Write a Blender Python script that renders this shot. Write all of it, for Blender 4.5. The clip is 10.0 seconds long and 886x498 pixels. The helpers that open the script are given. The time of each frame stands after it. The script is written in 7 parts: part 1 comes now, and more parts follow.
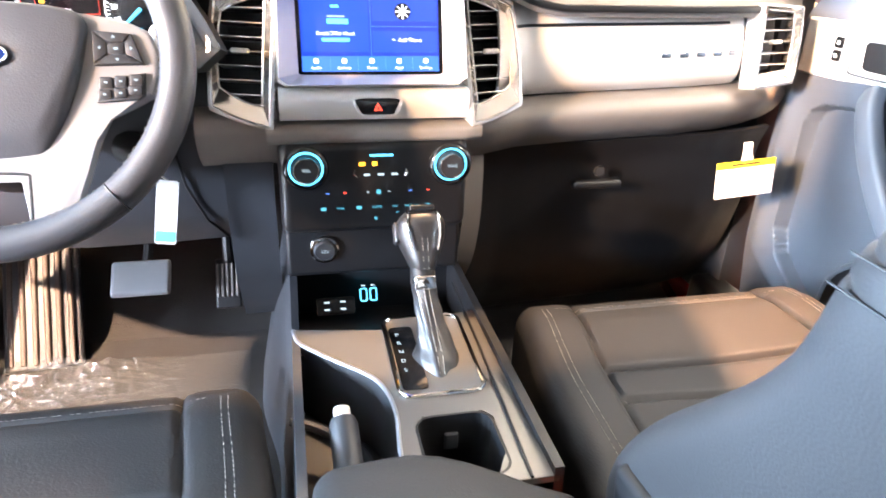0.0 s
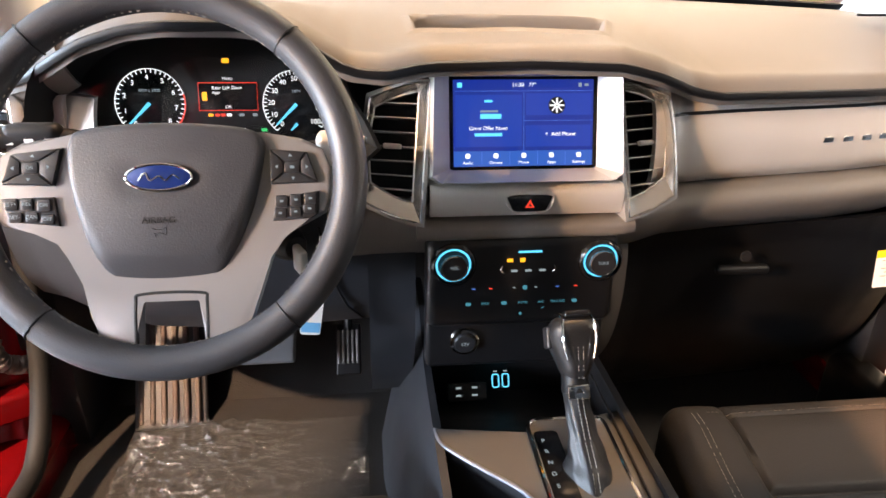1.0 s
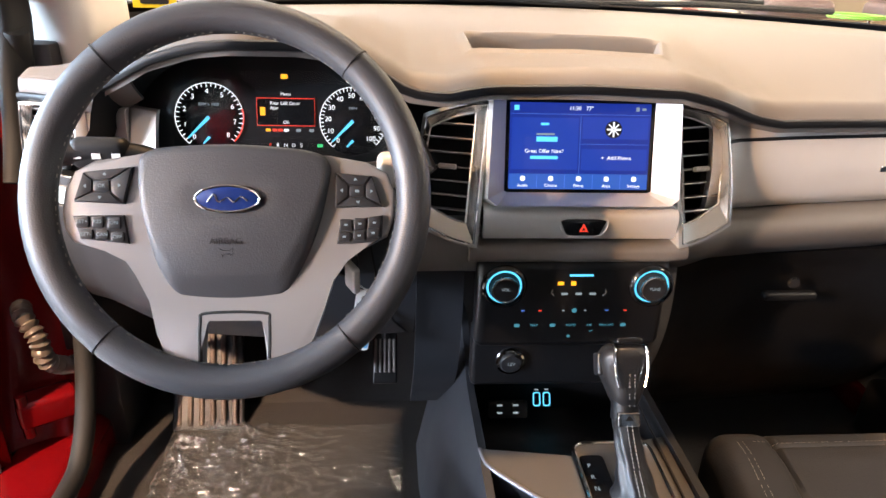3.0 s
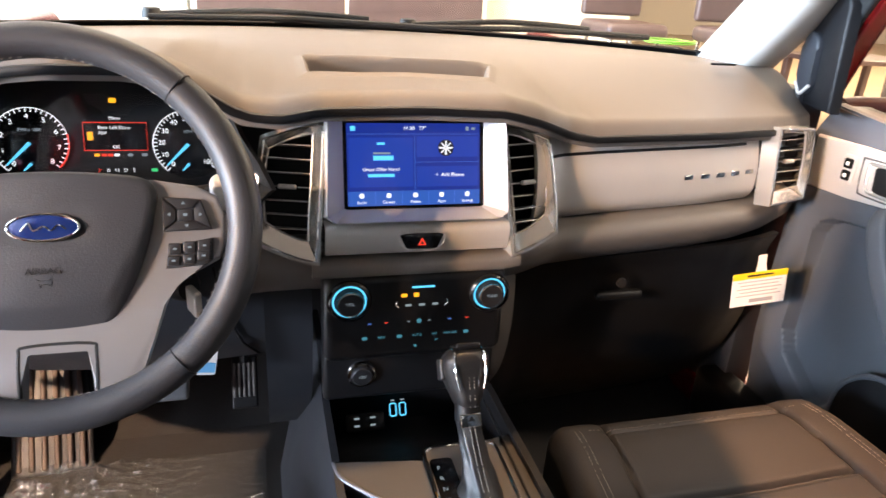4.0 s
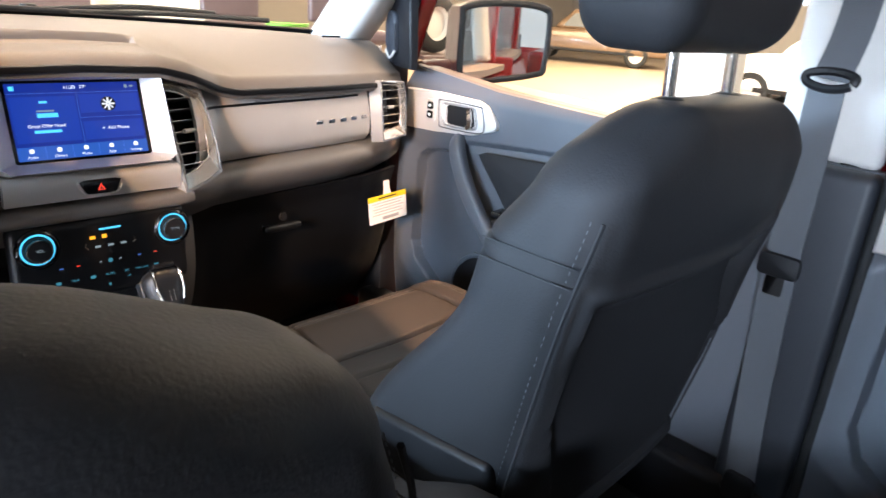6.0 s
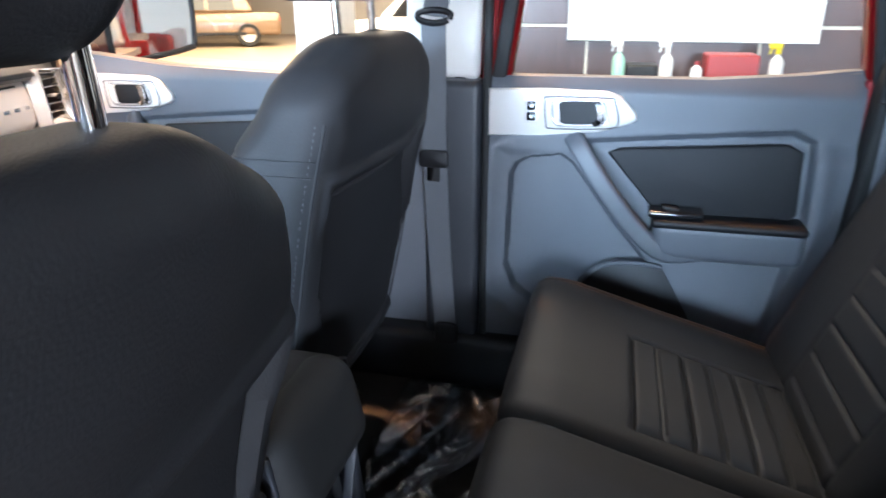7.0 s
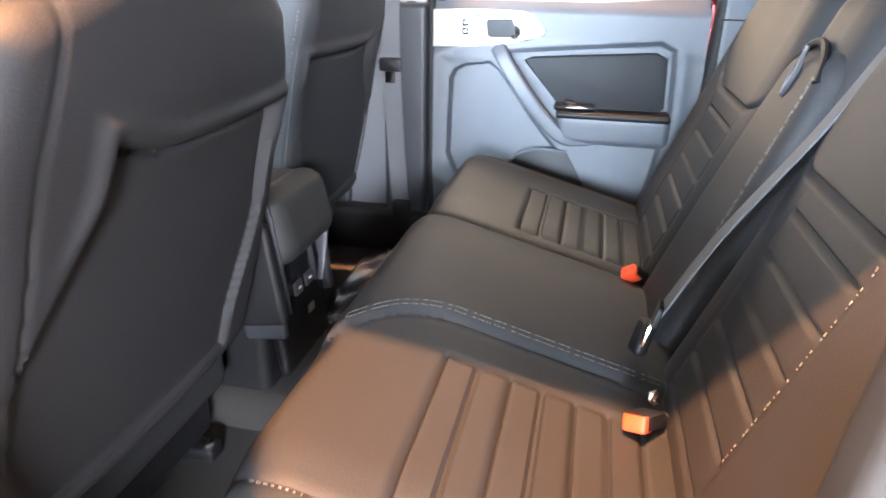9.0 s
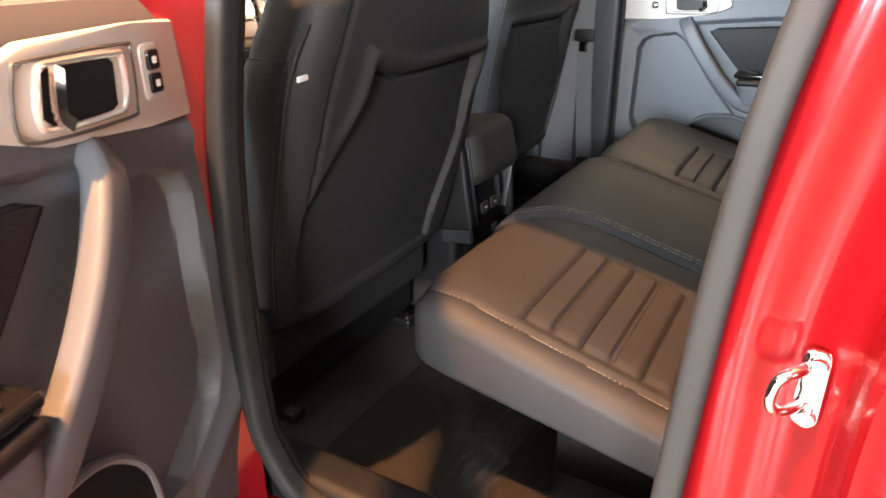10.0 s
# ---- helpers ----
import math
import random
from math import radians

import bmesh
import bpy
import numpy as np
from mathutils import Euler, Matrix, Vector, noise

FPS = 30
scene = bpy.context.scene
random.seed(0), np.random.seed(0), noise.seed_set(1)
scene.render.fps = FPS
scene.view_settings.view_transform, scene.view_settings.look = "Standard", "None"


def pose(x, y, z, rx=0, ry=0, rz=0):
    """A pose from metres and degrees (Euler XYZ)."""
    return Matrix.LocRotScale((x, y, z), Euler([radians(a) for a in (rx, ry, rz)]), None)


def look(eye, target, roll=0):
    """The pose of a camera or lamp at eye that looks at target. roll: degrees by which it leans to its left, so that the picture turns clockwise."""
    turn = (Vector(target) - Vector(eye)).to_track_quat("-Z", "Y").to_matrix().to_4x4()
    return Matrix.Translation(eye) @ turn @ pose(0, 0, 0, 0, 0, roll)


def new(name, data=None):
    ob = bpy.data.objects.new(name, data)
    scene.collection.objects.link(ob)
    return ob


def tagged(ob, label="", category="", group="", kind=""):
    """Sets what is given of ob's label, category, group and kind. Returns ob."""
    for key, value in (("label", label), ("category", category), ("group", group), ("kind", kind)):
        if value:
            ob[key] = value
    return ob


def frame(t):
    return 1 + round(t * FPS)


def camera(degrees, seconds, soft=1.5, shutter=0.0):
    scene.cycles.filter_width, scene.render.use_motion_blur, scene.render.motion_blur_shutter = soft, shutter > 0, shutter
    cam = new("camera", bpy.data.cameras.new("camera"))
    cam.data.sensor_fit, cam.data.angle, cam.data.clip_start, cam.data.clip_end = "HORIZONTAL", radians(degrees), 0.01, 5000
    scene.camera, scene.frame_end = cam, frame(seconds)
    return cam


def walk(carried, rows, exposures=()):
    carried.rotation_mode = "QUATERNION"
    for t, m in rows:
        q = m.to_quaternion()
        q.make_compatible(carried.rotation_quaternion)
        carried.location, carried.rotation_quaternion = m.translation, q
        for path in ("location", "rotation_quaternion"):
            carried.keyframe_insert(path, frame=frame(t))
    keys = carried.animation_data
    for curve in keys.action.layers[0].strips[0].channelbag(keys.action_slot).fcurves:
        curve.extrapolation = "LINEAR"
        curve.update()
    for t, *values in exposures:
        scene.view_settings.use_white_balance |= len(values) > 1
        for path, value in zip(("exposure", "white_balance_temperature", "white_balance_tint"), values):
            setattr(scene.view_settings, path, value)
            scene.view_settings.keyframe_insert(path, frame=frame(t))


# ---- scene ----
cam = camera(66.8, 10.0, shutter=0.2)
PATH = [
    (0, (-0.105, -0.87, 1.25), (0.315, 0.884, 0.384), 2.4),
    (0.5, (-0.154, -0.827, 1.282), (0.147, 0.98, 0.481), 2.6),
    (1, (-0.192, -0.786, 1.33), (0.025, 1.02, 0.499), 1.1),
    (1.5, (-0.217, -0.77, 1.359), (-0.063, 1.03, 0.502), 0.9),
    (2, (-0.228, -0.765, 1.361), (-0.088, 1.033, 0.495), 1.8),
    (3.3, (-0.235, -0.777, 1.356), (-0.035, 1.033, 0.529), 2.8),
    (3.5, (-0.217, -0.79, 1.366), (0.056, 1.017, 0.553), 3.1),
    (4, (-0.191, -0.805, 1.369), (0.322, 0.964, 0.589), 3.9),
    (4.5, (-0.173, -0.872, 1.36), (0.504, 0.852, 0.605), 2.5),
    (5, (-0.198, -0.946, 1.347), (0.681, 0.701, 0.628), 3.6),
    (5.2, (-0.206, -0.965, 1.345), (0.788, 0.617, 0.631), 4.5),
    (6.3, (-0.375, -1.039, 1.322), (1.15, 0.069, 0.652), 2.2),
    (6.5, (-0.411, -1.034, 1.326), (1.231, -0.107, 0.658), 0.1),
    (7, (-0.57, -1.077, 1.3), (1.248, -0.626, 0.6), 0.0),
    (7.5, (-0.706, -1.06, 1.287), (1.144, -1.153, 0.534), -0.0),
    (8, (-0.759, -1.101, 1.241), (1.062, -1.396, 0.47), 2.2),
    (8.5, (-0.836, -1.162, 1.241), (1.017, -1.218, 0.493), 1.2),
    (9, (-0.986, -1.252, 1.224), (0.821, -0.862, 0.46), 1.1),
    (9.5, (-1.162, -1.334, 1.225), (0.543, -0.636, 0.448), -0.5),
    (10, (-1.251, -1.406, 1.221), (0.329, -0.479, 0.417), -0.6),
]
walk(cam, [(t, look(eye, target, roll)) for t, eye, target, roll in PATH],
     [(0, 1.7, 6400, 10), (0.5, 0.6, 6700, 11), (1, 0.0, 7000, 12), (2, 0.2, 6800, 12), (4, -0.15, 6800, 12), (5, 0.0, 6600, 10), (6.5, -0.2, 6300, 10), (7, 0.0, 6300, 10), (7.5, 0.55, 6300, 10), (8, 0.7, 6600, 11), (8.5, 0.9, 6700, 13), (9, 1.2, 7300, 14), (9.5, 0.65, 7700, 13), (10, 0.15, 8500, 13)])


# ---- light: unseen lamps: warm spots overhead, cool light from the left, added fills ----
world = bpy.data.worlds.new("world")
scene.world = world
world.use_nodes = True
world.node_tree.nodes["Background"].inputs[0].default_value = (0.75, 0.85, 1.0, 1)
world.node_tree.nodes["Background"].inputs[1].default_value = 0.25


def area_lamp(name, eye, target, size, size_y, watts, colour):
    data = bpy.data.lights.new(name, "AREA")
    data.shape, data.size, data.size_y, data.energy, data.color = "RECTANGLE", size, size_y, watts, colour
    ob = new(name, data)
    ob.matrix_world = look(eye, target)
    return ob


def spot_lamp(name, eye, target, watts, colour, degrees=60, radius=0.06):
    data = bpy.data.lights.new(name, "SPOT")
    data.energy, data.color, data.spot_size, data.spot_blend, data.shadow_soft_size = watts, colour, radians(degrees), 0.5, radius
    ob = new(name, data)
    ob.matrix_world = look(eye, target)
    return ob


WARM = (1.0, 0.62, 0.33)
AMBERL = (1.0, 0.50, 0.24)
COOL = (0.55, 0.75, 1.0)
# stands for unseen windows on the left; no opening is built
area_lamp("window_daylight", (-6.6, 1.7, 2.3), (0, -0.6, 1.05), 2.3, 1.4, 1950, COOL)
# two added cool fills brighten the rear door and the seat backs
area_lamp("left_fill_middle", (-6.6, -1.15, 1.6), (0, -0.9, 1.0), 1.3, 1.2, 1000, COOL)
area_lamp("left_fill_rear", (-6.6, -3.4, 2.3), (0, -0.9, 1.1), 1.2, 0.9, 1000, (0.70, 0.81, 1.0))
spot_lamp("spot_front", (0.25, 0.66, 3.85), (0.1, 0.15, 1.1), 470, WARM, 52)
spot_lamp("spot_left", (-1.85, -0.90, 3.8), (-0.62, -1.38, 0.86), 2400, AMBERL, 38, 0.04)
# added fill aimed at the red front jamb, from no known lamp
spot_lamp("spot_fill_jamb", (-2.2, -2.2, 3.8), (-0.86, 0.08, 0.68), 2800, (1.0, 0.68, 0.46), 15)
# narrow fill added to brighten the silver dash trim; its source is made up
spot_lamp("spot_fill_trim", (-6.6, -3.85, 3.5), (0.26, 0.02, 1.11), 4200, WARM, 5.4, 0.12)
spot_lamp("spot_right", (1.55, -0.45, 3.8), (0.60, -0.40, 0.75), 1700, AMBERL, 24)
# extra warm fill put in for the rear window ledge
spot_lamp("spot_fill_ledge", (1.12, -1.15, 3.8), (0.81, -1.15, 1.15), 330, AMBERL, 20)
# invented overhead fill that lifts the white board and its wall
area_lamp("board_fill", (3.3, -1.2, 3.85), (3.9, -1.4, 0), 1.0, 3.6, 300, (1.0, 0.86, 0.70))
area_lamp("ceiling_right", (13.0, 5.0, 3.9), (13.0, 5.0, 0), 12.0, 9.0, 6500, (1.0, 0.80, 0.58))
# unseen wash added to brighten the wall ahead of the windscreen
area_lamp("front_wall_fill", (0.0, 2.2, 3.8), (0.0, 4.0, 1.4), 6.0, 0.8, 700, (1.0, 0.84, 0.66))


# ---- materials ----
def mat(name, colour, rough=0.5, metal=0.0, var=0.15, scale=30.0, bump=0.1, fine=900.0, coat=0.0, spec=0.5, rvar=0.1, stretch=(1, 1, 1)):
    """A surface with stains at one scale and grain at another, with fine relief."""
    m = bpy.data.materials.new(name)
    m.use_nodes = True
    nt = m.node_tree
    b = nt.nodes["Principled BSDF"]
    tc = nt.nodes.new("ShaderNodeTexCoord")
    mp = nt.nodes.new("ShaderNodeMapping")
    mp.inputs["Scale"].default_value = stretch
    nt.links.new(tc.outputs["Object"], mp.inputs["Vector"])
    n1 = nt.nodes.new("ShaderNodeTexNoise")
    n1.inputs["Scale"].default_value, n1.inputs["Detail"].default_value = scale, 5
    n2 = nt.nodes.new("ShaderNodeTexNoise")
    n2.inputs["Scale"].default_value, n2.inputs["Detail"].default_value = fine, 3
    for n in (n1, n2):
        nt.links.new(mp.outputs["Vector"], n.inputs["Vector"])
    mix = nt.nodes.new("ShaderNodeMix")
    mix.data_type = "RGBA"
    c = Vector(colour)
    mix.inputs[6].default_value = (*(c * (1 - var)), 1)
    mix.inputs[7].default_value = (*[min(1.0, v * (1 + var)) for v in c], 1)
    nt.links.new(n1.outputs["Fac"], mix.inputs[0])
    nt.links.new(mix.outputs[2], b.inputs["Base Color"])
    mr = nt.nodes.new("ShaderNodeMapRange")
    mr.inputs["To Min"].default_value, mr.inputs["To Max"].default_value = max(0.02, rough - rvar), min(1, rough + rvar)
    nt.links.new(n1.outputs["Fac"], mr.inputs["Value"])
    nt.links.new(mr.outputs["Result"], b.inputs["Roughness"])
    b.inputs["Metallic"].default_value = metal
    b.inputs["Specular IOR Level"].default_value = spec
    b.inputs["Coat Weight"].default_value = coat
    b.inputs["Coat Roughness"].default_value = 0.05
    if bump:
        bp = nt.nodes.new("ShaderNodeBump")
        bp.inputs["Strength"].default_value, bp.inputs["Distance"].default_value = bump, 0.001
        nt.links.new(n2.outputs["Fac"], bp.inputs["Height"])
        nt.links.new(bp.outputs["Normal"], b.inputs["Normal"])
    return m


def glow(name, colour, strength):
    m = bpy.data.materials.new(name)
    m.use_nodes = True
    b = m.node_tree.nodes["Principled BSDF"]
    b.inputs["Base Color"].default_value = (0.01, 0.01, 0.012, 1)
    b.inputs["Roughness"].default_value = 0.3
    b.inputs["Emission Color"].default_value = (*colour, 1)
    b.inputs["Emission Strength"].default_value = strength
    return m


def glass(name, tint=(1, 1, 1), rough=0.02, ior=1.35):
    """A thin clear pane: mostly see-through, with a glossy share."""
    m = bpy.data.materials.new(name)
    m.use_nodes = True
    nt = m.node_tree
    nt.nodes.remove(nt.nodes["Principled BSDF"])
    out = nt.nodes["Material Output"]
    tr, gl, lw, pw, mr, mx = (nt.nodes.new("ShaderNode" + k) for k in ("BsdfTransparent", "BsdfGlossy", "LayerWeight", "Math", "MapRange", "MixShader"))
    tr.inputs["Color"].default_value = (*tint, 1)
    gl.inputs["Roughness"].default_value = rough
    pw.operation, pw.inputs[1].default_value = "POWER", 4.0
    mr.inputs["To Min"].default_value, mr.inputs["To Max"].default_value = (ior - 1) ** 2 / (ior + 1) ** 2, 0.6
    nt.links.new(lw.outputs["Facing"], pw.inputs[0])
    nt.links.new(pw.outputs[0], mr.inputs["Value"])
    nt.links.new(mr.outputs["Result"], mx.inputs[0])
    nt.links.new(tr.outputs[0], mx.inputs[1])
    nt.links.new(gl.outputs[0], mx.inputs[2])
    nt.links.new(mx.outputs[0], out.inputs["Surface"])
    return m


DASH = mat("dash_pad_vinyl", (0.15, 0.132, 0.118), 0.55, bump=0.25, fine=700, scale=6, var=0.08)
PLASTIC = mat("charcoal_plastic", (0.021, 0.023, 0.028), 0.5, bump=0.2, fine=800, scale=12, var=0.12)
DOORPL = mat("door_plastic", (0.080, 0.086, 0.098), 0.5, bump=0.2, fine=800, scale=8, var=0.08)
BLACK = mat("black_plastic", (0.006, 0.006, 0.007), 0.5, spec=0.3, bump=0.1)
SATB = mat("satin_black", (0.007, 0.007, 0.008), 0.32, bump=0.03, rvar=0.05)
GLOSSB = mat("piano_black", (0.008, 0.008, 0.009), 0.12, bump=0.0, rvar=0.04)
BOOTL = mat("boot_leather", (0.013, 0.013, 0.014), 0.42, bump=0.3, fine=500, scale=9, var=0.15)
RUBBER = mat("black_rubber", (0.016, 0.016, 0.016), 0.65, spec=0.25, bump=0.1)
LEATHER = mat("ebony_leather", (0.019, 0.019, 0.0205), 0.6, spec=0.22, bump=0.35, fine=420, scale=7, var=0.12, rvar=0.06)
LEATHERW = mat("wheel_leather", (0.042, 0.044, 0.050), 0.45, bump=0.3, fine=600, scale=10, var=0.1)
SILVER = mat("satin_silver", (0.60, 0.56, 0.52), 0.38, 0.25, bump=0.03, scale=15, var=0.05, rvar=0.04)
SPOKE = mat("spoke_grey", (0.27, 0.26, 0.26), 0.36, 0.35, bump=0.03, scale=14, var=0.06, rvar=0.05)
BRIGHT = mat("satin_chrome", (0.74, 0.71, 0.67), 0.24, 0.7, bump=0.0, rvar=0.05, var=0.04)
CHROME = mat("chrome", (0.82, 0.8, 0.78), 0.08, 1.0, bump=0.0, rvar=0.03, var=0.03)
RED = mat("red_paint", (0.155, 0.003, 0.005), 0.26, 0.3, coat=0.4, spec=0.2, bump=0.0, scale=4, var=0.1, rvar=0.04)
CREAM = mat("headliner_cloth", (0.55, 0.53, 0.49), 0.9, bump=0.3, fine=500, var=0.05)
CARPET = mat("dark_carpet", (0.013, 0.011, 0.010), 0.95, bump=0.8, fine=350, scale=20, var=0.3)
BELT = mat("belt_webbing", (0.075, 0.08, 0.088), 0.75, bump=0.5, fine=600, var=0.1)
THREAD = mat("pale_thread", (0.21, 0.195, 0.175), 0.8, bump=0.0)
WHITE = mat("white_paper", (0.8, 0.8, 0.78), 0.7, bump=0.05, var=0.03)
YELLOW = mat("yellow_print", (0.8, 0.62, 0.02), 0.6, bump=0.0)
REDBTN = mat("red_button", (0.75, 0.06, 0.02), 0.4, bump=0.0)
CLEAR = glass("clear_glass", (0.94, 0.96, 0.95))
FLOORT = mat("floor_tile", (0.32, 0.24, 0.16), 0.35, bump=0.05, scale=2, var=0.12)
WALLP = mat("wall_paint", (0.36, 0.32, 0.28), 0.8, bump=0.1, scale=1.5, var=0.06)
CEIL = mat("ceiling_paint", (0.40, 0.385, 0.365), 0.9, bump=0.05, scale=2, var=0.05)


# ---- mesh helpers ----
WORLD_OF = {}


def thing(name, loc, label, category, group="", kind=""):
    ob = new(name)
    ob.empty_display_size = 0.1
    ob.location = loc
    WORLD_OF[ob.name] = Matrix.Translation(loc)
    return tagged(ob, label, category, group, kind)


def mesh_of(name, bm, material, sharp=40):
    bmesh.ops.recalc_face_normals(bm, faces=bm.faces)
    me = bpy.data.meshes.new(name)
    bm.to_mesh(me)
    bm.free()
    for m in material if isinstance(material, (list, tuple)) else [material]:
        me.materials.append(m)
    me.shade_smooth()
    me.set_sharp_from_angle(angle=radians(sharp))
    return me


def part(name, bm, material, parent, label="", sharp=40):
    """One mesh under a thing or a part; the bmesh is in world coordinates."""
    base = WORLD_OF[parent.name]
    bm.transform(base.inverted())
    ob = new(name, mesh_of(name, bm, material, sharp))
    ob.parent = parent
    WORLD_OF[ob.name] = base
    return tagged(ob, label)


def solo(name, bm, material, label, category, kind="", group="", sharp=40):
    """A thing of one mesh, its origin at the middle of its base."""
    lo = Vector([min(v.co[i] for v in bm.verts) for i in range(3)])
    hi = Vector([max(v.co[i] for v in bm.verts) for i in range(3)])
    base = Vector(((lo.x + hi.x) / 2, (lo.y + hi.y) / 2, lo.z))
    bm.transform(Matrix.Translation(-base))
    ob = new(name, mesh_of(name, bm, material, sharp))
    ob.location = base
    WORLD_OF[ob.name] = Matrix.Translation(base)
    return tagged(ob, label, category, group, kind)


def rbox(size, r, at=(0, 0, 0), n=(4, 4, 4), turn=None, deform=None, round_seg=3):
    """A box with rounded edges, cut n times along each side; deform moves each point of it."""
    h = [s / 2 for s in size]
    r = min(r, min(h) * 0.999)

    def stops(i):
        inner = np.linspace(-(h[i] - r), h[i] - r, n[i] + 1)
        k = np.tan(np.linspace(0, np.pi / 4, round_seg + 1))[1:] * r
        return list(-(h[i] - r) - k[::-1]) + list(inner) + list(h[i] - r + k)

    st = [stops(i) for i in range(3)]
    bm = bmesh.new()
    seen = {}

    def vert(p):
        inner = Vector([max(-(h[i] - r), min(h[i] - r, p[i])) for i in range(3)])
        d = Vector(p) - inner
        if d.length > 1e-9:
            d = d.normalized() * r
        co = inner + d
        key = (round(co.x, 6), round(co.y, 6), round(co.z, 6))
        if key not in seen:
            seen[key] = bm.verts.new(co)
        return seen[key]

    for ax in range(3):
        a, b = (ax + 1) % 3, (ax + 2) % 3
        for side in (-1, 1):
            for i in range(len(st[a]) - 1):
                for j in range(len(st[b]) - 1):
                    quad = []
                    for ii, jj in ((i, j), (i + 1, j), (i + 1, j + 1), (i, j + 1)):
                        p = [0, 0, 0]
                        p[ax], p[a], p[b] = side * h[ax], st[a][ii], st[b][jj]
                        v = vert(p)
                        if v not in quad:
                            quad.append(v)
                    if len(quad) > 2:
                        try:
                            bm.faces.new(quad)
                        except ValueError:
                            pass
    if deform:
        for v in bm.verts:
            v.co = deform(v.co.copy())
    m = Matrix.Translation(at)
    if turn:
        m = m @ Euler([radians(a) for a in turn]).to_matrix().to_4x4()
    bm.transform(m)
    return bm


def grid(f, us, vs):
    """A sheet of points f(u, v)."""
    bm = bmesh.new()
    rows = [[bm.verts.new(f(u, v)) for v in vs] for u in us]
    for i in range(len(us) - 1):
        for j in range(len(vs) - 1):
            bm.faces.new((rows[i][j], rows[i + 1][j], rows[i + 1][j + 1], rows[i][j + 1]))
    return bm


def thicken(bm, d, way=None):
    """Gives a sheet a thickness d, along way where it is given."""
    if way is None:
        bmesh.ops.recalc_face_normals(bm, faces=bm.faces)
        bmesh.ops.solidify(bm, geom=bm.faces[:], thickness=d)
        return bm
    made = bmesh.ops.extrude_face_region(bm, geom=bm.faces[:], use_keep_orig=True)["geom"]
    step = Vector(way).normalized() * d
    for v in made:
        if isinstance(v, bmesh.types.BMVert):
            v.co += step
    return bm


def prism(pts, m, depth, bevel=0.0, seg=2):
    """A polygon in the local xy plane, raised by depth along local z, with bevelled rims, placed by m."""
    bm = bmesh.new()
    lo = [bm.verts.new((x, y, 0)) for x, y in pts]
    hi = [bm.verts.new((x, y, depth)) for x, y in pts]
    bm.faces.new(lo[::-1])
    top = bm.faces.new(hi)
    n = len(pts)
    for i in range(n):
        bm.faces.new((lo[i], lo[(i + 1) % n], hi[(i + 1) % n], hi[i]))
    if bevel:
        bmesh.ops.bevel(bm, geom=list(top.edges), offset=bevel, segments=seg, affect="EDGES", profile=0.5)
    bm.transform(m)
    return bm


def rounded(w, h, r, k=4, cx=0.0, cy=0.0):
    """The outline of a rounded rectangle."""
    pts = []
    for sx, sy, a0 in ((1, 1, 0), (-1, 1, 90), (-1, -1, 180), (1, -1, 270)):
        for i in range(k + 1):
            a = radians(a0 + 90 * i / k)
            pts.append((cx + sx * (w / 2 - r) + r * math.cos(a), cy + sy * (h / 2 - r) + r * math.sin(a)))
    return pts


def smooth_line(pts, k=6, closed=False):
    """A smooth curve through points."""
    P = [Vector(p) for p in pts]
    n, out = len(P), []
    for i in range(n if closed else n - 1):
        if closed:
            a, b, c, d = P[(i - 1) % n], P[i], P[(i + 1) % n], P[(i + 2) % n]
        else:
            a, b, c, d = P[max(i - 1, 0)], P[i], P[i + 1], P[min(i + 2, n - 1)]
        for j in range(k):
            t = j / k
            out.append(0.5 * ((2 * b) + (c - a) * t + (2 * a - 5 * b + 4 * c - d) * t * t + (3 * b - a - 3 * c + d) * t ** 3))
    if not closed:
        out.append(P[-1])
    return out


def smooth2(pts):
    """A smooth closed outline in the plane."""
    return [(p.x, p.y) for p in smooth_line([(x, y, 0) for x, y in pts], 3, True)]


def tube(pts, r, seg=8, closed=False, section=None, up=None):
    """A rod along points; r may be a list; section: an outline in place of the circle, its y along up."""
    P = [Vector(p) for p in pts]
    n = len(P)
    bm = bmesh.new()
    rings = []
    ref = Vector(up) if up else None
    for i, p in enumerate(P):
        if closed:
            t = (P[(i + 1) % n] - P[(i - 1) % n]).normalized()
        else:
            t = (P[min(i + 1, n - 1)] - P[max(i - 1, 0)]).normalized()
        if ref is None:
            ref = t.orthogonal()
        side = t.cross(ref).normalized()
        u = side.cross(t).normalized()
        if not up:
            ref = u
        rr = r[i] if isinstance(r, (list, tuple)) else r
        if section:
            ring = [bm.verts.new(p + side * x + u * y) for x, y in section]
        else:
            ring = [bm.verts.new(p + (side * math.cos(2 * math.pi * k / seg) + u * math.sin(2 * math.pi * k / seg)) * rr) for k in range(seg)]
        rings.append(ring)
    m = len(rings[0])
    for i in range(n if closed else n - 1):
        a, b = rings[i], rings[(i + 1) % n]
        for k in range(m):
            bm.faces.new((a[k], a[(k + 1) % m], b[(k + 1) % m], b[k]))
    if not closed:
        bm.faces.new(rings[0][::-1])
        bm.faces.new(rings[-1])
    return bm


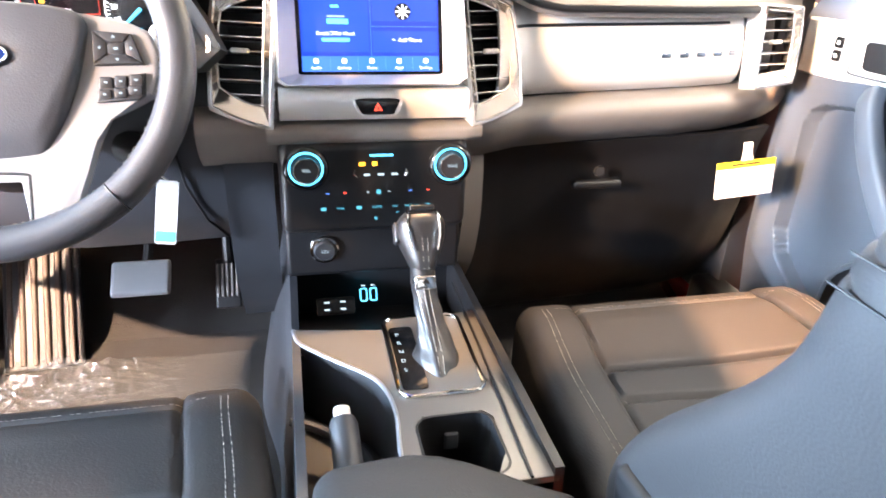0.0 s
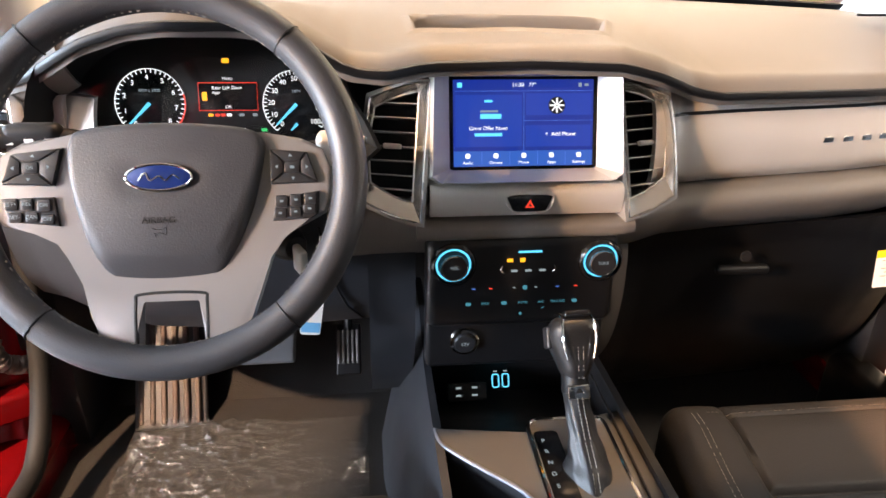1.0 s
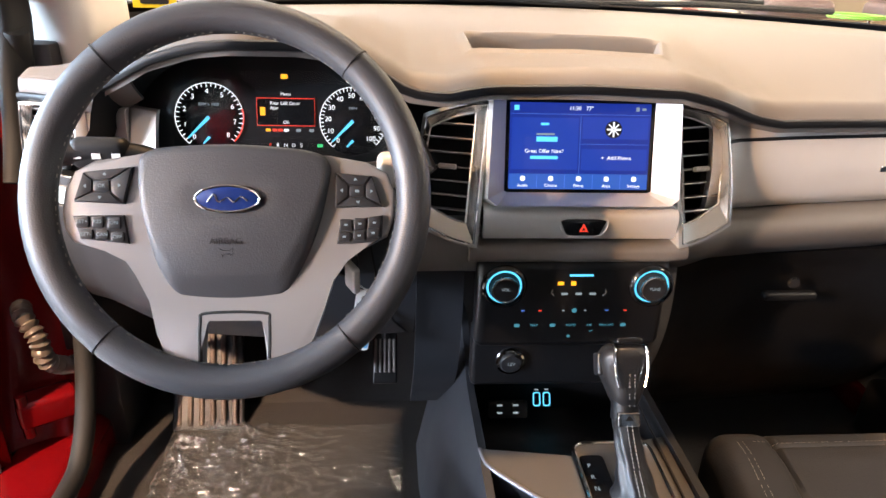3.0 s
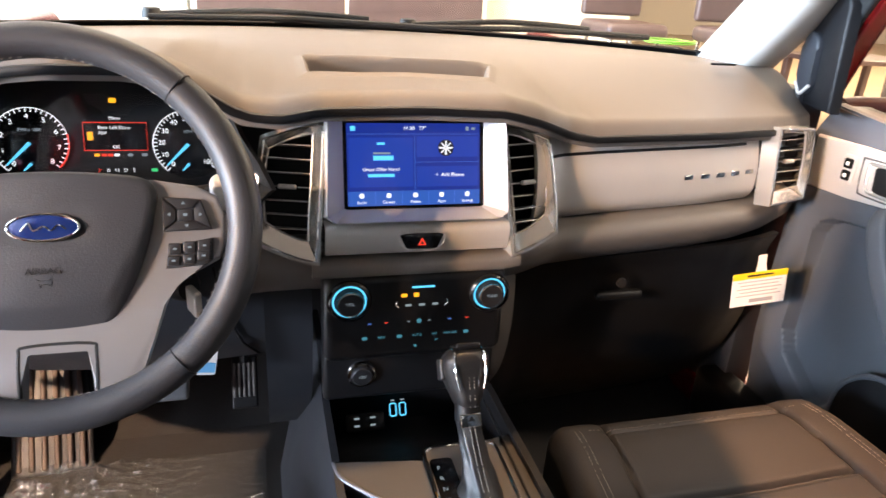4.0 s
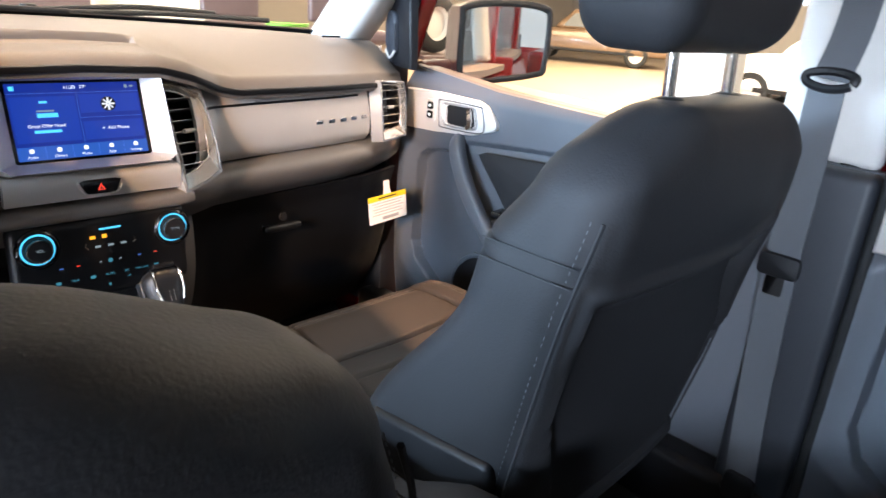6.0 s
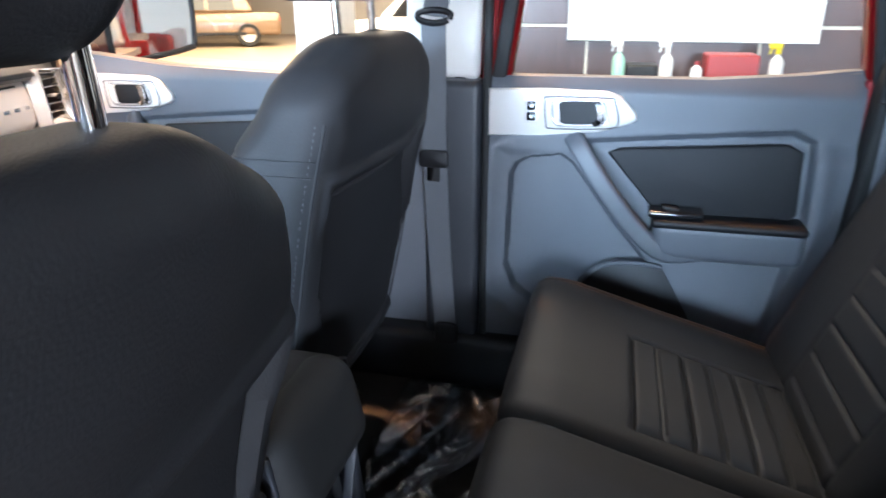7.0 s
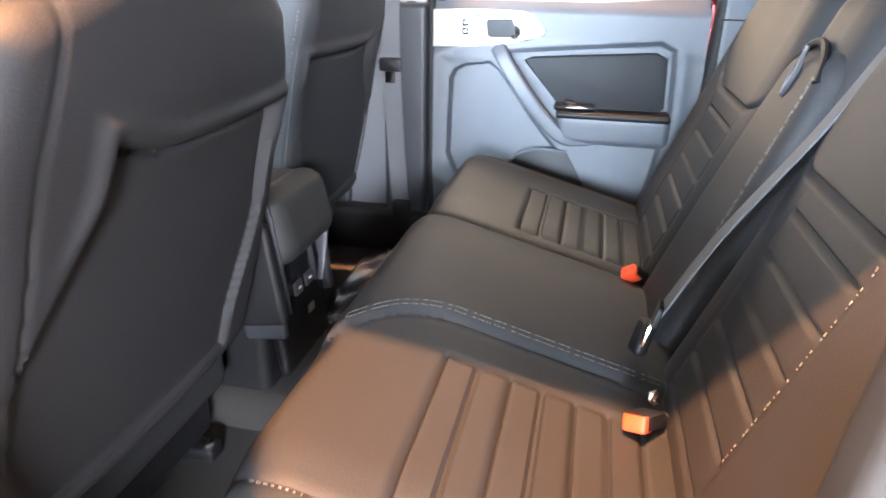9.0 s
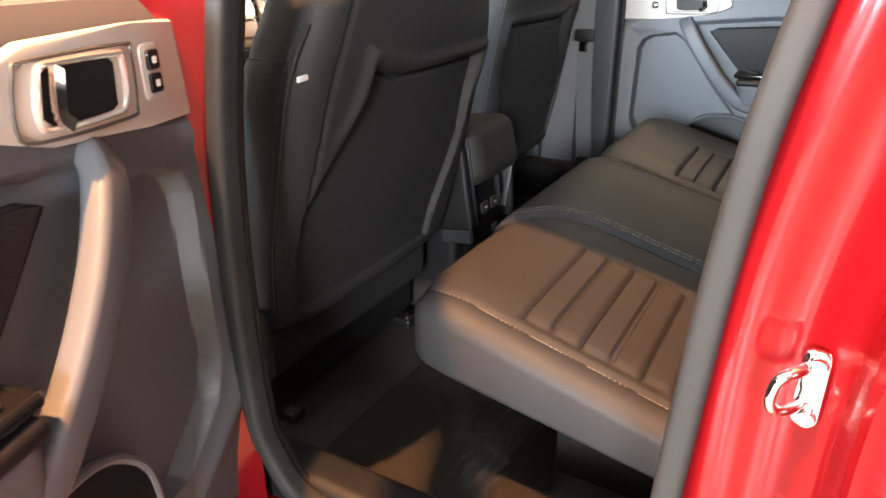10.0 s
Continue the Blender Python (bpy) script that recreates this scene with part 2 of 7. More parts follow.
def lathe(profile, m=None, seg=24):
    """A profile of (radius, height) turned round local z, placed by m."""
    bm = bmesh.new()
    rings = []
    for r, z in profile:
        if r < 1e-6:
            rings.append([bm.verts.new((0, 0, z))])
        else:
            rings.append([bm.verts.new((r * math.cos(2 * math.pi * k / seg), r * math.sin(2 * math.pi * k / seg), z)) for k in range(seg)])
    for a, b in zip(rings, rings[1:]):
        for k in range(seg):
            q = [a[k % len(a)], a[(k + 1) % len(a)], b[(k + 1) % len(b)], b[k % len(b)]]
            q = list(dict.fromkeys(q))
            if len(q) > 2:
                bm.faces.new(q)
    if m:
        bm.transform(m)
    return bm


def frame_at(origin, x_dir, y_dir):
    """The matrix of a local plane: its x and y directions, z out of it."""
    x = Vector(x_dir).normalized()
    z = x.cross(Vector(y_dir)).normalized()
    y = z.cross(x)
    return Matrix(((x.x, y.x, z.x, origin[0]), (x.y, y.y, z.y, origin[1]), (x.z, y.z, z.z, origin[2]), (0, 0, 0, 1)))


def stitches(pts, length=0.0042, gap=0.002, r=0.00036):
    """A row of thread stitches along a line."""
    P = [Vector(p) for p in pts]
    bm = bmesh.new()
    d = 0.0
    for a, b in zip(P, P[1:]):
        seg = (b - a).length
        if seg < 1e-6:
            continue
        t = (b - a) / seg
        while d < seg:
            e = min(d + length, seg)
            if e - d > 0.001:
                m = frame_at(a + t * d, t, t.orthogonal())
                vs = [bm.verts.new(m @ Vector(c)) for c in ((0, -r, -r), (0, r, -r), (0, 0, r), (e - d, -r, -r), (e - d, r, -r), (e - d, 0, r))]
                for q in ((0, 1, 4, 3), (1, 2, 5, 4), (2, 0, 3, 5)):
                    bm.faces.new([vs[k] for k in q])
            d += length + gap
        d -= seg
    return bm


def lerp(table, x):
    xs, ys = zip(*table)
    return float(np.interp(x, xs, ys))


def sstep(a, b, x):
    t = max(0.0, min(1.0, (x - a) / (b - a)))
    return t * t * (3 - 2 * t)


def writing(name, text, size, m, material, parent, depth=0.0004, align="CENTER"):
    """Raised letters in the built-in font, as a mesh."""
    cu = bpy.data.curves.new(name, "FONT")
    cu.body, cu.size, cu.extrude, cu.align_x, cu.align_y = text, size, depth, align, "CENTER"
    tmp = bpy.data.objects.new(name, cu)
    scene.collection.objects.link(tmp)
    me = bpy.data.meshes.new_from_object(tmp.evaluated_get(bpy.context.evaluated_depsgraph_get()))
    bpy.data.objects.remove(tmp)
    bpy.data.curves.remove(cu)
    bm = bmesh.new()
    bm.from_mesh(me)
    bpy.data.meshes.remove(me)
    bm.transform(m)
    return part(name, bm, material, parent)


# ---- the showroom ----
def slab(x0, x1, y0, y1, z0, z1, r=0.004):
    return rbox((x1 - x0, y1 - y0, z1 - z0), r, ((x0 + x1) / 2, (y0 + y1) / 2, (z0 + z1) / 2), (1, 1, 1), round_seg=1)


solo("floor", slab(-7.2, 24.2, -8.2, 16.2, -0.1, 0.0), FLOORT, "polished tan showroom floor", "floor", "structure")
solo("ceiling", slab(-7.2, 24.2, -8.2, 16.2, 4.0, 4.1), CEIL, "plain pale showroom ceiling", "ceiling", "structure")
solo("wall_north", slab(-7.2, 5.0, 9.0, 9.2, 0, 4.0), WALLP, "beige painted showroom wall", "wall", "structure")
solo("wall_hall_side", slab(5.0, 5.2, 9.0, 16.2, 0, 4.0), WALLP, "beige painted showroom wall", "wall", "structure")
solo("wall_hall_north", slab(5.2, 24.2, 16.0, 16.2, 0, 4.0), WALLP, "beige painted showroom wall", "wall", "structure")
solo("wall_south", slab(-7.2, 24.2, -8.2, -8.0, 0, 4.0), WALLP, "beige painted showroom wall", "wall", "structure")
solo("wall_east", slab(24.0, 24.2, -8.0, 16.0, 0, 4.0), WALLP, "beige painted showroom wall", "wall", "structure")
solo("wall_west", slab(-7.2, -7.0, -8.0, 9.0, 0, 4.0), WALLP, "beige painted showroom wall", "wall", "structure")


# ---- front seats ----
def bucket_seat(cx, dy, label, recline=0.24, bolster=None, back_off=(0, 0, 0), width=0.53, post=0.075):
    """A leather front seat; cx: its middle, dy: how far it is slid along the cabin."""
    s = thing("bucket_seat", (cx, -0.35 + dy, 0.49), label, "seat", "front seats")

    def place(x, y, z):
        return Vector((cx + x, dy + y, z))

    # cushion: quilted middle, raised bolsters, rounded nose
    def cush(co):
        x, y, z = co
        a = abs(x)
        if z > 0:
            z += 0.004 * sstep(0.15, 0.19, a) - 0.010 * sstep(0.0, 0.15, 0.15 - a) * sstep(0.16, 0.0, y)
            z -= 0.007 * math.exp(-((a - 0.168 + 0.04 * max(0, y)) / 0.004) ** 2)
            z -= 0.003 * math.exp(-((y - 0.215) / 0.003) ** 2) * (1 if a < 0.17 else 0)
            if a < 0.16:
                for k in range(5):
                    z -= 0.010 * math.exp(-((y - (0.085 - 0.056 * k)) / 0.0042) ** 2)
        z += 0.06 * (y + 0.25) - 0.010 * sstep(0.18, 0.25, y) * (1 if z > 0 else -0.3)
        x *= 1 - 0.08 * sstep(0.05, 0.26, y)
        return Vector((x, y, z))

    at = place(0, -0.35, 0.668)
    part("cushion", rbox((0.50, 0.52, 0.16), 0.034, at, (100, 130, 2), deform=cush, round_seg=5), LEATHER, s)
    for sx in (-1, 1):
        for off in (0, 0.008):
            line = [at + cush(Vector((sx * (0.205 + off), y, 0.0803))) for y in np.linspace(-0.2, 0.222, 40)]
            part("stitching", stitches(line), THREAD, s, "pale double stitching")
    line = [at + cush(Vector((x, 0.222, 0.0803))) for x in np.linspace(-0.19, 0.19, 40)]
    part("stitching", stitches(line), THREAD, s, "pale stitching along the cushion nose")
    part("cushion_shield", rbox((0.46, 0.44, 0.09), 0.02, place(0, -0.36, 0.555), (2, 2, 2)), BLACK, s, "black plastic seat base")
    for sx in (-1, 1):
        part("seat_rail", rbox((0.035, 0.50, 0.025), 0.006, place(sx * 0.18, -0.36, 0.5025), (1, 1, 1)), BLACK, s, "dark steel floor rail")
        part("rail_bolt", lathe([(0, 0.008), (0.008, 0.006), (0.009, 0)], Matrix.Translation(place(sx * 0.18, -0.595, 0.515)), 10), CHROME, s, "bright steel bolt")
    part("side_shield", rbox((0.02, 0.20, 0.17), 0.009, place(0.262 if cx < 0 else -0.262, -0.60, 0.775), (1, 2, 2), (-8, 0, 0)), BLACK, s, "black plastic side shield")
    part("recliner_cover", rbox((0.03, 0.13, 0.12), 0.014, place(-0.262 if cx < 0 else 0.262, -0.58, 0.69), (2, 3, 3)), PLASTIC, s, "charcoal plastic hinge cover")

    # backrest
    def back(co):
        x, y, z = co
        a = abs(x)
        if y > 0:
            if bolster:
                y += sstep(0.10, 0.20, a) * (0.034 * sstep(0.25, 0.13, z) + 0.105 * sstep(0.08, -0.22, z))
            else:
                y += 0.055 * sstep(0.12, 0.21, a) * (1 - 0.95 * sstep(-0.10, 0.16, z))
            y += 0.03 * sstep(0.1, -0.1, z)
            y -= 0.006 * math.exp(-((a - 0.15) / 0.005) ** 2) * (1 if z < 0.14 else 0)
            for zz in (0.125, 0.15):
                y -= 0.004 * math.exp(-((z - zz) / 0.003) ** 2)
            if a < 0.14 and z < 0.1:
                for k in range(6):
                    y -= 0.006 * math.exp(-((z - (0.08 - 0.055 * k)) / 0.004) ** 2)
        else:
            y -= 0.018 * (1 - (x / 0.27) ** 2)
            q = x if cx < 0 else -x
            left, right = -0.125 - 0.10 * sstep(0.10, -0.10, z), 0.208 - 0.05 * sstep(-0.02, -0.2, z)
            edge = min(q - left, right - q, 0.100 - z + 0.25 * max(0.0, -0.04 - q), z + 0.235)
            y += 0.013 * sstep(-0.003, 0.006, edge) + 0.010 * math.exp(-((edge - 0.004) / 0.005) ** 2) * sstep(-0.05, 0.06, z)
            y -= 0.008 * math.exp(-((edge + 0.014) / 0.010) ** 2) * sstep(0.0, 0.08, z)
            y += 0.004 * math.exp(-((q + 0.20 + 0.03 * sstep(0.1, -0.2, z)) / 0.0028) ** 2)
            y -= 0.012 * sstep(0.0, 0.12, 0.12 - abs(z - 0.16)) * (1 - (a / 0.27) ** 2)
        x *= 1 - (0.09 if bolster else 0.17) * sstep(0.08, 0.30, z) - 0.10 * sstep(-0.1, -0.3, z)
        z -= 0.045 * sstep(0.10, 0.26, a) * sstep(0.1, 0.28, z)
        y -= recline * (z + 0.28)
        return Vector((x, y, z))

    at = place(0, -0.594, 0.965) + Vector(back_off)
    hw = width / 2
    part("backrest", rbox((width, 0.105, 0.56), 0.045, at, (100, 3, 120), deform=back, round_seg=5), LEATHER, s)
    for sx in (-1, 1):
        pts = [at + back(Vector((sx * (hw - 0.0045), -0.040, z))) + Vector((sx * 0.001, -0.001, 0)) for z in np.linspace(-0.25, 0.215, 40)]
        part("piping", tube(pts, 0.002, 6), LEATHER, s, "raised leather edge seam")
        pts = [at + back(Vector((sx * (hw - 0.0045), -0.035, z))) + Vector((sx * 0.0012, 0.006, 0)) for z in np.linspace(-0.25, 0.215, 40)]
        part("stitching", stitches(pts, 0.004, 0.004, 0.0004), BELT, s, "tone-in-tone stitching")
        for zz in (0.125, 0.15):
            pts = [at + back(Vector((sx * (hw + 0.0005), y, zz))) + Vector((sx * 0.0006, 0, 0)) for y in np.linspace(-0.038, 0.04, 8)]
            part("piping", tube(pts, 0.0008, 6), LEATHER, s, "raised leather edge seam")
    # headrest on two posts
    top = at + back(Vector((0, 0, 0.278 if bolster else 0.266)))
    for sx in (-1, 1):
        base = Vector((at.x + sx * post, top.y + (0.026 if bolster else 0), top.z - (0.012 if bolster else 0.004)))
        part("headrest_post", tube([base - Vector((0, 0, 0.03)), base + Vector((0, 0.012, 0.15))], 0.0065, 16), CHROME, s, "chrome headrest post")
        part("post_collar", lathe([(0.0, 0.012), (0.010, 0.012), (0.020, 0.008), (0.025, 0.0), (0.025, -0.012)], Matrix.Translation(base + Vector((0, 0, 0.004))), 20), BLACK, s, "black plastic post collar")

    def head(co):
        x, y, z = co
        x *= 1 - 0.10 * sstep(0.0, -0.09, z) - 0.06 * sstep(0.03, 0.1, z)
        y -= 0.10 * z
        y += 0.012 * (x / 0.13) ** 2 * (1 if y > 0 else -1)
        return Vector((x, y, z))

    hc = Vector((at.x, top.y + (0.048 if bolster else 0.030), top.z + (0.140 if bolster else 0.137)))
    part("headrest", rbox((0.30 if bolster else 0.225, 0.115, 0.19), 0.042, hc, (14, 4, 10), deform=head, round_seg=6), LEATHER, s)
    return s, at, back


seat_d, D_AT, D_BACK = bucket_seat(-0.388, -0.11, "black leather driver seat with chrome headrest posts")
bucket_seat(0.418, 0.012, "black leather front passenger seat with pale stitching", 0.18, True, (-0.022, -0.036, 0.008), 0.485, 0.070)
# care tag on the side of the driver's backrest
tag_at = D_AT + D_BACK(Vector((-0.247, -0.045, 0.125)))
part("care_tag", rbox((0.032, 0.004, 0.007), 0.0015, tag_at + Vector((0, -0.003, 0.0)), (1, 1, 1), (0, 0, 12)), WHITE, seat_d, "small white sewn-in tag")


# ---- rear bench ----
SEATTH = mat("grey_thread", (0.115, 0.11, 0.105), 0.8, bump=0.0)
bench = thing("rear_bench", (0, -1.25, 0.49), "black leather rear bench with pleated seats and folding armrest", "bench seat")


def bow(y):
    """How far the stitched seam of the bench swings aside along its depth."""
    return 0.010 - 6.0 * max(0.0, y - 0.09) ** 2


def bench_cushion(x0, x1, pleat_sets, noses, stitch=None):
    """One section of the rear cushion from x0 to x1, its pleats between the given x."""
    w, cx = x1 - x0, (x0 + x1) / 2
    at = Vector((cx, -1.20, 0.712))

    def f(co):
        x, y, z = co
        X = x + cx
        upper = max(0.0, min(1.0, (z + 0.075) / 0.14))
        if z > 0:
            z += 0.012 * sstep(0, 0.1, w / 2 - abs(x))
            for p0, p1, y0 in pleat_sets:
                reach = sstep(p0 - 0.004, p0 + 0.010, X) * sstep(p1 + 0.004, p1 - 0.010, X)
                if reach > 0:
                    for k in range(7):
                        z -= 0.008 * math.exp(-((y + 0.0393 * k - y0) / 0.0028) ** 2) * reach
                for px in (p0, p1):
                    z -= 0.004 * math.exp(-((X - px) / 0.004) ** 2) * sstep(y0 + 0.01, y0, y)
            if stitch is not None:
                seam = stitch + bow(y)
                z -= 0.006 * math.exp(-((X - seam + 0.014) / 0.005) ** 2)
                z += 0.012 * sstep(seam - 0.035, seam + 0.01, X)
        else:
            z += 0.030 * (1 - upper)
        z += (0.27 * y - 0.028) * upper + 0.165 * y * (1 - upper)
        z -= 0.014 * sstep(0.16, 0.25, y) * (1.6 * upper - 0.6)
        for side in noses:
            edge = abs(X - side)
            y -= 0.004 * sstep(0.10, 0.0, edge) * sstep(0.0, 0.22, y)
            z -= 0.003 * math.exp(-((edge - 0.041) / 0.004) ** 2) * upper
        return Vector((x, y, z))

    c = part("cushion", rbox((w, 0.47, 0.15), 0.030, at, (int(w / 0.006), 110, 2), deform=f, round_seg=4), LEATHER, bench)
    for px in (-w * 0.3, w * 0.3):
        part("base_leg", rbox((0.03, 0.28, 0.165), 0.006, (cx + px, -1.28, 0.572), (1, 1, 1)), BLACK, bench, "dark steel seat leg")
    return c, at, f


cl, at_l, f_l = bench_cushion(-0.605, 0.148, ((-0.545, -0.295, 0.090),), (-0.605,), -0.215)
bench_cushion(0.153, 0.635, ((0.20, 0.44, 0.06),), (0.635,))
for off in (-0.004, 0.004):
    line = [at_l + f_l(Vector((-0.215 + bow(y) + off - at_l.x, y, 0.0775))) for y in np.linspace(-0.2, 0.215, 40)]
    line += [at_l + f_l(Vector((-0.215 + bow(0.215) + off - at_l.x, 0.2352, z))) for z in np.linspace(0.03, -0.03, 6)]
    part("stitching", stitches([p + Vector((0, 0, 0.0006)) for p in line], 0.0058, 0.0010, 0.0004), SEATTH, cl, "grey double stitching")
    if off > 0:
        line = [at_l + f_l(Vector((-0.5685 - at_l.x, y, 0.0752))) for y in np.linspace(-0.2, 0.21, 60)]
        part("stitching", stitches([p + Vector((0, 0, 0.0006)) for p in line], 0.0050, 0.0015, 0.0006), SEATTH, cl, "grey edge stitching")


def bench_back(x0, x1, pleats):
    w, cx = x1 - x0, (x0 + x1) / 2
    at = Vector((cx, -1.550, 0.96))

    def f(co):
        x, y, z = co
        X = x + cx
        if y > 0:
            y += 0.014 * sstep(0, 0.08, w / 2 - abs(x))
            if pleats and z < 0.045:
                reach = sstep(pleats[0], pleats[0] + 0.014, X) * sstep(pleats[1], pleats[1] - 0.014, X)
                for k in range(6):
                    y -= 0.008 * math.exp(-((z - 0.025 + 0.0475 * k) / 0.0028) ** 2) * reach
            if pleats:
                mid = (pleats[0] + pleats[1]) / 2
                y -= 0.009 * math.exp(-((z - 0.062 - 6.0 * max(0.0, abs(X - mid) - 0.115) ** 2) / 0.004) ** 2)
                for px in pleats:
                    y -= 0.003 * math.exp(-((X - px) / 0.004) ** 2) * sstep(0.055, 0.04, z)
        x *= 1 - 0.10 * sstep(0.12, 0.27, z)
        y -= 0.40 * z
        return Vector((x, y, z))

    return part("backrest", rbox((w, 0.13, 0.54), 0.045, at, (int(w / 0.007), 2, 130), deform=f, round_seg=4), LEATHER, bench), at, f


bl, atb_l, fb_l = bench_back(-0.655, -0.105, (-0.425, -0.205))
bench_back(0.13, 0.655, (0.215, 0.455))
line = [atb_l + fb_l(Vector((-0.428 - atb_l.x, 0.065, z))) + Vector((0, 0.0026, 0.001)) for z in np.linspace(0.05, -0.17, 50)]
part("stitching", stitches(line, 0.0050, 0.0018, 0.0007), THREAD, bl, "pale edge stitching")
bench_back(-0.10, 0.125, None)


def arm(co):
    x, y, z = co
    x *= 1 - 0.18 * sstep(-0.05, 0.24, z) - 0.1 * sstep(0.16, 0.25, z)
    z -= 0.02 * sstep(0.04, 0.11, abs(x)) * sstep(0.15, 0.25, z)
    y -= 0.40 * z
    return Vector((x, y, z))


at_a = Vector((0.012, -1.477, 0.908))
arm_part = part("armrest", rbox((0.222, 0.08, 0.475), 0.03, at_a, (12, 2, 30), deform=arm, round_seg=4), LEATHER, bench, "folding leather centre armrest")
for off in (0.0, 0.007):
    line = [at_a + arm(Vector((-0.088 + off, 0.0408, z))) + Vector((0, 0.0006, 0.0003)) for z in np.linspace(-0.21, 0.205, 40)]
    part("stitching", stitches(line, 0.0055, 0.0010), THREAD, arm_part, "pale double stitching")
lp = at_a + arm(Vector((0.0, 0.041, 0.212)))
loop = [lp + Vector(v) for v in ((0.001, 0.000, 0.022), (0.004, 0.004, 0.006), (0.016, 0.010, -0.016), (0.018, 0.015, -0.034), (0.008, 0.018, -0.042), (0.002, 0.014, -0.028), (0.000, 0.006, -0.006), (-0.001, 0.002, 0.018))]
gap = [at_a + arm(Vector((0.108 * math.cos(a) * 1.02, 0.036, 0.158 + 0.082 * math.sin(a)))) for a in np.linspace(0.55, math.pi - 0.55, 24)]
part("armrest_gap", tube(gap, 0.0055, 8), BLACK, arm_part, "dark gap above the folded armrest")
part("pull_loop", tube(smooth_line(loop), 0.0034, 8), LEATHERW, arm_part, "grey woven pull loop")
for hx, hw in ((-0.40, 0.26), (0.02, 0.22), (0.41, 0.26)):
    h = thing("rear_headrest", (hx, -1.67, 1.205), "black leather rear headrest on chrome posts", "headrest", "rear headrests")
    for sx in (-1, 1):
        part("headrest_post", tube([(hx + sx * 0.06, -1.665, 1.18), (hx + sx * 0.06, -1.67, 1.26)], 0.006, 12), CHROME, h, "chrome post")
        part("post_collar", lathe([(0.0, 0.01), (0.009, 0.01), (0.018, 0.006), (0.02, -0.01)], Matrix.Translation((hx + sx * 0.06, -1.666, 1.225)), 16), BLACK, h, "black collar")
    part("headrest_pad", rbox((hw, 0.09, 0.15), 0.035, (hx, -1.68, 1.318), (6, 2, 4), (-6, 0, 0)), LEATHER, h)


# ---- belts and buckles ----
def strap(pts, normal, width=0.047, t=0.0013, k=8):
    return tube(smooth_line(pts, k), 1, section=[(-width / 2, -t), (width / 2, -t), (width / 2, t), (-width / 2, t)], up=normal)


def buckle(base, top, facing, name_label):
    base, top = Vector(base), Vector(top)
    d = (top - base).normalized()
    m = frame_at(base, Vector(facing).cross(d), d)
    b = thing("seat_belt_buckle", base, name_label, "buckle", "rear buckles")
    ln = (top - base).length
    part("stalk", prism(rounded(0.022, ln * 0.7, 0.004, 2, 0, ln * 0.25), m @ Matrix.Translation((0, 0, -0.003)), 0.006, 0.001), BELT, b)
    part("housing", prism(rounded(0.032, ln * 0.62, 0.006, 3, 0, ln * 0.69), m @ Matrix.Translation((0, 0, -0.009)), 0.018, 0.004), BLACK, b)
    part("release_button", prism(rounded(0.028, 0.026, 0.004, 3, 0, ln - 0.006), m @ Matrix.Translation((0, 0, -0.0085)), 0.019, 0.003), REDBTN, b, "red release button")
    return b


buckle((0.145, -1.40, 0.70), (0.112, -1.343, 0.752), (0.3, 0.5, 0.8), "black seat belt buckle with red button on the bench")
lb = buckle((-0.250, -1.378, 0.722), (-0.326, -1.336, 0.757), (-0.35, 0.35, 0.85), "black seat belt buckle with bright red button on the bench")
part("stalk_bolt", lathe([(0, 0.006), (0.007, 0.005), (0.010, 0.002), (0.010, -0.004)], frame_at((-0.252, -1.362, 0.745), (0.5, -0.8, 0.2), (0.3, 0.4, 0.85)), 6), CHROME, lb, "zinc hexagonal bolt")
rb = thing("rear_seat_belt", (-0.155, -1.36, 0.78), "grey rear seat belt latched across the armrest", "seat belt")
part("webbing", strap([(-0.108, -1.655, 1.30), (-0.112, -1.592, 1.19), (-0.130, -1.515, 1.06), (-0.160, -1.422, 0.93), (-0.186, -1.362, 0.828)], (0.14, 0.83, 0.51), 0.045), BELT, rb)
part("tongue", prism(rounded(0.055, 0.03, 0.006), frame_at((-0.187, -1.357, 0.828), (0.9, -0.1, -0.2), (-0.2, -0.2, 1)), 0.006, 0.002), BLACK, rb, "black belt tongue")
part("tongue_plate", prism(rounded(0.024, 0.035, 0.003, 2, 0, -0.028), frame_at((-0.187, -1.355, 0.828), (0.9, -0.1, -0.2), (-0.2, -0.2, 1)), 0.003), CHROME, rb, "steel tongue plate")
part("anchor", rbox((0.03, 0.02, 0.05), 0.008, (-0.165, -1.348, 0.780), (1, 1, 1), (20, 10, 20)), BLACK, rb, "black buckle end")
solo("bench_latch_bolt", lathe([(0, 0.012), (0.010, 0.010), (0.013, 0.0), (0.013, -0.03)], Matrix.Translation((0.535, -1.425, 0.725)), 14), CHROME, "chrome latch bolt beside the rear bench", "bolt")


# ---- dashboard ----
BLUE = glow("screen_blue", (0.008, 0.032, 0.34), 1.0)
BLUET = glow("screen_tile_blue", (0.013, 0.055, 0.46), 1.0)
BLUE2 = glow("screen_bar_blue", (0.03, 0.13, 0.60), 1.0)
LINEB = glow("screen_line", (0.10, 0.25, 0.9), 1.0)
LIT = glow("lit_white", (0.9, 0.95, 1.0), 1.6)
CYAN = glow("lit_cyan", (0.10, 0.62, 1.0), 1.5)
AMBER = glow("lit_amber", (1.0, 0.42, 0.02), 1.8)
LRED = glow("lit_red", (1.0, 0.06, 0.03), 1.2)
LGREEN = glow("lit_green", (0.05, 0.8, 0.25), 1.0)
DIMW = glow("dim_white", (0.6, 0.75, 0.85), 0.5)
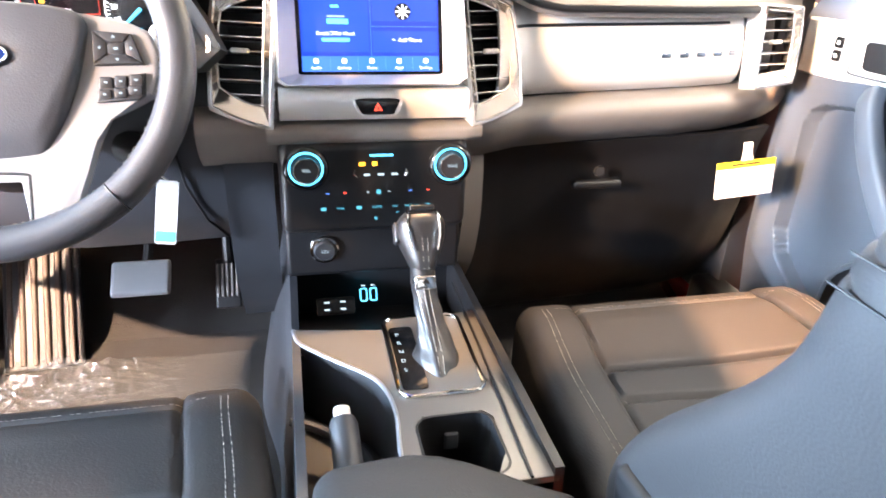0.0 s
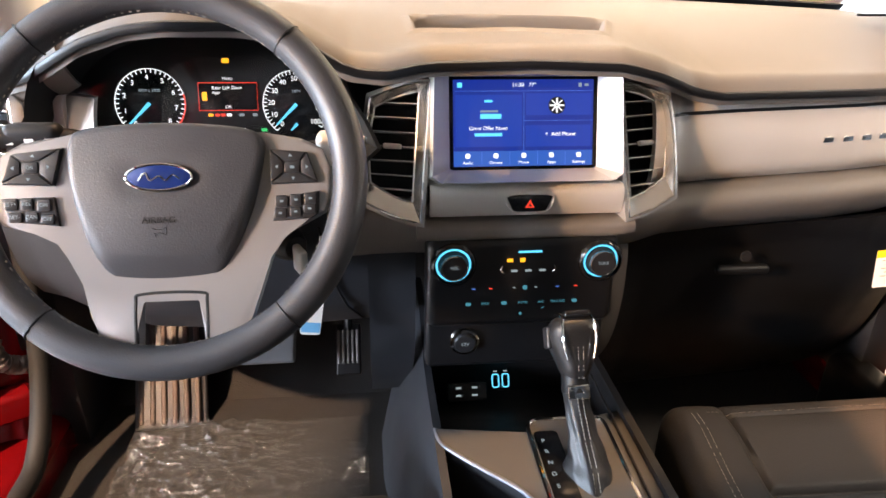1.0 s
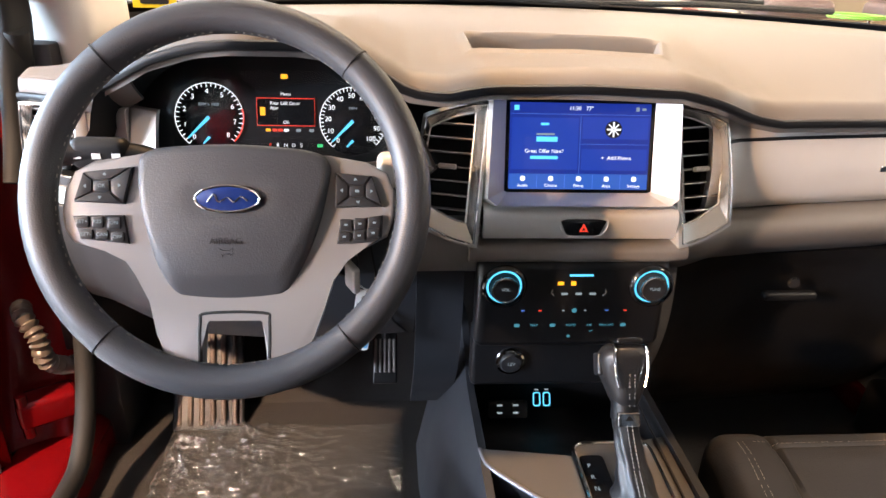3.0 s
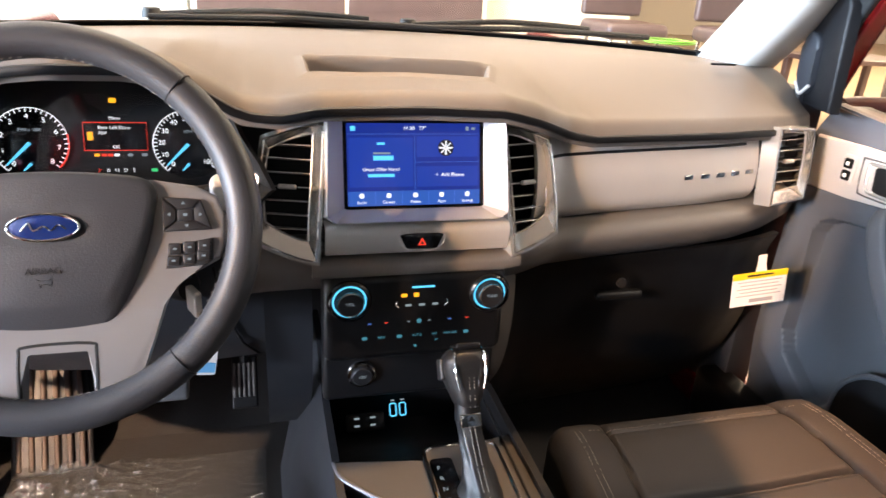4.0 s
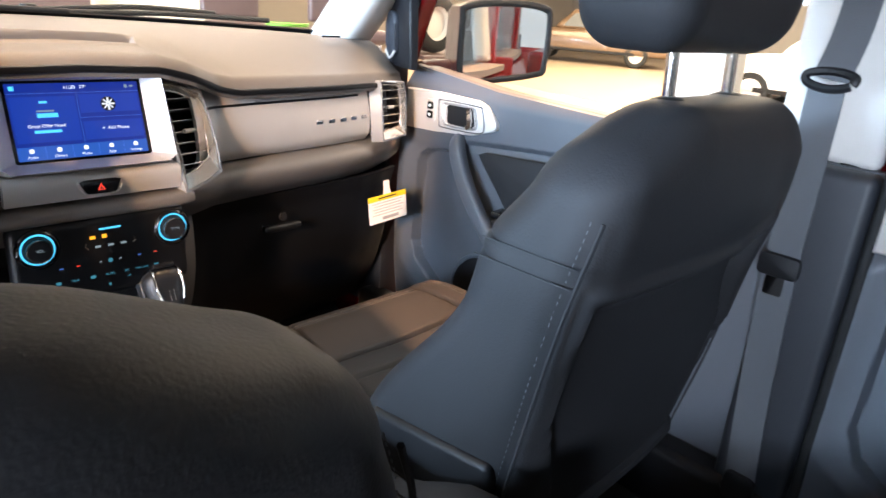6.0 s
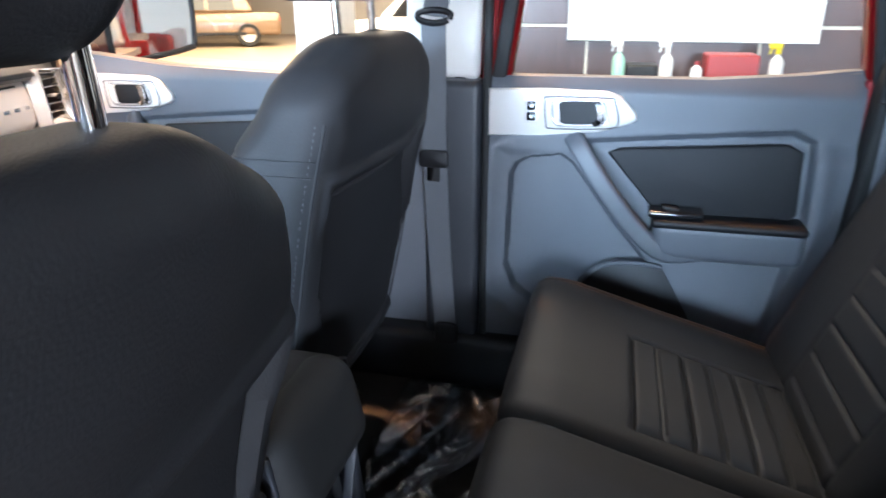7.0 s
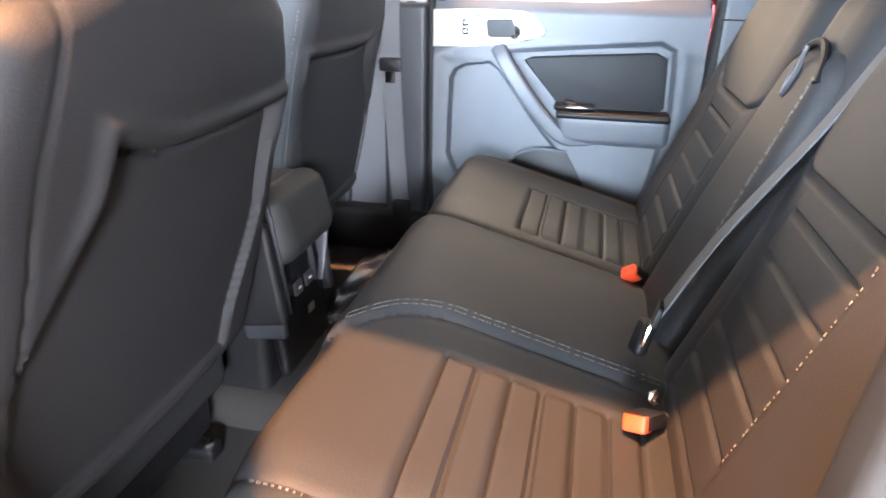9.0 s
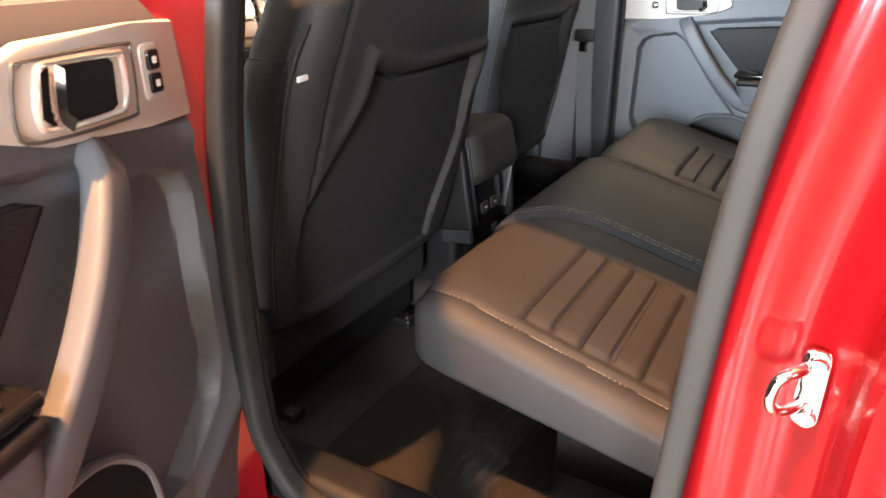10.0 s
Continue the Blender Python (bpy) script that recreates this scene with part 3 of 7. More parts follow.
DIMC = glow("dim_cyan", (0.12, 0.55, 0.75), 0.5)
BADGE = mat("blue_badge", (0.01, 0.03, 0.16), 0.2, 0.3, bump=0.0, coat=1.0)
BTN = mat("button_black", (0.016, 0.016, 0.018), 0.42, bump=0.05)
GREYT = mat("console_grey", (0.10, 0.092, 0.086), 0.42, 0.2, bump=0.08, scale=10, var=0.06)

dash = thing("dashboard", (0, 0.2, 0.9), "charcoal dashboard with satin silver trim and vents", "dashboard")
EDGE_Z = [(-0.76, 1.172), (-0.62, 1.184), (-0.56, 1.205), (-0.49, 1.246), (-0.44, 1.262), (-0.40, 1.267), (-0.33, 1.267), (-0.29, 1.262), (-0.25, 1.243), (-0.21, 1.217), (-0.17, 1.212), (-0.12, 1.222), (0.0, 1.225), (0.11, 1.221), (0.16, 1.207), (0.22, 1.182), (0.26, 1.174), (0.40, 1.172), (0.62, 1.170), (0.76, 1.160)]
EDGE_Y = [(-0.76, 0.13), (-0.66, 0.08), (-0.58, 0.02), (-0.50, -0.02), (-0.39, -0.035), (-0.28, -0.03), (-0.20, -0.022), (-0.14, -0.02), (0.12, -0.02), (0.17, -0.008), (0.22, 0.02), (0.30, 0.035), (0.50, 0.062), (0.60, 0.085), (0.66, 0.11), (0.76, 0.17)]


def pad(u, v):
    """The dash top: u across the cabin, v from the front lip (0) to the windscreen (1)."""
    ez, ey = lerp(EDGE_Z, u), lerp(EDGE_Y, u)
    yb = 0.585 - 0.22 * (u / 0.74) ** 2
    y = ey + (yb - ey) * v
    top = 1.240 - 0.012 * (u / 0.76) ** 2
    z = ez + (top - ez) * sstep(-0.1, 0.62, v) if ez < top else ez + (top - ez) * sstep(0.1, 0.8, v)
    z -= 0.018 * (1 - min(1, v / 0.045)) ** 2
    z -= 0.060 * sstep(-0.57, -0.70, u) * sstep(0.08, 0.45, v)
    # tray on top of the centre
    a = min(0.128 - abs(u - 0.003) + 0.35 * (y - 0.142) * (1 if u > 0 else 0), 0.050 - abs(y - 0.142 + 0.024 * u))
    z -= 0.040 * sstep(0.0, 0.010, a)
    z += 0.004 * math.exp(-((a + 0.005) / 0.004) ** 2)
    return Vector((u, y, z))


us = np.linspace(-0.682, 0.74, 240)
vs = np.concatenate([np.linspace(0, 0.06, 7), np.linspace(0.075, 0.45, 56), np.linspace(0.48, 1, 16)])
upper = part("upper_pad", thicken(grid(pad, us, vs), 0.015, (0, 0.3, -1)), DASH, dash, "soft grey-brown vinyl dash top")
part("dash_end", thicken(grid(lambda u, k: Vector((u, lerp(EDGE_Y, u) - 0.007 + 0.05 * k * k + 0.010 * (1 - k) ** 6, lerp(EDGE_Z, u) + 0.004 - 0.062 * k)), np.linspace(-0.680, -0.515, 40), np.linspace(0, 1, 12)), 0.006, (0, 1, 0)), DASH, dash, "grey-brown moulded dash end")
# solid black strip draws the shade under the pad's front lip
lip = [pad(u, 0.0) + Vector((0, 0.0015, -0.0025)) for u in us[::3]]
part("pad_shadow_lip", tube(lip, 1, section=rounded(0.012, 0.011, 0.004, 2), up=(0, 0, 1)), BLACK, dash, "black strip for the shade under the dash top")
part("tray_mat", rbox((0.205, 0.066, 0.004), 0.0015, (-0.005, 0.146, 1.197), (1, 1, 1), (6, 0, 0)), RUBBER, dash, "dark rubber tray mat")


def fascia(pts, x0, x1, t=0.012, n=60, lead=lambda u: lerp(EDGE_Y, u)):
    """A strip that follows the dash front: pts are (offset, height) from top to bottom."""
    line = smooth_line([(0, dy, z) for dy, z in pts], 6)
    return thicken(grid(lambda u, k: Vector((u, lead(u) + line[k].y, line[k].z)), np.linspace(x0, x1, n), range(len(line))), t, (0, 1, 0))


TRIM = [(0.042, 1.160), (0.034, 1.152), (0.023, 1.132), (0.013, 1.10), (0.010, 1.07), (0.013, 1.05), (0.026, 1.036)]
part("trim_panel", fascia(TRIM, 0.172, 0.60), SILVER, dash, "satin silver trim panel")
part("trim_panel_left", fascia(TRIM, -0.605, -0.50, lead=lambda u: lerp(EDGE_Y, u) + 0.004), SILVER, dash, "satin silver trim panel")
part("headlamp_knob", lathe([(0, 0.014), (0.007, 0.0135), (0.009, 0.010), (0.0095, 0.0)], frame_at((-0.560, 0.030, 1.118), (1, 0, 0), (0, 0.1, 1)), 20), BTN, dash, "small dark round knob")
part("trim_groove", fascia([(0.0225, 1.134), (0.0215, 1.132), (0.0208, 1.130)], 0.20, 0.57, 0.001), BLACK, dash, "fine groove")
part("lower_moulding", fascia([(0.03, 1.034), (0.004, 1.026), (-0.008, 1.012), (-0.004, 0.995), (0.012, 0.975), (0.04, 0.955)], 0.115, 0.745), DASH, dash, "grey-brown lower moulding")
part("lower_moulding_left", fascia([(0.03, 1.034), (0.004, 1.026), (-0.006, 1.012), (-0.002, 0.995), (0.012, 0.975), (0.04, 0.955)], -0.22, -0.115), DASH, dash, "grey-brown lower moulding")
part("centre_moulding", fascia([(0.02, 1.024), (-0.018, 1.018), (-0.026, 1.008), (-0.02, 0.998), (0.01, 0.992)], -0.135, 0.14), DASH, dash, "grey-brown moulding under the screen")
part("glovebox", fascia([(0.04, 0.955), (0.055, 0.92), (0.062, 0.87), (0.075, 0.78), (0.11, 0.68), (0.16, 0.60)], 0.15, 0.72, lead=lambda u: lerp(EDGE_Y, u) * 0.6 + 0.012), BLACK, dash, "black glovebox door")
part("glovebox_handle", rbox((0.085, 0.016, 0.014), 0.006, (0.375, 0.082, 0.881), (2, 1, 1)), BLACK, dash, "charcoal glovebox handle")
part("glovebox_lock", lathe([(0, 0.004), (0.008, 0.004), (0.009, 0)], frame_at((0.375, 0.080, 0.904), (1, 0, 0), (0, 0, 1)), 16), BTN, dash, "glovebox lock")
part("knee_panel", fascia([(0.06, 1.085), (0.04, 1.05), (0.035, 1.0), (0.045, 0.93), (0.065, 0.87), (0.105, 0.822)], -0.70, -0.195), PLASTIC, dash, "charcoal knee panel")
part("knee_panel_side", fascia([(0.045, 0.998), (0.035, 0.95), (0.035, 0.88), (0.05, 0.80), (0.10, 0.72), (0.15, 0.66)], -0.195, -0.132), PLASTIC, dash, "charcoal panel beside the centre stack")
part("side_panel_inner", fascia([(0.045, 0.97), (0.035, 0.93), (0.035, 0.86), (0.06, 0.78), (0.12, 0.70)], 0.135, 0.165), DASH, dash, "grey-brown panel beside the centre stack")
part("knee_seam", tube([(-0.255, 0.006, 1.0), (-0.245, 0.014, 0.93), (-0.225, 0.035, 0.87), (-0.205, 0.080, 0.824)], 0.0018, 6), BLACK, dash, "panel gap")
part("inner_backing", slab(-0.74, 0.74, 0.30, 0.32, 0.82, 1.20), BLACK, dash, "black inner carrier")

# screen surround, tilted back
SCR = frame_at((0, 0.0135, 1.129), (1, 0, 0), (0, 0.27, 0.963))


def ring_between(outer, inner, m, z0, z1):
    """A bevel frame from an outer outline at height z0 to an inner one at z1."""
    bm = bmesh.new()
    a = [bm.verts.new(m @ Vector((x, y, z0))) for x, y in outer]
    b = [bm.verts.new(m @ Vector((x, y, z1))) for x, y in inner]
    c = [bm.verts.new(m @ Vector((x * 1.03, y * 1.03, z0 - 0.03))) for x, y in outer]
    n = len(a)
    for i in range(n):
        j = (i + 1) % n
        bm.faces.new((a[i], a[j], b[j], b[i]))
        bm.faces.new((c[i], c[j], a[j], a[i]))
    return bm


part("screen_bezel", ring_between([(-0.112, 0.062), (0.112, 0.062), (0.116, -0.062), (0.105, -0.070), (-0.105, -0.070), (-0.116, -0.062)],
                                        [(-0.092, 0.0555), (0.092, 0.0555), (0.092, -0.054), (0.088, -0.056), (-0.088, -0.056), (-0.092, -0.054)], SCR, 0.036, 0.006), SILVER, dash, "satin silver screen surround", 25)
part("hazard_strip", fascia([(0.012, 1.066), (-0.012, 1.060), (-0.016, 1.045), (-0.012, 1.026)], -0.118, 0.122), SILVER, dash, "satin silver strip")
part("screen_mask", prism(rounded(0.190, 0.118, 0.004), SCR @ Matrix.Translation((0, 0, -0.004)), 0.008, 0.001), GLOSSB, dash, "black screen glass")
scr = part("screen", prism(rounded(0.174, 0.104, 0.001, 1), SCR @ Matrix.Translation((0, 0, 0.0045)), 0.0006), BLUE, dash, "lit blue touch screen")
S2 = SCR @ Matrix.Translation((0, 0, 0.0052))


def mark(name, w, h, x, y, material, parent, m=S2, r=0.0004, d=0.0003, label=""):
    return part(name, prism(rounded(w, h, min(r, h / 2.1, w / 2.1), 2, x, y), m, d), material, parent, label)


mark("menu_bar", 0.173, 0.0185, 0, -0.0425, BLUE2, scr, label="lighter menu bar")
for k in range(5):
    x = -0.0695 + 0.0348 * k
    if k:
        mark("divider", 0.0004, 0.017, x - 0.0174, -0.0425, LINEB, scr, S2 @ Matrix.Translation((0, 0, 0.0004)))
    mark("icon", 0.006, 0.006, x, -0.0390, LIT, scr, S2 @ Matrix.Translation((0, 0, 0.0004)), 0.002)
    writing("caption", ("Audio", "Climate", "Phone", "Apps", "Settings")[k], 0.0052, S2 @ Matrix.Translation((x, -0.0475, 0.0006)), LIT, scr, 0.0001)
writing("clock", "11:30   77\u00b0", 0.0068, S2 @ Matrix.Translation((0.0, 0.0455, 0.0004)), LIT, scr, 0.0001)
mark("home_icon", 0.006, 0.006, -0.079, 0.0455, CYAN, scr)
mark("signal_icon", 0.004, 0.005, 0.070, 0.0455, DIMW, scr)
mark("signal_icon", 0.005, 0.003, 0.078, 0.0455, DIMW, scr)
mark("tile", 0.082, 0.062, -0.0435, 0.003, BLUET, scr, d=0.00012, label="paler blue tile")
mark("tile", 0.082, 0.026, 0.0435, 0.0225, BLUET, scr, d=0.00012, label="paler blue tile")
mark("tile", 0.082, 0.026, 0.0435, -0.0155, BLUET, scr, d=0.00012, label="paler blue tile")
mark("rule", 0.172, 0.0004, 0, 0.0385, LINEB, scr)
mark("rule", 0.0004, 0.070, 0.0, 0.002, LINEB, scr)
mark("rule", 0.086, 0.0004, 0.0432, 0.003, LINEB, scr)
mark("satellite_icon", 0.010, 0.003, -0.044, 0.0265, CYAN, scr)
mark("channel_badge", 0.026, 0.006, -0.041, 0.0085, CYAN, scr, label="blue channel badge")
mark("channel_name", 0.022, 0.0022, -0.043, 0.0145, DIMW, scr)
writing("offer_line", "Great Offer Now!", 0.0064, S2 @ Matrix.Translation((-0.044, -0.006, 0.0003)), LIT, scr, 0.0001)
mark("number_bar", 0.034, 0.004, -0.044, -0.0135, CYAN, scr)
writing("phone_line", "+  Add Phone", 0.0068, S2 @ Matrix.Translation((0.046, -0.0135, 0.0003)), LIT, scr, 0.0001)
part("compass", lathe([(0.0, 0.0006), (0.0105, 0.0006), (0.0105, 0.0)], S2 @ Matrix.Translation((0.041, 0.021, 0)), 24), BTN, scr, "dark compass dial")
for a in range(8):
    m = S2 @ Matrix.Translation((0.041, 0.021, 0.0007)) @ Matrix.Rotation(a * math.pi / 4, 4, "Z")
    mark("compass_ray", 0.0012 if a % 2 else 0.002, 0.008, 0, 0.005, LIT, scr, m)
# hazard switch
hm = frame_at((0.003, -0.037, 1.043), (1, 0, 0), (0, 0.2, 0.98))
hz = part("hazard_switch", prism([(-0.029, 0.009), (-0.020, -0.010), (0.020, -0.010), (0.029, 0.009), (0.026, 0.011), (-0.026, 0.011)][::-1], hm @ Matrix.Translation((0, 0, -0.004)), 0.006, 0.001), GLOSSB, dash, "black hazard switch")
part("hazard_rim", tube([hm @ Vector((x, y, 0.002)) for x, y in smooth2([(-0.029, 0.009), (-0.020, -0.010), (0.020, -0.010), (0.029, 0.009), (0.0, 0.0115)])], 0.0012, 6, True), SILVER, hz)
part("hazard_triangle", prism([(-0.0055, -0.005), (0.0055, -0.005), (0, 0.005)], hm @ Matrix.Translation((0, 0, 0.002)), 0.0006), LRED, hz, "lit red triangle")
part("hazard_triangle_core", prism([(-0.0025, -0.0035), (0.0025, -0.0035), (0, 0.001)], hm @ Matrix.Translation((0, 0, 0.0027)), 0.0003), BTN, hz)


VENTCH = mat("vent_chrome", (0.80, 0.77, 0.72), 0.14, 0.9, bump=0.0, rvar=0.04, var=0.04)


def air_vent(name, origin, x_dir, y_dir, w, h_in, h_out, slats, flip, label, lip=1.0, sill=0.012):
    """An air vent in a satin frame with a deep chrome bevel, taller on its inner side."""
    m = frame_at(origin, x_dir, y_dir)
    s = -1 if flip else 1

    def outline(g, low):
        """The frame's outline drawn in by g, with a deeper sill at the foot."""
        a, b = -(w / 2 - g * (1.0 if g < 0.008 else 1.25)), w / 2 - g * (1.0 if g < 0.008 else 0.55)
        pts = []
        for k in range(9):
            f = k / 8
            pts.append((a + (b - a) * f, h_in / 2 + (h_out - h_in) / 2 * f ** 1.6 - g))
        for k in range(1, 8):
            f = k / 8
            pts.append((b + 0.004 * math.sin(math.pi * f), h_out / 2 - g - (h_out - 2 * g - low) * f))
        for k in range(9):
            f = 1 - k / 8
            pts.append((a + (b - a) * f, -h_in / 2 - (h_out - h_in) / 2 * f ** 1.6 + g + low))
        return [(s * x, y) for x, y in (pts[::-1] if flip else pts)]

    out, rim, inn = outline(0.0, 0.0), outline(0.005 * lip, 0.0), outline(0.0155 * lip, sill)
    v = part(name, ring_between(out, rim, m, 0.0135, 0.0145), BRIGHT, dash, label, 30)
    part("vent_bevel", ring_between(rim, inn, m, 0.0140, 0.001), VENTCH, v, "deep chrome bevel", 30)
    part("vent_lip", tube([m @ Vector((x, y, 0.0012)) for x, y in inn], 0.0013, 6, True), BRIGHT, v, "bright inner lip")
    part("vent_rim", tube([m @ Vector((x, y, 0.0140)) for x, y in rim], 0.0014, 6, True), CHROME, v, "polished outer rim")
    part("vent_back", prism([(x * 1.02, y * 1.02) for x, y in inn], m @ Matrix.Translation((0, 0, -0.040)), 0.004), BLACK, v, "black vent duct")
    hi, lo = max(y for _, y in inn), min(y for _, y in inn)
    x0, x1 = min(x for x, _ in inn), max(x for x, _ in inn)
    ww, xc = x1 - x0, (x0 + x1) / 2
    base = WORLD_OF[v.name].inverted() @ m
    for k in range(slats):
        y = hi - (hi - lo) * (k + 0.8) / (slats + 0.6)
        for nm, bm, ma, lab, z in (("vent_slat", rbox((ww, 0.0026, 0.022), 0.001, (0, 0, 0), (1, 1, 1)), BLACK, "", -0.014), ("slat_edge", rbox((ww, 0.0018, 0.0018), 0.0006, (0, 0, 0), (1, 1, 1)), BRIGHT, "bright slat edge", -0.002)):
            ob = part(nm, bm, ma, v, lab)
            ob.data.transform(base @ Matrix.Translation((xc, y, z)) @ WORLD_OF[v.name])
    kn = part("vent_knob", rbox((0.022, 0.0065, 0.008), 0.002, (0, 0, 0), (1, 1, 1)), SILVER, v, "silver vent slider")
    kn.data.transform(base @ Matrix.Translation((xc, (hi + lo) / 2, 0.001)) @ WORLD_OF[v.name])
    return v


air_vent("air_vent", (-0.154, 0.008, 1.096), (0.965, -0.26, 0), (0, 0.33, 0.944), 0.080, 0.176, 0.134, 7, True, "chrome framed air vent with seven slats", 0.95, 0.014)
air_vent("air_vent", (0.154, 0.008, 1.096), (0.965, 0.26, 0), (0, 0.33, 0.944), 0.080, 0.176, 0.134, 7, False, "chrome framed air vent with seven slats", 0.95, 0.014)
air_vent("air_vent", (0.650, 0.093, 1.098), (0.975, 0.22, 0), (0, 0.12, 0.99), 0.086, 0.128, 0.118, 5, False, "chrome framed end air vent", 0.58)
air_vent("air_vent", (-0.634, 0.060, 1.098), (0.90, -0.42, 0), (0, 0.12, 0.99), 0.086, 0.128, 0.118, 5, True, "chrome framed end air vent", 0.58)
part("trim_panel_left", fascia([(0.03, 1.162), (0.022, 1.15), (0.022, 1.10), (0.03, 1.06)], -0.60, -0.535), SILVER, dash, "satin silver trim panel")
# raised letters of the trim stand as plain bars
for k in range(6):
    x = 0.450 + 0.0325 * k
    part("trim_badge", rbox((0.017, 0.003, 0.008), 0.001, (x, lerp(EDGE_Y, x) + 0.0105, 1.088), (1, 1, 1), (0, 0, 9)), CHROME, dash, "small raised silver bar")

# centre stack
stack = part("control_panel", rbox((0.246, 0.03, 0.126), 0.014, (-0.001, -0.0325, 0.939), (4, 1, 4), (-2, 0, 0)), SATB, dash, "gloss black control panel")
STK = frame_at((0.004, -0.0488, 0.923), (1, 0, 0), (0, 0.035, 1.0))
for kx, cap in ((-0.094, "VOL"), (0.093, "TUNE")):
    m = STK @ Matrix.Translation((kx, 0.045, 0.0))
    kb = part("rotary_knob", lathe([(0.0, 0.0125), (0.0150, 0.0125), (0.0165, 0.011), (0.0175, 0.003), (0.0185, 0.0)], m, 36), BTN, stack, "black rotary knob with chrome rim")
    part("knob_rim", lathe([(0.0150, 0.0127), (0.0162, 0.0131), (0.0170, 0.0116), (0.0166, 0.009)], m, 36), CHROME, kb)
    part("knob_light", lathe([(0.0196, 0.002), (0.0202, 0.0030), (0.0216, 0.0030), (0.0222, 0.001)], m, 40), CYAN, kb, "lit blue ring")
    part("knob_seat", lathe([(0.0228, 0.004), (0.0245, 0.006), (0.0275, 0.004), (0.029, 0.0)], m, 40), GLOSSB, kb)
    writing("knob_caption", cap, 0.0055, m @ Matrix.Translation((0, 0.001, 0.0127)), DIMW, kb, 0.0001)
P0 = STK @ Matrix.Translation((0, 0, 0.0008))
mark("passenger_airbag_lamp", 0.030, 0.0028, 0.002, 0.060, CYAN, stack, P0, label="lit cyan warning line")
mark("amber_lamp", 0.0075, 0.0045, -0.023, 0.049, AMBER, stack, P0)
mark("amber_lamp", 0.0065, 0.0055, -0.007, 0.049, AMBER, stack, P0)
for k, x in enumerate((-0.018, 0.0, 0.018)):
    mark("media_button_mark", 0.008, 0.003, x + 0.001, 0.0345, DIMW, stack, P0)
part("media_button_rim", tube([STK @ Vector(v) for v in ((-0.032, 0.041, 0.001), (-0.034, 0.036, 0.0012), (-0.030, 0.032, 0.001))], 0.0007, 6), CHROME, stack)
part("media_button_rim", tube([STK @ Vector(v) for v in ((0.034, 0.041, 0.001), (0.036, 0.036, 0.0012), (0.032, 0.032, 0.001))], 0.0007, 6), CHROME, stack)
for x, c in ((-0.068, LINEB), (-0.046, LRED), (0.040, LINEB), (0.064, LRED)):
    mark("temperature_mark", 0.0045, 0.0012, x, 0.011, c, stack, P0)
mark("fan_mark", 0.006, 0.006, -0.002, 0.011, DIMC, stack, P0, 0.002)
for x in (-0.016, 0.012):
    mark("fan_speed_mark", 0.003, 0.0015, x, 0.011, DIMW, stack, P0)
for k, cap in enumerate(("", "MAX", "", "AUTO", "A/C", "MAX A/C", "")):
    x = (-0.074, -0.052, -0.028, -0.004, 0.020, 0.042, 0.064)[k]
    if cap:
        writing("climate_caption", cap, 0.0046, P0 @ Matrix.Translation((x, -0.010, 0.0002)), DIMC, stack, 0.0001)
    else:
        mark("climate_mark", 0.007, 0.0045, x, -0.010, DIMC, stack, P0, 0.0015)
mark("power_mark", 0.004, 0.004, -0.006, -0.026, DIMC, stack, P0, 0.0018)
mark("gauge_mark", 0.005, 0.0008, 0.014, -0.026, DIMC, stack, P0 @ Matrix.Rotation(0.4, 4, "Z"))
part("outlet_panel", rbox((0.242, 0.03, 0.090), 0.008, (-0.001, -0.014, 0.850), (2, 1, 2), (-4, 0, 0)), SATB, dash, "black panel around the power outlet")
om = frame_at((-0.070, -0.030, 0.846), (1, 0, 0), (0, -0.05, 1))
ot = part("power_outlet", lathe([(0, 0.008), (0.013, 0.008), (0.0145, 0.006), (0.015, 0.003), (0.019, 0.003), (0.021, -0.01)], om, 28), BTN, dash, "black power outlet cap")
part("outlet_rim", lathe([(0.0150, 0.0032), (0.0165, 0.0046), (0.0195, 0.0036), (0.0205, 0.0)], om, 28), CHROME, ot)
writing("outlet_caption", "12V", 0.007, om @ Matrix.Translation((0, 0, 0.0082)), DIMW, ot, 0.0001)
part("shelf_lip", rbox((0.225, 0.035, 0.010), 0.004, (0.006, 0.024, 0.800), (2, 1, 1)), PLASTIC, dash, "charcoal shelf lip")

# instrument cluster
CL = frame_at((-0.376, 0.062, 1.150), (1, 0, 0), (0, 0.25, 0.968))
OUTL = [(-0.176, -0.08), (-0.180, -0.02), (-0.165, 0.030), (-0.12, 0.070), (-0.06, 0.086), (0.02, 0.088), (0.09, 0.078), (0.13, 0.050), (0.160, 0.0), (0.166, -0.08)]
OUTL = smooth2(OUTL)
cluster = part("instrument_cluster", ring_between([(x * 1.03, y * 1.02) for x, y in OUTL], [(x * 0.90, y * 0.84) for x, y in OUTL], CL, 0.075, 0.002), RUBBER, dash, "black instrument cluster hood")
part("cluster_face", prism([(x * 0.92, y * 0.88) for x, y in OUTL][::-1], CL @ Matrix.Translation((0, 0, -0.006)), 0.006), BLACK, cluster, "black instrument face")
lens = part("cluster_lens", prism([(x * 0.93, y * 0.90) for x, y in OUTL][::-1], CL @ Matrix.Translation((0, 0, 0.014)), 0.001), glass("lens_glass", (0.97, 0.97, 0.98)), cluster, "clear lens")
lens.visible_shadow = False


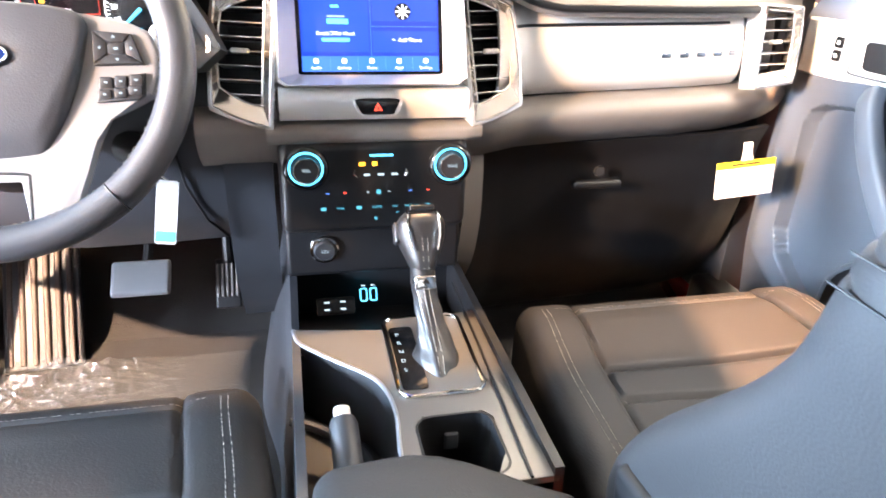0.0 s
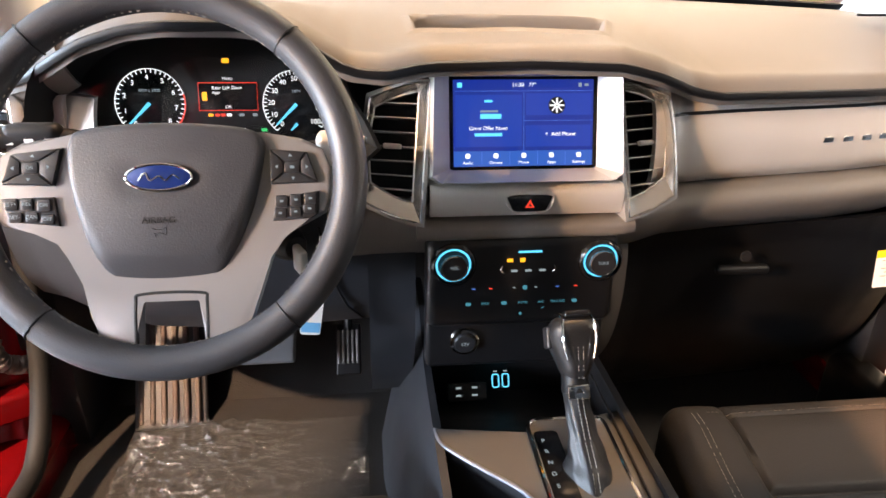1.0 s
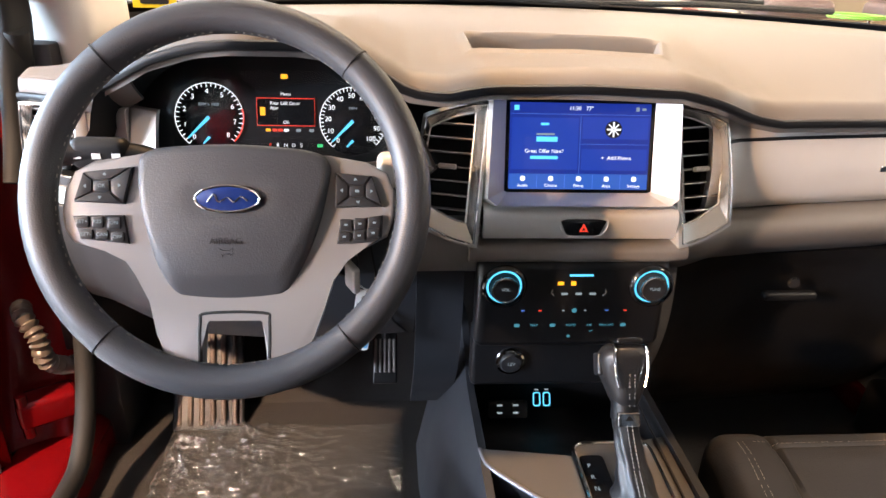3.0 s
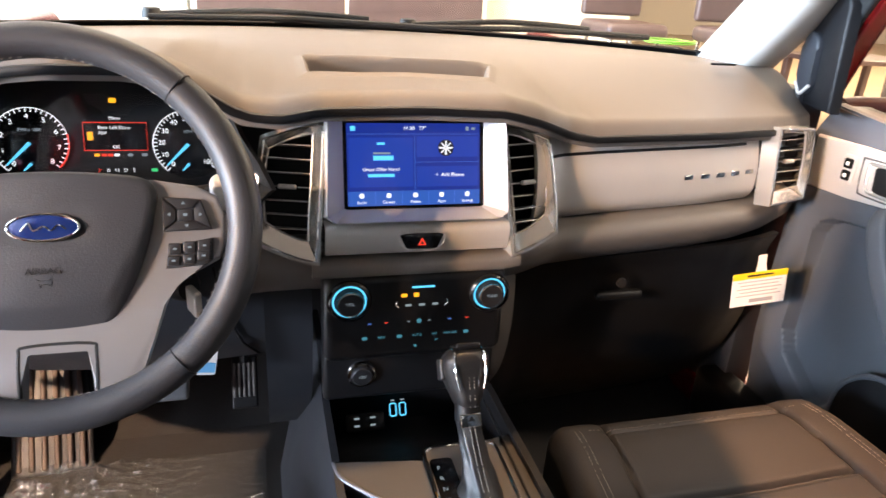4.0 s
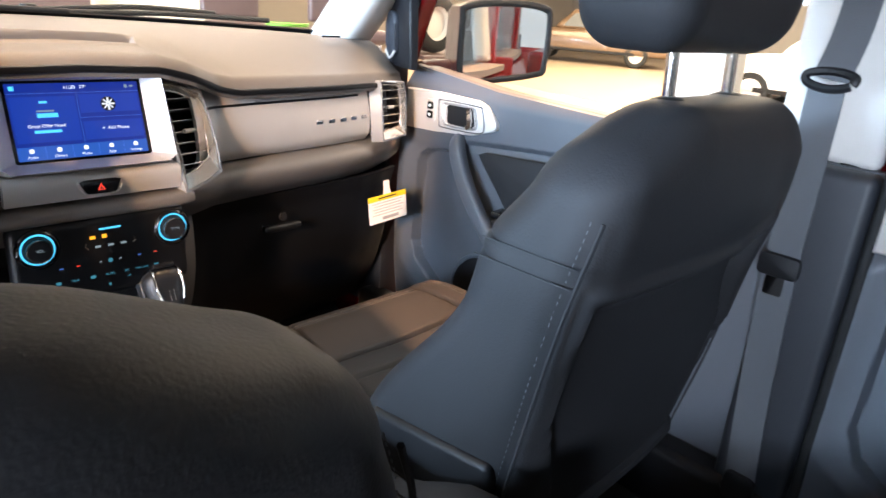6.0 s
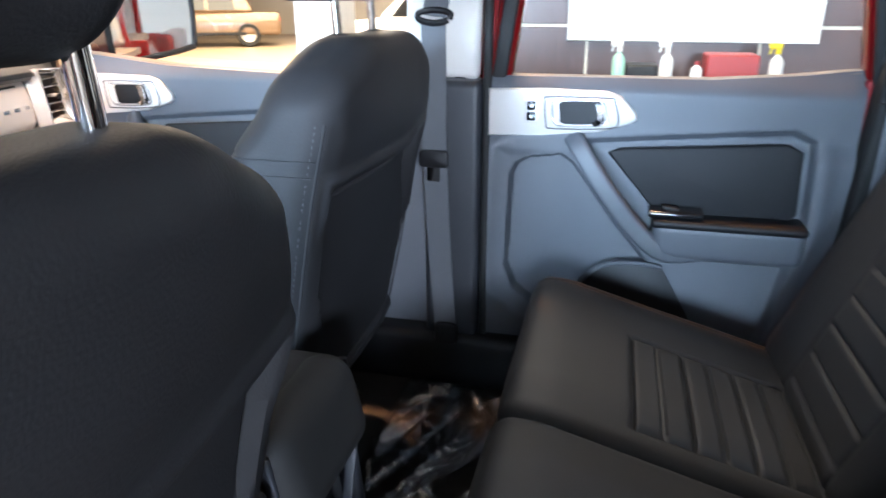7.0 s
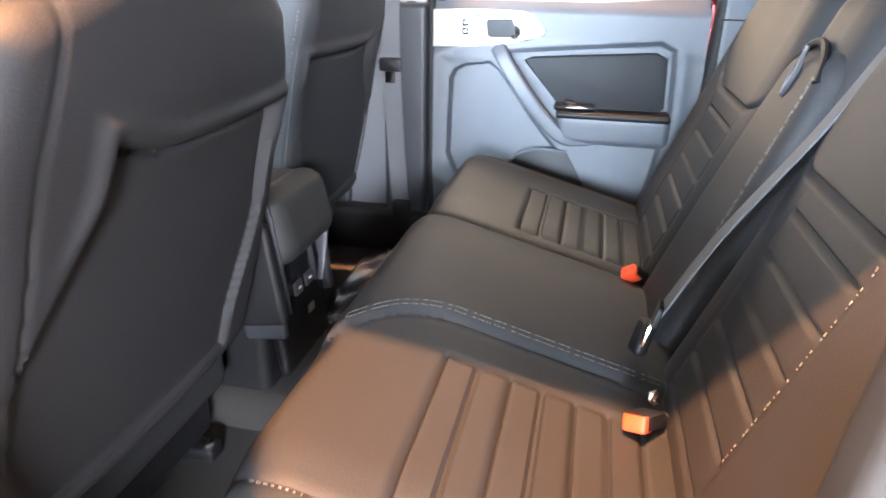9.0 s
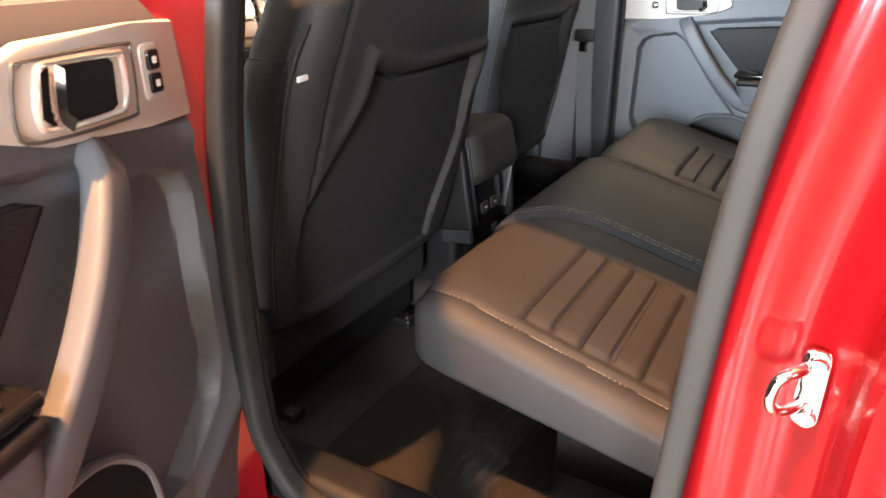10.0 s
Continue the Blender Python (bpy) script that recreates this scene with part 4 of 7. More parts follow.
def dial(gx, gy, r, a0, a1, labels, ticks, needle, cap, small):
    m = CL @ Matrix.Translation((gx, gy, 0.0006))
    g = part("gauge", lathe([(0, 0.0006), (r * 0.98, 0.0006), (r, 0.0)], m, 40), GLOSSB, cluster, "round gauge with white scale")
    arc = [m @ Vector(((r * 0.97) * math.cos(a), (r * 0.97) * math.sin(a), 0.0014)) for a in np.linspace(a0, a1, 40)]
    part("scale_arc", tube(arc, 0.0005, 4), LIT, g)
    for k in range(ticks + 1):
        a = a0 + (a1 - a0) * k / ticks
        mm = m @ Matrix.Rotation(a, 4, "Z") @ Matrix.Translation((r * 0.91, 0, 0.0009))
        part("tick", prism(rounded(r * 0.10, 0.0009, 0.0002, 1), mm, 0.0003), LIT, g)
    for k, txt in enumerate(labels):
        a = a0 + (a1 - a0) * k / (len(labels) - 1)
        writing("numeral", txt, r * 0.20, m @ Matrix.Translation((r * 0.73 * math.cos(a), r * 0.73 * math.sin(a), 0.001)), LIT, g, 0.0001)
    tip = m @ Vector((r * 0.86 * math.cos(needle), r * 0.86 * math.sin(needle), 0.004))
    part("needle", tube([m @ Vector((0, 0, 0.004)), tip], [0.0022, 0.0009], 6), CYAN, g, "lit blue needle")
    writing("unit", cap, r * 0.12, m @ Matrix.Translation((0, r * 0.36, 0.001)), DIMW, g, 0.0001)
    tip2 = m @ Vector((small[0] - 0.008, small[1] - 0.008, 0.004))
    part("small_needle", tube([m @ Vector((*small, 0.004)), tip2], [0.0018, 0.0008], 6), CYAN, g, "lit blue needle")
    return g


tach = dial(-0.074, -0.004, 0.042, radians(232), radians(-45), "012345678", 32, radians(225), "RPM x 1000", (0.0, -0.024))
rl_arc = [CL @ Vector((-0.074 + 0.041 * math.cos(a), -0.004 + 0.041 * math.sin(a), 0.0024)) for a in np.linspace(radians(15), radians(-45), 16)]
part("red_line", tube(rl_arc, 0.0009, 5), LRED, tach, "lit red line")
dial(0.100, -0.006, 0.042, radians(232), radians(-45), ("0", "10", "20", "30", "40", "50", "60", "70", "80", "90", "100"), 40, radians(225), "MPH", (0.0, -0.024))
mark("message_screen", 0.070, 0.034, 0.018, 0.004, GLOSSB, cluster, CL @ Matrix.Translation((0, 0, 0.0006)))
fr = [(-0.017, -0.013), (0.053, -0.013), (0.053, 0.020), (-0.017, 0.020)]
part("message_frame", tube([CL @ Vector((x, y, 0.0016)) for x, y in fr], 0.0006, 4, True), LRED, cluster, "lit red message frame")
M1 = CL @ Matrix.Translation((0, 0, 0.0012))
writing("message", "Menu", 0.0055, M1 @ Matrix.Translation((0.018, 0.025, 0)), LIT, cluster, 0.0001)
writing("message", "Rear Left Door\nAjar", 0.0058, M1 @ Matrix.Translation((-0.001, 0.011, 0)), LIT, cluster, 0.0001, "LEFT")
writing("message", "OK", 0.0055, M1 @ Matrix.Translation((0.018, -0.009, 0)), LIT, cluster, 0.0001)
mark("door_icon", 0.006, 0.010, -0.010, 0.004, AMBER, cluster, M1, 0.001)
for x, c in ((-0.004, AMBER), (0.004, LRED), (0.011, LRED), (0.018, LIT), (0.033, DIMW), (0.049, DIMW)):
    mark("status_mark", 0.006, 0.0034, x, -0.0185, c, cluster, M1, 0.001)
mark("engine_lamp", 0.0085, 0.0055, 0.017, 0.046, AMBER, cluster, M1, 0.0015, label="lit amber warning lamp")
for k, ch in enumerate("PRNDS"):
    writing("gear_letter", ch, 0.0062, M1 @ Matrix.Translation((-0.002 + 0.0095 * k, -0.037, 0)), LRED if ch == "P" else LIT, cluster, 0.0001)
mark("green_lamp", 0.007, 0.004, 0.059, -0.037, LGREEN, cluster, M1)

# ---- steering wheel ----
wheel = thing("steering_wheel", (-0.376, -0.15, 0.95), "black leather steering wheel with silver spokes", "steering wheel")
WM = frame_at((-0.382, -0.160, 1.125), (1, 0, 0), (0, 0.44, 0.898))
RW = 0.1737


def wp(px, py, z=0.0):
    return ((px - 397) * 0.000524, (358 - py) * 0.000537)


rim_pts = [WM @ Vector((RW * math.cos(a), RW * math.sin(a), 0)) for a in np.linspace(0, 2 * math.pi, 96, endpoint=False)]
rim = part("rim", tube(rim_pts, 1, 16, True, section=[(0.0165 * math.cos(t) * 1.0, 0.0175 * math.sin(t)) for t in np.linspace(0, 2 * math.pi, 16, endpoint=False)], up=None), LEATHERW, wheel, "leather wrapped rim")
for a in (48, 132, 230, 310):
    c = WM @ Vector((RW * math.cos(radians(a)), RW * math.sin(radians(a)), 0))
    rdir = WM.to_3x3() @ Vector((math.cos(radians(a)), math.sin(radians(a)), 0))
    m = frame_at(c, rdir, WM.to_3x3() @ Vector((0, 0, 1)))
    part("rim_seam", tube([m @ Vector((0.0168 * math.cos(t), 0.0178 * math.sin(t), 0)) for t in np.linspace(0, 2 * math.pi, 24, endpoint=False)], 0.0009, 5, True), BLACK, rim)
for a0, a1 in ((52, 128), (134, 228), (314, 406), (234, 306)):
    line = [WM @ Vector(((RW - 0.0172) * math.cos(a), (RW - 0.0172) * math.sin(a), 0.005)) for a in np.linspace(radians(a0), radians(a1), 60)]
    part("stitching", stitches(line, 0.0045, 0.003, 0.0006), THREAD, rim, "pale cross stitching")
PLATE = [(106, 382), (110, 345), (126, 314), (160, 295), (245, 282), (575, 282), (640, 292), (680, 311), (694, 345), (692, 390), (680, 425), (640, 446), (602, 464), (582, 505), (564, 560), (547, 607), (530, 638), (506, 652), (463, 656), (463, 574), (455, 567), (360, 567), (352, 574), (350, 656), (302, 651), (284, 638), (272, 600), (258, 540), (241, 492), (222, 464), (180, 452), (126, 437), (110, 414)]
plate = part("spoke_plate", prism([wp(x, y) for x, y in PLATE][::-1], WM @ Matrix.Translation((0, 0, -0.016)), 0.018, 0.004, 3), SPOKE, wheel, "satin grey spoke plate", 30)
cut_rim = [WM @ Vector((*wp(x, y), 0.0005)) for x, y in ((346, 655), (346, 578), (358, 561), (457, 561), (468, 578), (468, 655))]
part("spoke_cutout_rim", tube(smooth_line(cut_rim, 4), 0.0022, 8), RUBBER, plate, "dark rim of the spoke cutout")
HUB = [(243, 296), (262, 277), (320, 270), (400, 267), (490, 270), (555, 279), (577, 302), (572, 345), (556, 410), (528, 480), (492, 535), (450, 553), (350, 553), (308, 533), (274, 480), (254, 410), (243, 345)]
HUBP = smooth2([wp(x, y) for x, y in HUB])


def cover_z(x, y):
    """Height of the domed cover, with a flatter, lower field below its crease."""
    return 0.040 - 0.9 * x * x - 1.3 * y * y - 0.30 * max(0.0, -0.0735 - y, 0.9 * (abs(x) - 0.0855 - 0.5 * (y + 0.0))) - 0.0022 * math.exp(-((x - 0.002) / 0.036) ** 4 - ((y + 0.003) / 0.0165) ** 4)


hub_bm = bmesh.new()
rings = []
for k, drop in ((1.0, -0.040), (1.0, -0.007), (0.992, -0.0035), (0.975, -0.0012), (0.95, 0.0), *((q, 0.0) for q in np.linspace(0.90, 0.06, 20))):
    rings.append([hub_bm.verts.new((x * k, (y + 0.03) * k - 0.03, cover_z(x * k, (y + 0.03) * k - 0.03) + drop)) for x, y in HUBP])
for a, b in zip(rings, rings[1:]):
    for i in range(len(a)):
        hub_bm.faces.new((a[i], a[(i + 1) % len(a)], b[(i + 1) % len(a)], b[i]))
hub_bm.faces.new(rings[-1])
bmesh.ops.recalc_face_normals(hub_bm, faces=hub_bm.faces)
hub_bm.transform(WM @ Matrix.Translation((0, 0, -0.020)))
hub = part("airbag_cover", hub_bm, LEATHERW, wheel, "grained charcoal airbag cover")
em = WM @ Matrix.Translation((0.002, -0.003, 0.0198))
oval = [(0.0285 * math.cos(t), 0.0115 * math.sin(t)) for t in np.linspace(0, 2 * math.pi, 36, endpoint=False)]
part("badge", prism(oval, em @ Matrix.Translation((0, 0, -0.004)), 0.0055, 0.0012), BADGE, hub, "blue oval badge")
part("badge_rim", tube([em @ Vector((x * 1.02, y * 1.04, 0.001)) for x, y in oval], 0.0012, 6, True), CHROME, hub, "chrome badge rim")
part("badge_mark", tube(smooth_line([em @ Vector(v) for v in ((-0.018, -0.003, 0.0017), (-0.012, 0.004, 0.0017), (-0.008, -0.003, 0.0017), (0.0, 0.001, 0.0017), (0.006, -0.003, 0.0017), (0.012, 0.002, 0.0017), (0.018, -0.002, 0.0017))]), 0.0008, 5), CHROME, hub, "silver flourish")
writing("cover_caption", "AIRBAG", 0.0085, WM @ Matrix.Translation((0.0, -0.042, 0.0180)) @ Matrix.Rotation(radians(-6), 4, "X"), BTN, hub, 0.0004)
horn = [(-0.006, -0.049), (-0.003, -0.0505), (0.003, -0.0505), (0.006, -0.048), (0.006, -0.0555), (0.003, -0.0535), (-0.002, -0.0535), (-0.003, -0.0565), (-0.004, -0.0535)]
part("horn_mark", tube([WM @ Vector((x, y, cover_z(x, y) - 0.0198)) for x, y in horn], 0.0004, 5), BTN, hub, "embossed horn outline")


def button_block(corners, cells, texts):
    """A black key block on a spoke with its keys."""
    b = part("key_block", prism([wp(x, y) for x, y in corners][::-1], WM @ Matrix.Translation((0, 0, 0.001)), 0.005, 0.0015), BTN, plate, "black key block")
    for (cx, cy, w, h), txt in zip(cells, texts):
        x, y = wp(cx, cy)
        k = part("key", prism(rounded(w, h, 0.002, 3, x, y), WM @ Matrix.Translation((0, 0, 0.0055)), 0.0022, 0.001), BTN, b)
        if txt.startswith("*"):
            part("key_mark", prism(rounded(0.0032, 0.0018, 0.0006, 2, x, y), WM @ Matrix.Translation((0, 0, 0.0078)), 0.0002), DIMW, k)
        else:
            writing("key_caption", txt, 0.0048, WM @ Matrix.Translation((x, y, 0.0079)), DIMW, k, 0.0001)


def rocker_block(corners, centre, caption):
    """A four-way key: four wedge keys round a middle one."""
    C = [Vector((*wp(x, y), 0)) for x, y in corners]
    mid = Vector((*wp(*centre), 0))
    c = [mid + Vector((x, y, 0)) for x, y in ((-0.0078, 0.0058), (0.0078, 0.0058), (0.0078, -0.0058), (-0.0078, -0.0058))]
    b = part("key_block", prism([(v.x, v.y) for v in C][::-1], WM @ Matrix.Translation((0, 0, 0.001)), 0.005, 0.0015), BTN, plate, "black key block")
    for i in range(4):
        j = (i + 1) % 4
        q = [C[i], C[j], c[j], c[i]]
        g = sum(q, Vector((0, 0, 0))) / 4
        q = [g + (v - g) * 0.90 for v in q]
        k = part("key", prism([(v.x, v.y) for v in q][::-1], WM @ Matrix.Translation((0, 0, 0.0055)), 0.0022, 0.0008), BTN, b)
        out = (g - mid).normalized()
        side = Vector((-out.y, out.x, 0))
        tri = [g + out * 0.0018, g - out * 0.0010 + side * 0.0019, g - out * 0.0010 - side * 0.0019]
        part("key_mark", prism([(v.x, v.y) for v in tri], WM @ Matrix.Translation((0, 0, 0.0078)), 0.0002), DIMW, k)
    k = part("key", prism(rounded(0.0142, 0.0104, 0.002, 3, mid.x, mid.y), WM @ Matrix.Translation((0, 0, 0.0055)), 0.0018, 0.0008), BTN, b)
    if caption:
        writing("key_caption", caption, 0.0048, WM @ Matrix.Translation((mid.x, mid.y, 0.0075)), DIMW, k, 0.0001)
    else:
        part("key_mark", prism(rounded(0.0040, 0.0026, 0.0008, 2, mid.x, mid.y), WM @ Matrix.Translation((0, 0, 0.0074)), 0.0002), DIMW, k)


rocker_block([(146, 316), (231, 306), (216, 371), (130, 367)], (178, 340), "OK")
rocker_block([(585, 313), (652, 319), (671, 373), (586, 375)], (625, 346), "")
button_block([(128, 392), (215, 390), (224, 440), (150, 432), (140, 424)], [(146, 402, 0.012, 0.011), (172, 402, 0.011, 0.011), (200, 404, 0.012, 0.011), (153, 424, 0.012, 0.009), (180, 424, 0.011, 0.009), (206, 428, 0.012, 0.009)], ["SET+", "RES", "ON", "SET-", "CAN", "OFF"])
button_block([(594, 400), (672, 388), (670, 428), (658, 436), (588, 440)], [(605, 406, 0.012, 0.011), (630, 404, 0.011, 0.011), (656, 402, 0.012, 0.011), (602, 427, 0.012, 0.009), (629, 425, 0.011, 0.009), (654, 420, 0.012, 0.009)], ["*"] * 6)
column = part("column_shroud", rbox((0.11, 0.20, 0.09), 0.035, (-0.378, -0.045, 1.040), (3, 3, 3), (20, 0, 0)), BLACK, wheel, "black column shroud")
part("ignition_lock", lathe([(0, 0.02), (0.014, 0.02), (0.018, 0.014), (0.022, 0.0), (0.024, -0.02)], frame_at((-0.292, -0.005, 0.985), (0.8, 0.5, 0), (0.1, 0.1, 1)), 20), BLACK, column, "black ignition lock")
part("key_head", rbox((0.010, 0.030, 0.034), 0.004, (-0.276, -0.035, 0.975), (1, 1, 1), (0, 0, 25)), SILVER, column, "silver key head")
part("column_stalk", tube(smooth_line([(-0.43, -0.05, 1.11), (-0.50, -0.055, 1.132), (-0.575, -0.06, 1.137)]), [0.012] * 6 + [0.013] * 6 + [0.015], 10), BLACK, wheel, "black indicator stalk")
part("stalk_grip", rbox((0.06, 0.022, 0.034), 0.010, (-0.535, -0.059, 1.136), (2, 1, 1)), BLACK, wheel, "black stalk grip")
for x in (-0.556, -0.536, -0.516):
    part("stalk_mark", rbox((0.009, 0.001, 0.006), 0.0004, (x, -0.0705, 1.136), (1, 1, 1)), WHITE, wheel, "white stalk symbol")
part("column_stalk", tube(smooth_line([(-0.32, -0.07, 1.10), (-0.27, -0.075, 1.12), (-0.225, -0.08, 1.128)]), 0.011, 10), BLACK, wheel, "black wiper stalk")
part("stalk_ring", rbox((0.026, 0.028, 0.036), 0.009, (-0.232, -0.08, 1.128), (1, 1, 1)), SILVER, wheel, "grey wiper dial")

# ---- centre console ----
console = thing("centre_console", (0, -0.3, 0.49), "charcoal centre console with shifter, cup holder and padded armrest", "console")
TOPZ = 0.776
# body side walls
part("side_panel_left", thicken(grid(lambda y, v: Vector((-0.120 - 0.030 * v - 0.03 * sstep(-0.1, 0.1, y) * v, y, TOPZ - 0.27 * v + 0.05 * sstep(0.0, 0.12, y) * (1 - v))), np.linspace(-0.42, 0.20, 24), np.linspace(0, 1, 8)), 0.01, (1, 0, 0)), PLASTIC, console, "charcoal side panel")
part("side_panel_right", thicken(grid(lambda y, v: Vector((0.132 + 0.010 * v, y, TOPZ + 0.012 - 0.28 * v)), np.linspace(-0.42, 0.20, 16), np.linspace(0, 1, 8)), 0.01), BLACK, console, "black side panel")
S_CURVE = [(-0.118, -0.120), (-0.112, -0.148), (-0.090, -0.174), (-0.066, -0.198), (-0.030, -0.234), (-0.016, -0.270), (-0.013, -0.31), (-0.017, -0.355), (-0.020, -0.42)]
sc = [(p.x, p.y) for p in smooth_line([(x, y, 0) for x, y in S_CURVE], 5)]
deck = sc + [(0.0, -0.42), (0.0, -0.41), (0.002, -0.325), (0.012, -0.313), (0.080, -0.313), (0.090, -0.325), (0.088, -0.38), (0.068, -0.41), (0.068, -0.42), (0.128, -0.42), (0.132, -0.105), (0.10, -0.112), (-0.004, -0.14)]
part("deck", prism(deck, Matrix.Translation((0, 0, TOPZ - 0.006)), 0.008, 0.0015), GREYT, console, "dark grey satin console deck")
part("deck_edge", tube([(x, y, TOPZ) for x, y in sc], 0.0028, 8), mat("dark_satin", (0.22, 0.22, 0.24), 0.35, 0.5, bump=0.0), console, "dark satin edge trim")
part("pocket_wall", thicken(grid(lambda i, v: Vector((sc[int(i)][0] - 0.002, sc[int(i)][1], TOPZ - 0.11 * v)), range(len(sc)), np.linspace(0, 1, 5)), 0.004), PLASTIC, console, "charcoal pocket wall")
part("pocket_floor", slab(-0.128, -0.02, -0.42, -0.12, 0.66, 0.672), PLASTIC, console, "charcoal pocket floor")
part("pocket_rib", tube(smooth_line([(-0.125, -0.245, 0.735), (-0.09, -0.262, 0.73), (-0.05, -0.30, 0.725), (-0.035, -0.36, 0.72)]), 0.006, 8), PLASTIC, console, "pocket ledge")
part("deck_rail", tube([(0.112, -0.03, TOPZ + 0.004), (0.108, -0.2, TOPZ + 0.004), (0.100, -0.42, TOPZ + 0.004)], 0.0018, 6), BLACK, console, "fine dark groove")
cup = part("cup_holder", thicken(grid(lambda i, v: Vector((0.045 + (rounded(0.086, 0.096, 0.020, 5)[int(i) % 24][0]) * (1 - 0.08 * v), -0.362 + (rounded(0.086, 0.096, 0.020, 5)[int(i) % 24][1]) * (1 - 0.08 * v), TOPZ + 0.002 - 0.075 * v)), range(25), np.linspace(0, 1, 5)), 0.003), BLACK, console, "deep black cup holder")
part("cup_floor", slab(0.004, 0.086, -0.408, -0.316, 0.698, 0.702), BLACK, cup)
part("cup_tab", rbox((0.016, 0.006, 0.022), 0.003, (0.045, -0.319, 0.745), (1, 1, 1)), PLASTIC, cup, "sprung cup tab")
part("tray_floor", thicken(grid(lambda x, v: Vector((x, -0.16 + 0.225 * v, TOPZ - 0.012 - 0.066 * sstep(0, 0.9, v))), np.linspace(-0.118, 0.132, 8), np.linspace(0, 1, 8)), 0.006), BLACK, console, "black storage tray")
part("tray_wall", thicken(grid(lambda x, v: Vector((x, 0.062 - 0.006 * v, 0.690 + 0.10 * v)), np.linspace(-0.122, 0.134, 4), np.linspace(0, 1, 4)), 0.006), BLACK, console, "black tray wall")
TW = frame_at((-0.010, 0.022, 0.722), (1, 0, 0), (0, 0.5, 0.86))
for dx in (-0.006, 0.009):
    part("usb_rim", tube([TW @ Vector((0.004 + dx + x, 0.016 + y, 0.004)) for x, y in rounded(0.0095, 0.019, 0.003, 3)], 0.0011, 6, True), CYAN, console, "lit blue socket rim")
    mark("usb_mark", 0.006, 0.002, 0.004 + dx, 0.030, DIMW, console, TW @ Matrix.Translation((0, 0, 0.004)))
sw = part("switch_bank", prism(rounded(0.058, 0.026, 0.004, 3, -0.045, 0.002), TW, 0.005, 0.0015), BTN, console, "black switch bank")
for x in (-0.058, -0.034):
    for y in (-0.003, 0.008):
        mark("switch_mark", 0.008, 0.0028, x, y, DIMW, sw, TW @ Matrix.Translation((0, 0, 0.0052)))
# shifter
bz = [(x, y) for x, y in rounded(0.098, 0.158, 0.016, 5)]
BM = frame_at((0.045, -0.203, TOPZ + 0.002), (1, 0, 0), (0, 1, 0.03))
gate = part("shift_gate", prism(bz, BM, 0.004, 0.001), GREYT, console, "dark grey shift gate")
part("gate_rim", tube([BM @ Vector((x, y, 0.004)) for x, y in bz], 0.003, 8, True), CHROME, gate, "chrome gate rim")
part("gate_slot", prism(rounded(0.030, 0.125, 0.006, 3, -0.030, -0.005), BM @ Matrix.Translation((0, 0, 0.004)), 0.001), GLOSSB, gate, "black selector slot")
for k, ch in enumerate("PRNDS"):
    writing("gate_letter", ch, 0.0085, BM @ Matrix.Translation((-0.036, 0.040 - 0.018 * k, 0.0054)), DIMW, gate, 0.0001)
shift = thing("gear_shifter", (0.04, -0.19, 0.78), "black leather gear shifter with chrome accents", "gear shifter")
boot_rings = [((0.049, -0.216, 0.779), 0.026, 0.036), ((0.049, -0.208, 0.797), 0.021, 0.025), ((0.046, -0.192, 0.818), 0.0165, 0.018), ((0.043, -0.176, 0.841), 0.0150, 0.0155), ((0.041, -0.165, 0.860), 0.0145, 0.0150)]


def boot_pt(i, k):
    lo, f = min(3, int(i)), i - min(3, int(i))
    (c0, x0, y0), (c1, x1, y1) = boot_rings[lo], boot_rings[lo + 1]
    c, rx, ry = Vector(c0).lerp(Vector(c1), f), x0 + (x1 - x0) * f, y0 + (y1 - y0) * f
    a = 2 * math.pi * (k % 48) / 48
    w = 1 + 0.09 * math.cos(4 * a + 0.6) * (1 - i / 5) + 0.035 * math.sin(7 * a + 1.7 * i) + 0.03 * math.sin(5.5 * i + 2 * math.sin(a))
    return Vector((c.x + rx * w * math.cos(a), c.y + ry * w * math.sin(a), c.z))


bt = part("boot", grid(boot_pt, np.linspace(0, 4, 25), range(49)), BOOTL, shift, "creased leather boot")
for dx in (-0.003, 0.003):
    part("stitching", stitches([Vector((0.049 + dx, -0.2505, 0.783)), Vector((0.049 + dx, -0.2345, 0.799)), Vector((0.046 + dx, -0.2115, 0.820)), Vector((0.043 + dx, -0.193, 0.843)), Vector((0.041 + dx, -0.1815, 0.860))], 0.0032, 0.0012, 0.0005), THREAD, bt, "pale stitching")
part("collar", lathe([(0.0, 0.012), (0.013, 0.012), (0.015, 0.010), (0.0165, -0.012)], Matrix.Translation((0.041, -0.160, 0.868)) @ Matrix.Rotation(radians(-28), 4, "X"), 20), BLACK, shift)
part("collar_clip", rbox((0.026, 0.007, 0.017), 0.002, (0.041, -0.176, 0.864), (1, 1, 1), (-24, 0, 0)), CHROME, shift, "chrome clip")


def knob_shape(co):
    x, y, z = co
    k = 0.60 + 0.52 * sstep(-0.034, 0.016, z)
    return Vector((x * k, y * (0.85 + 0.25 * sstep(-0.03, 0.025, z)) - 0.006 * sstep(0, 0.04, z), z))


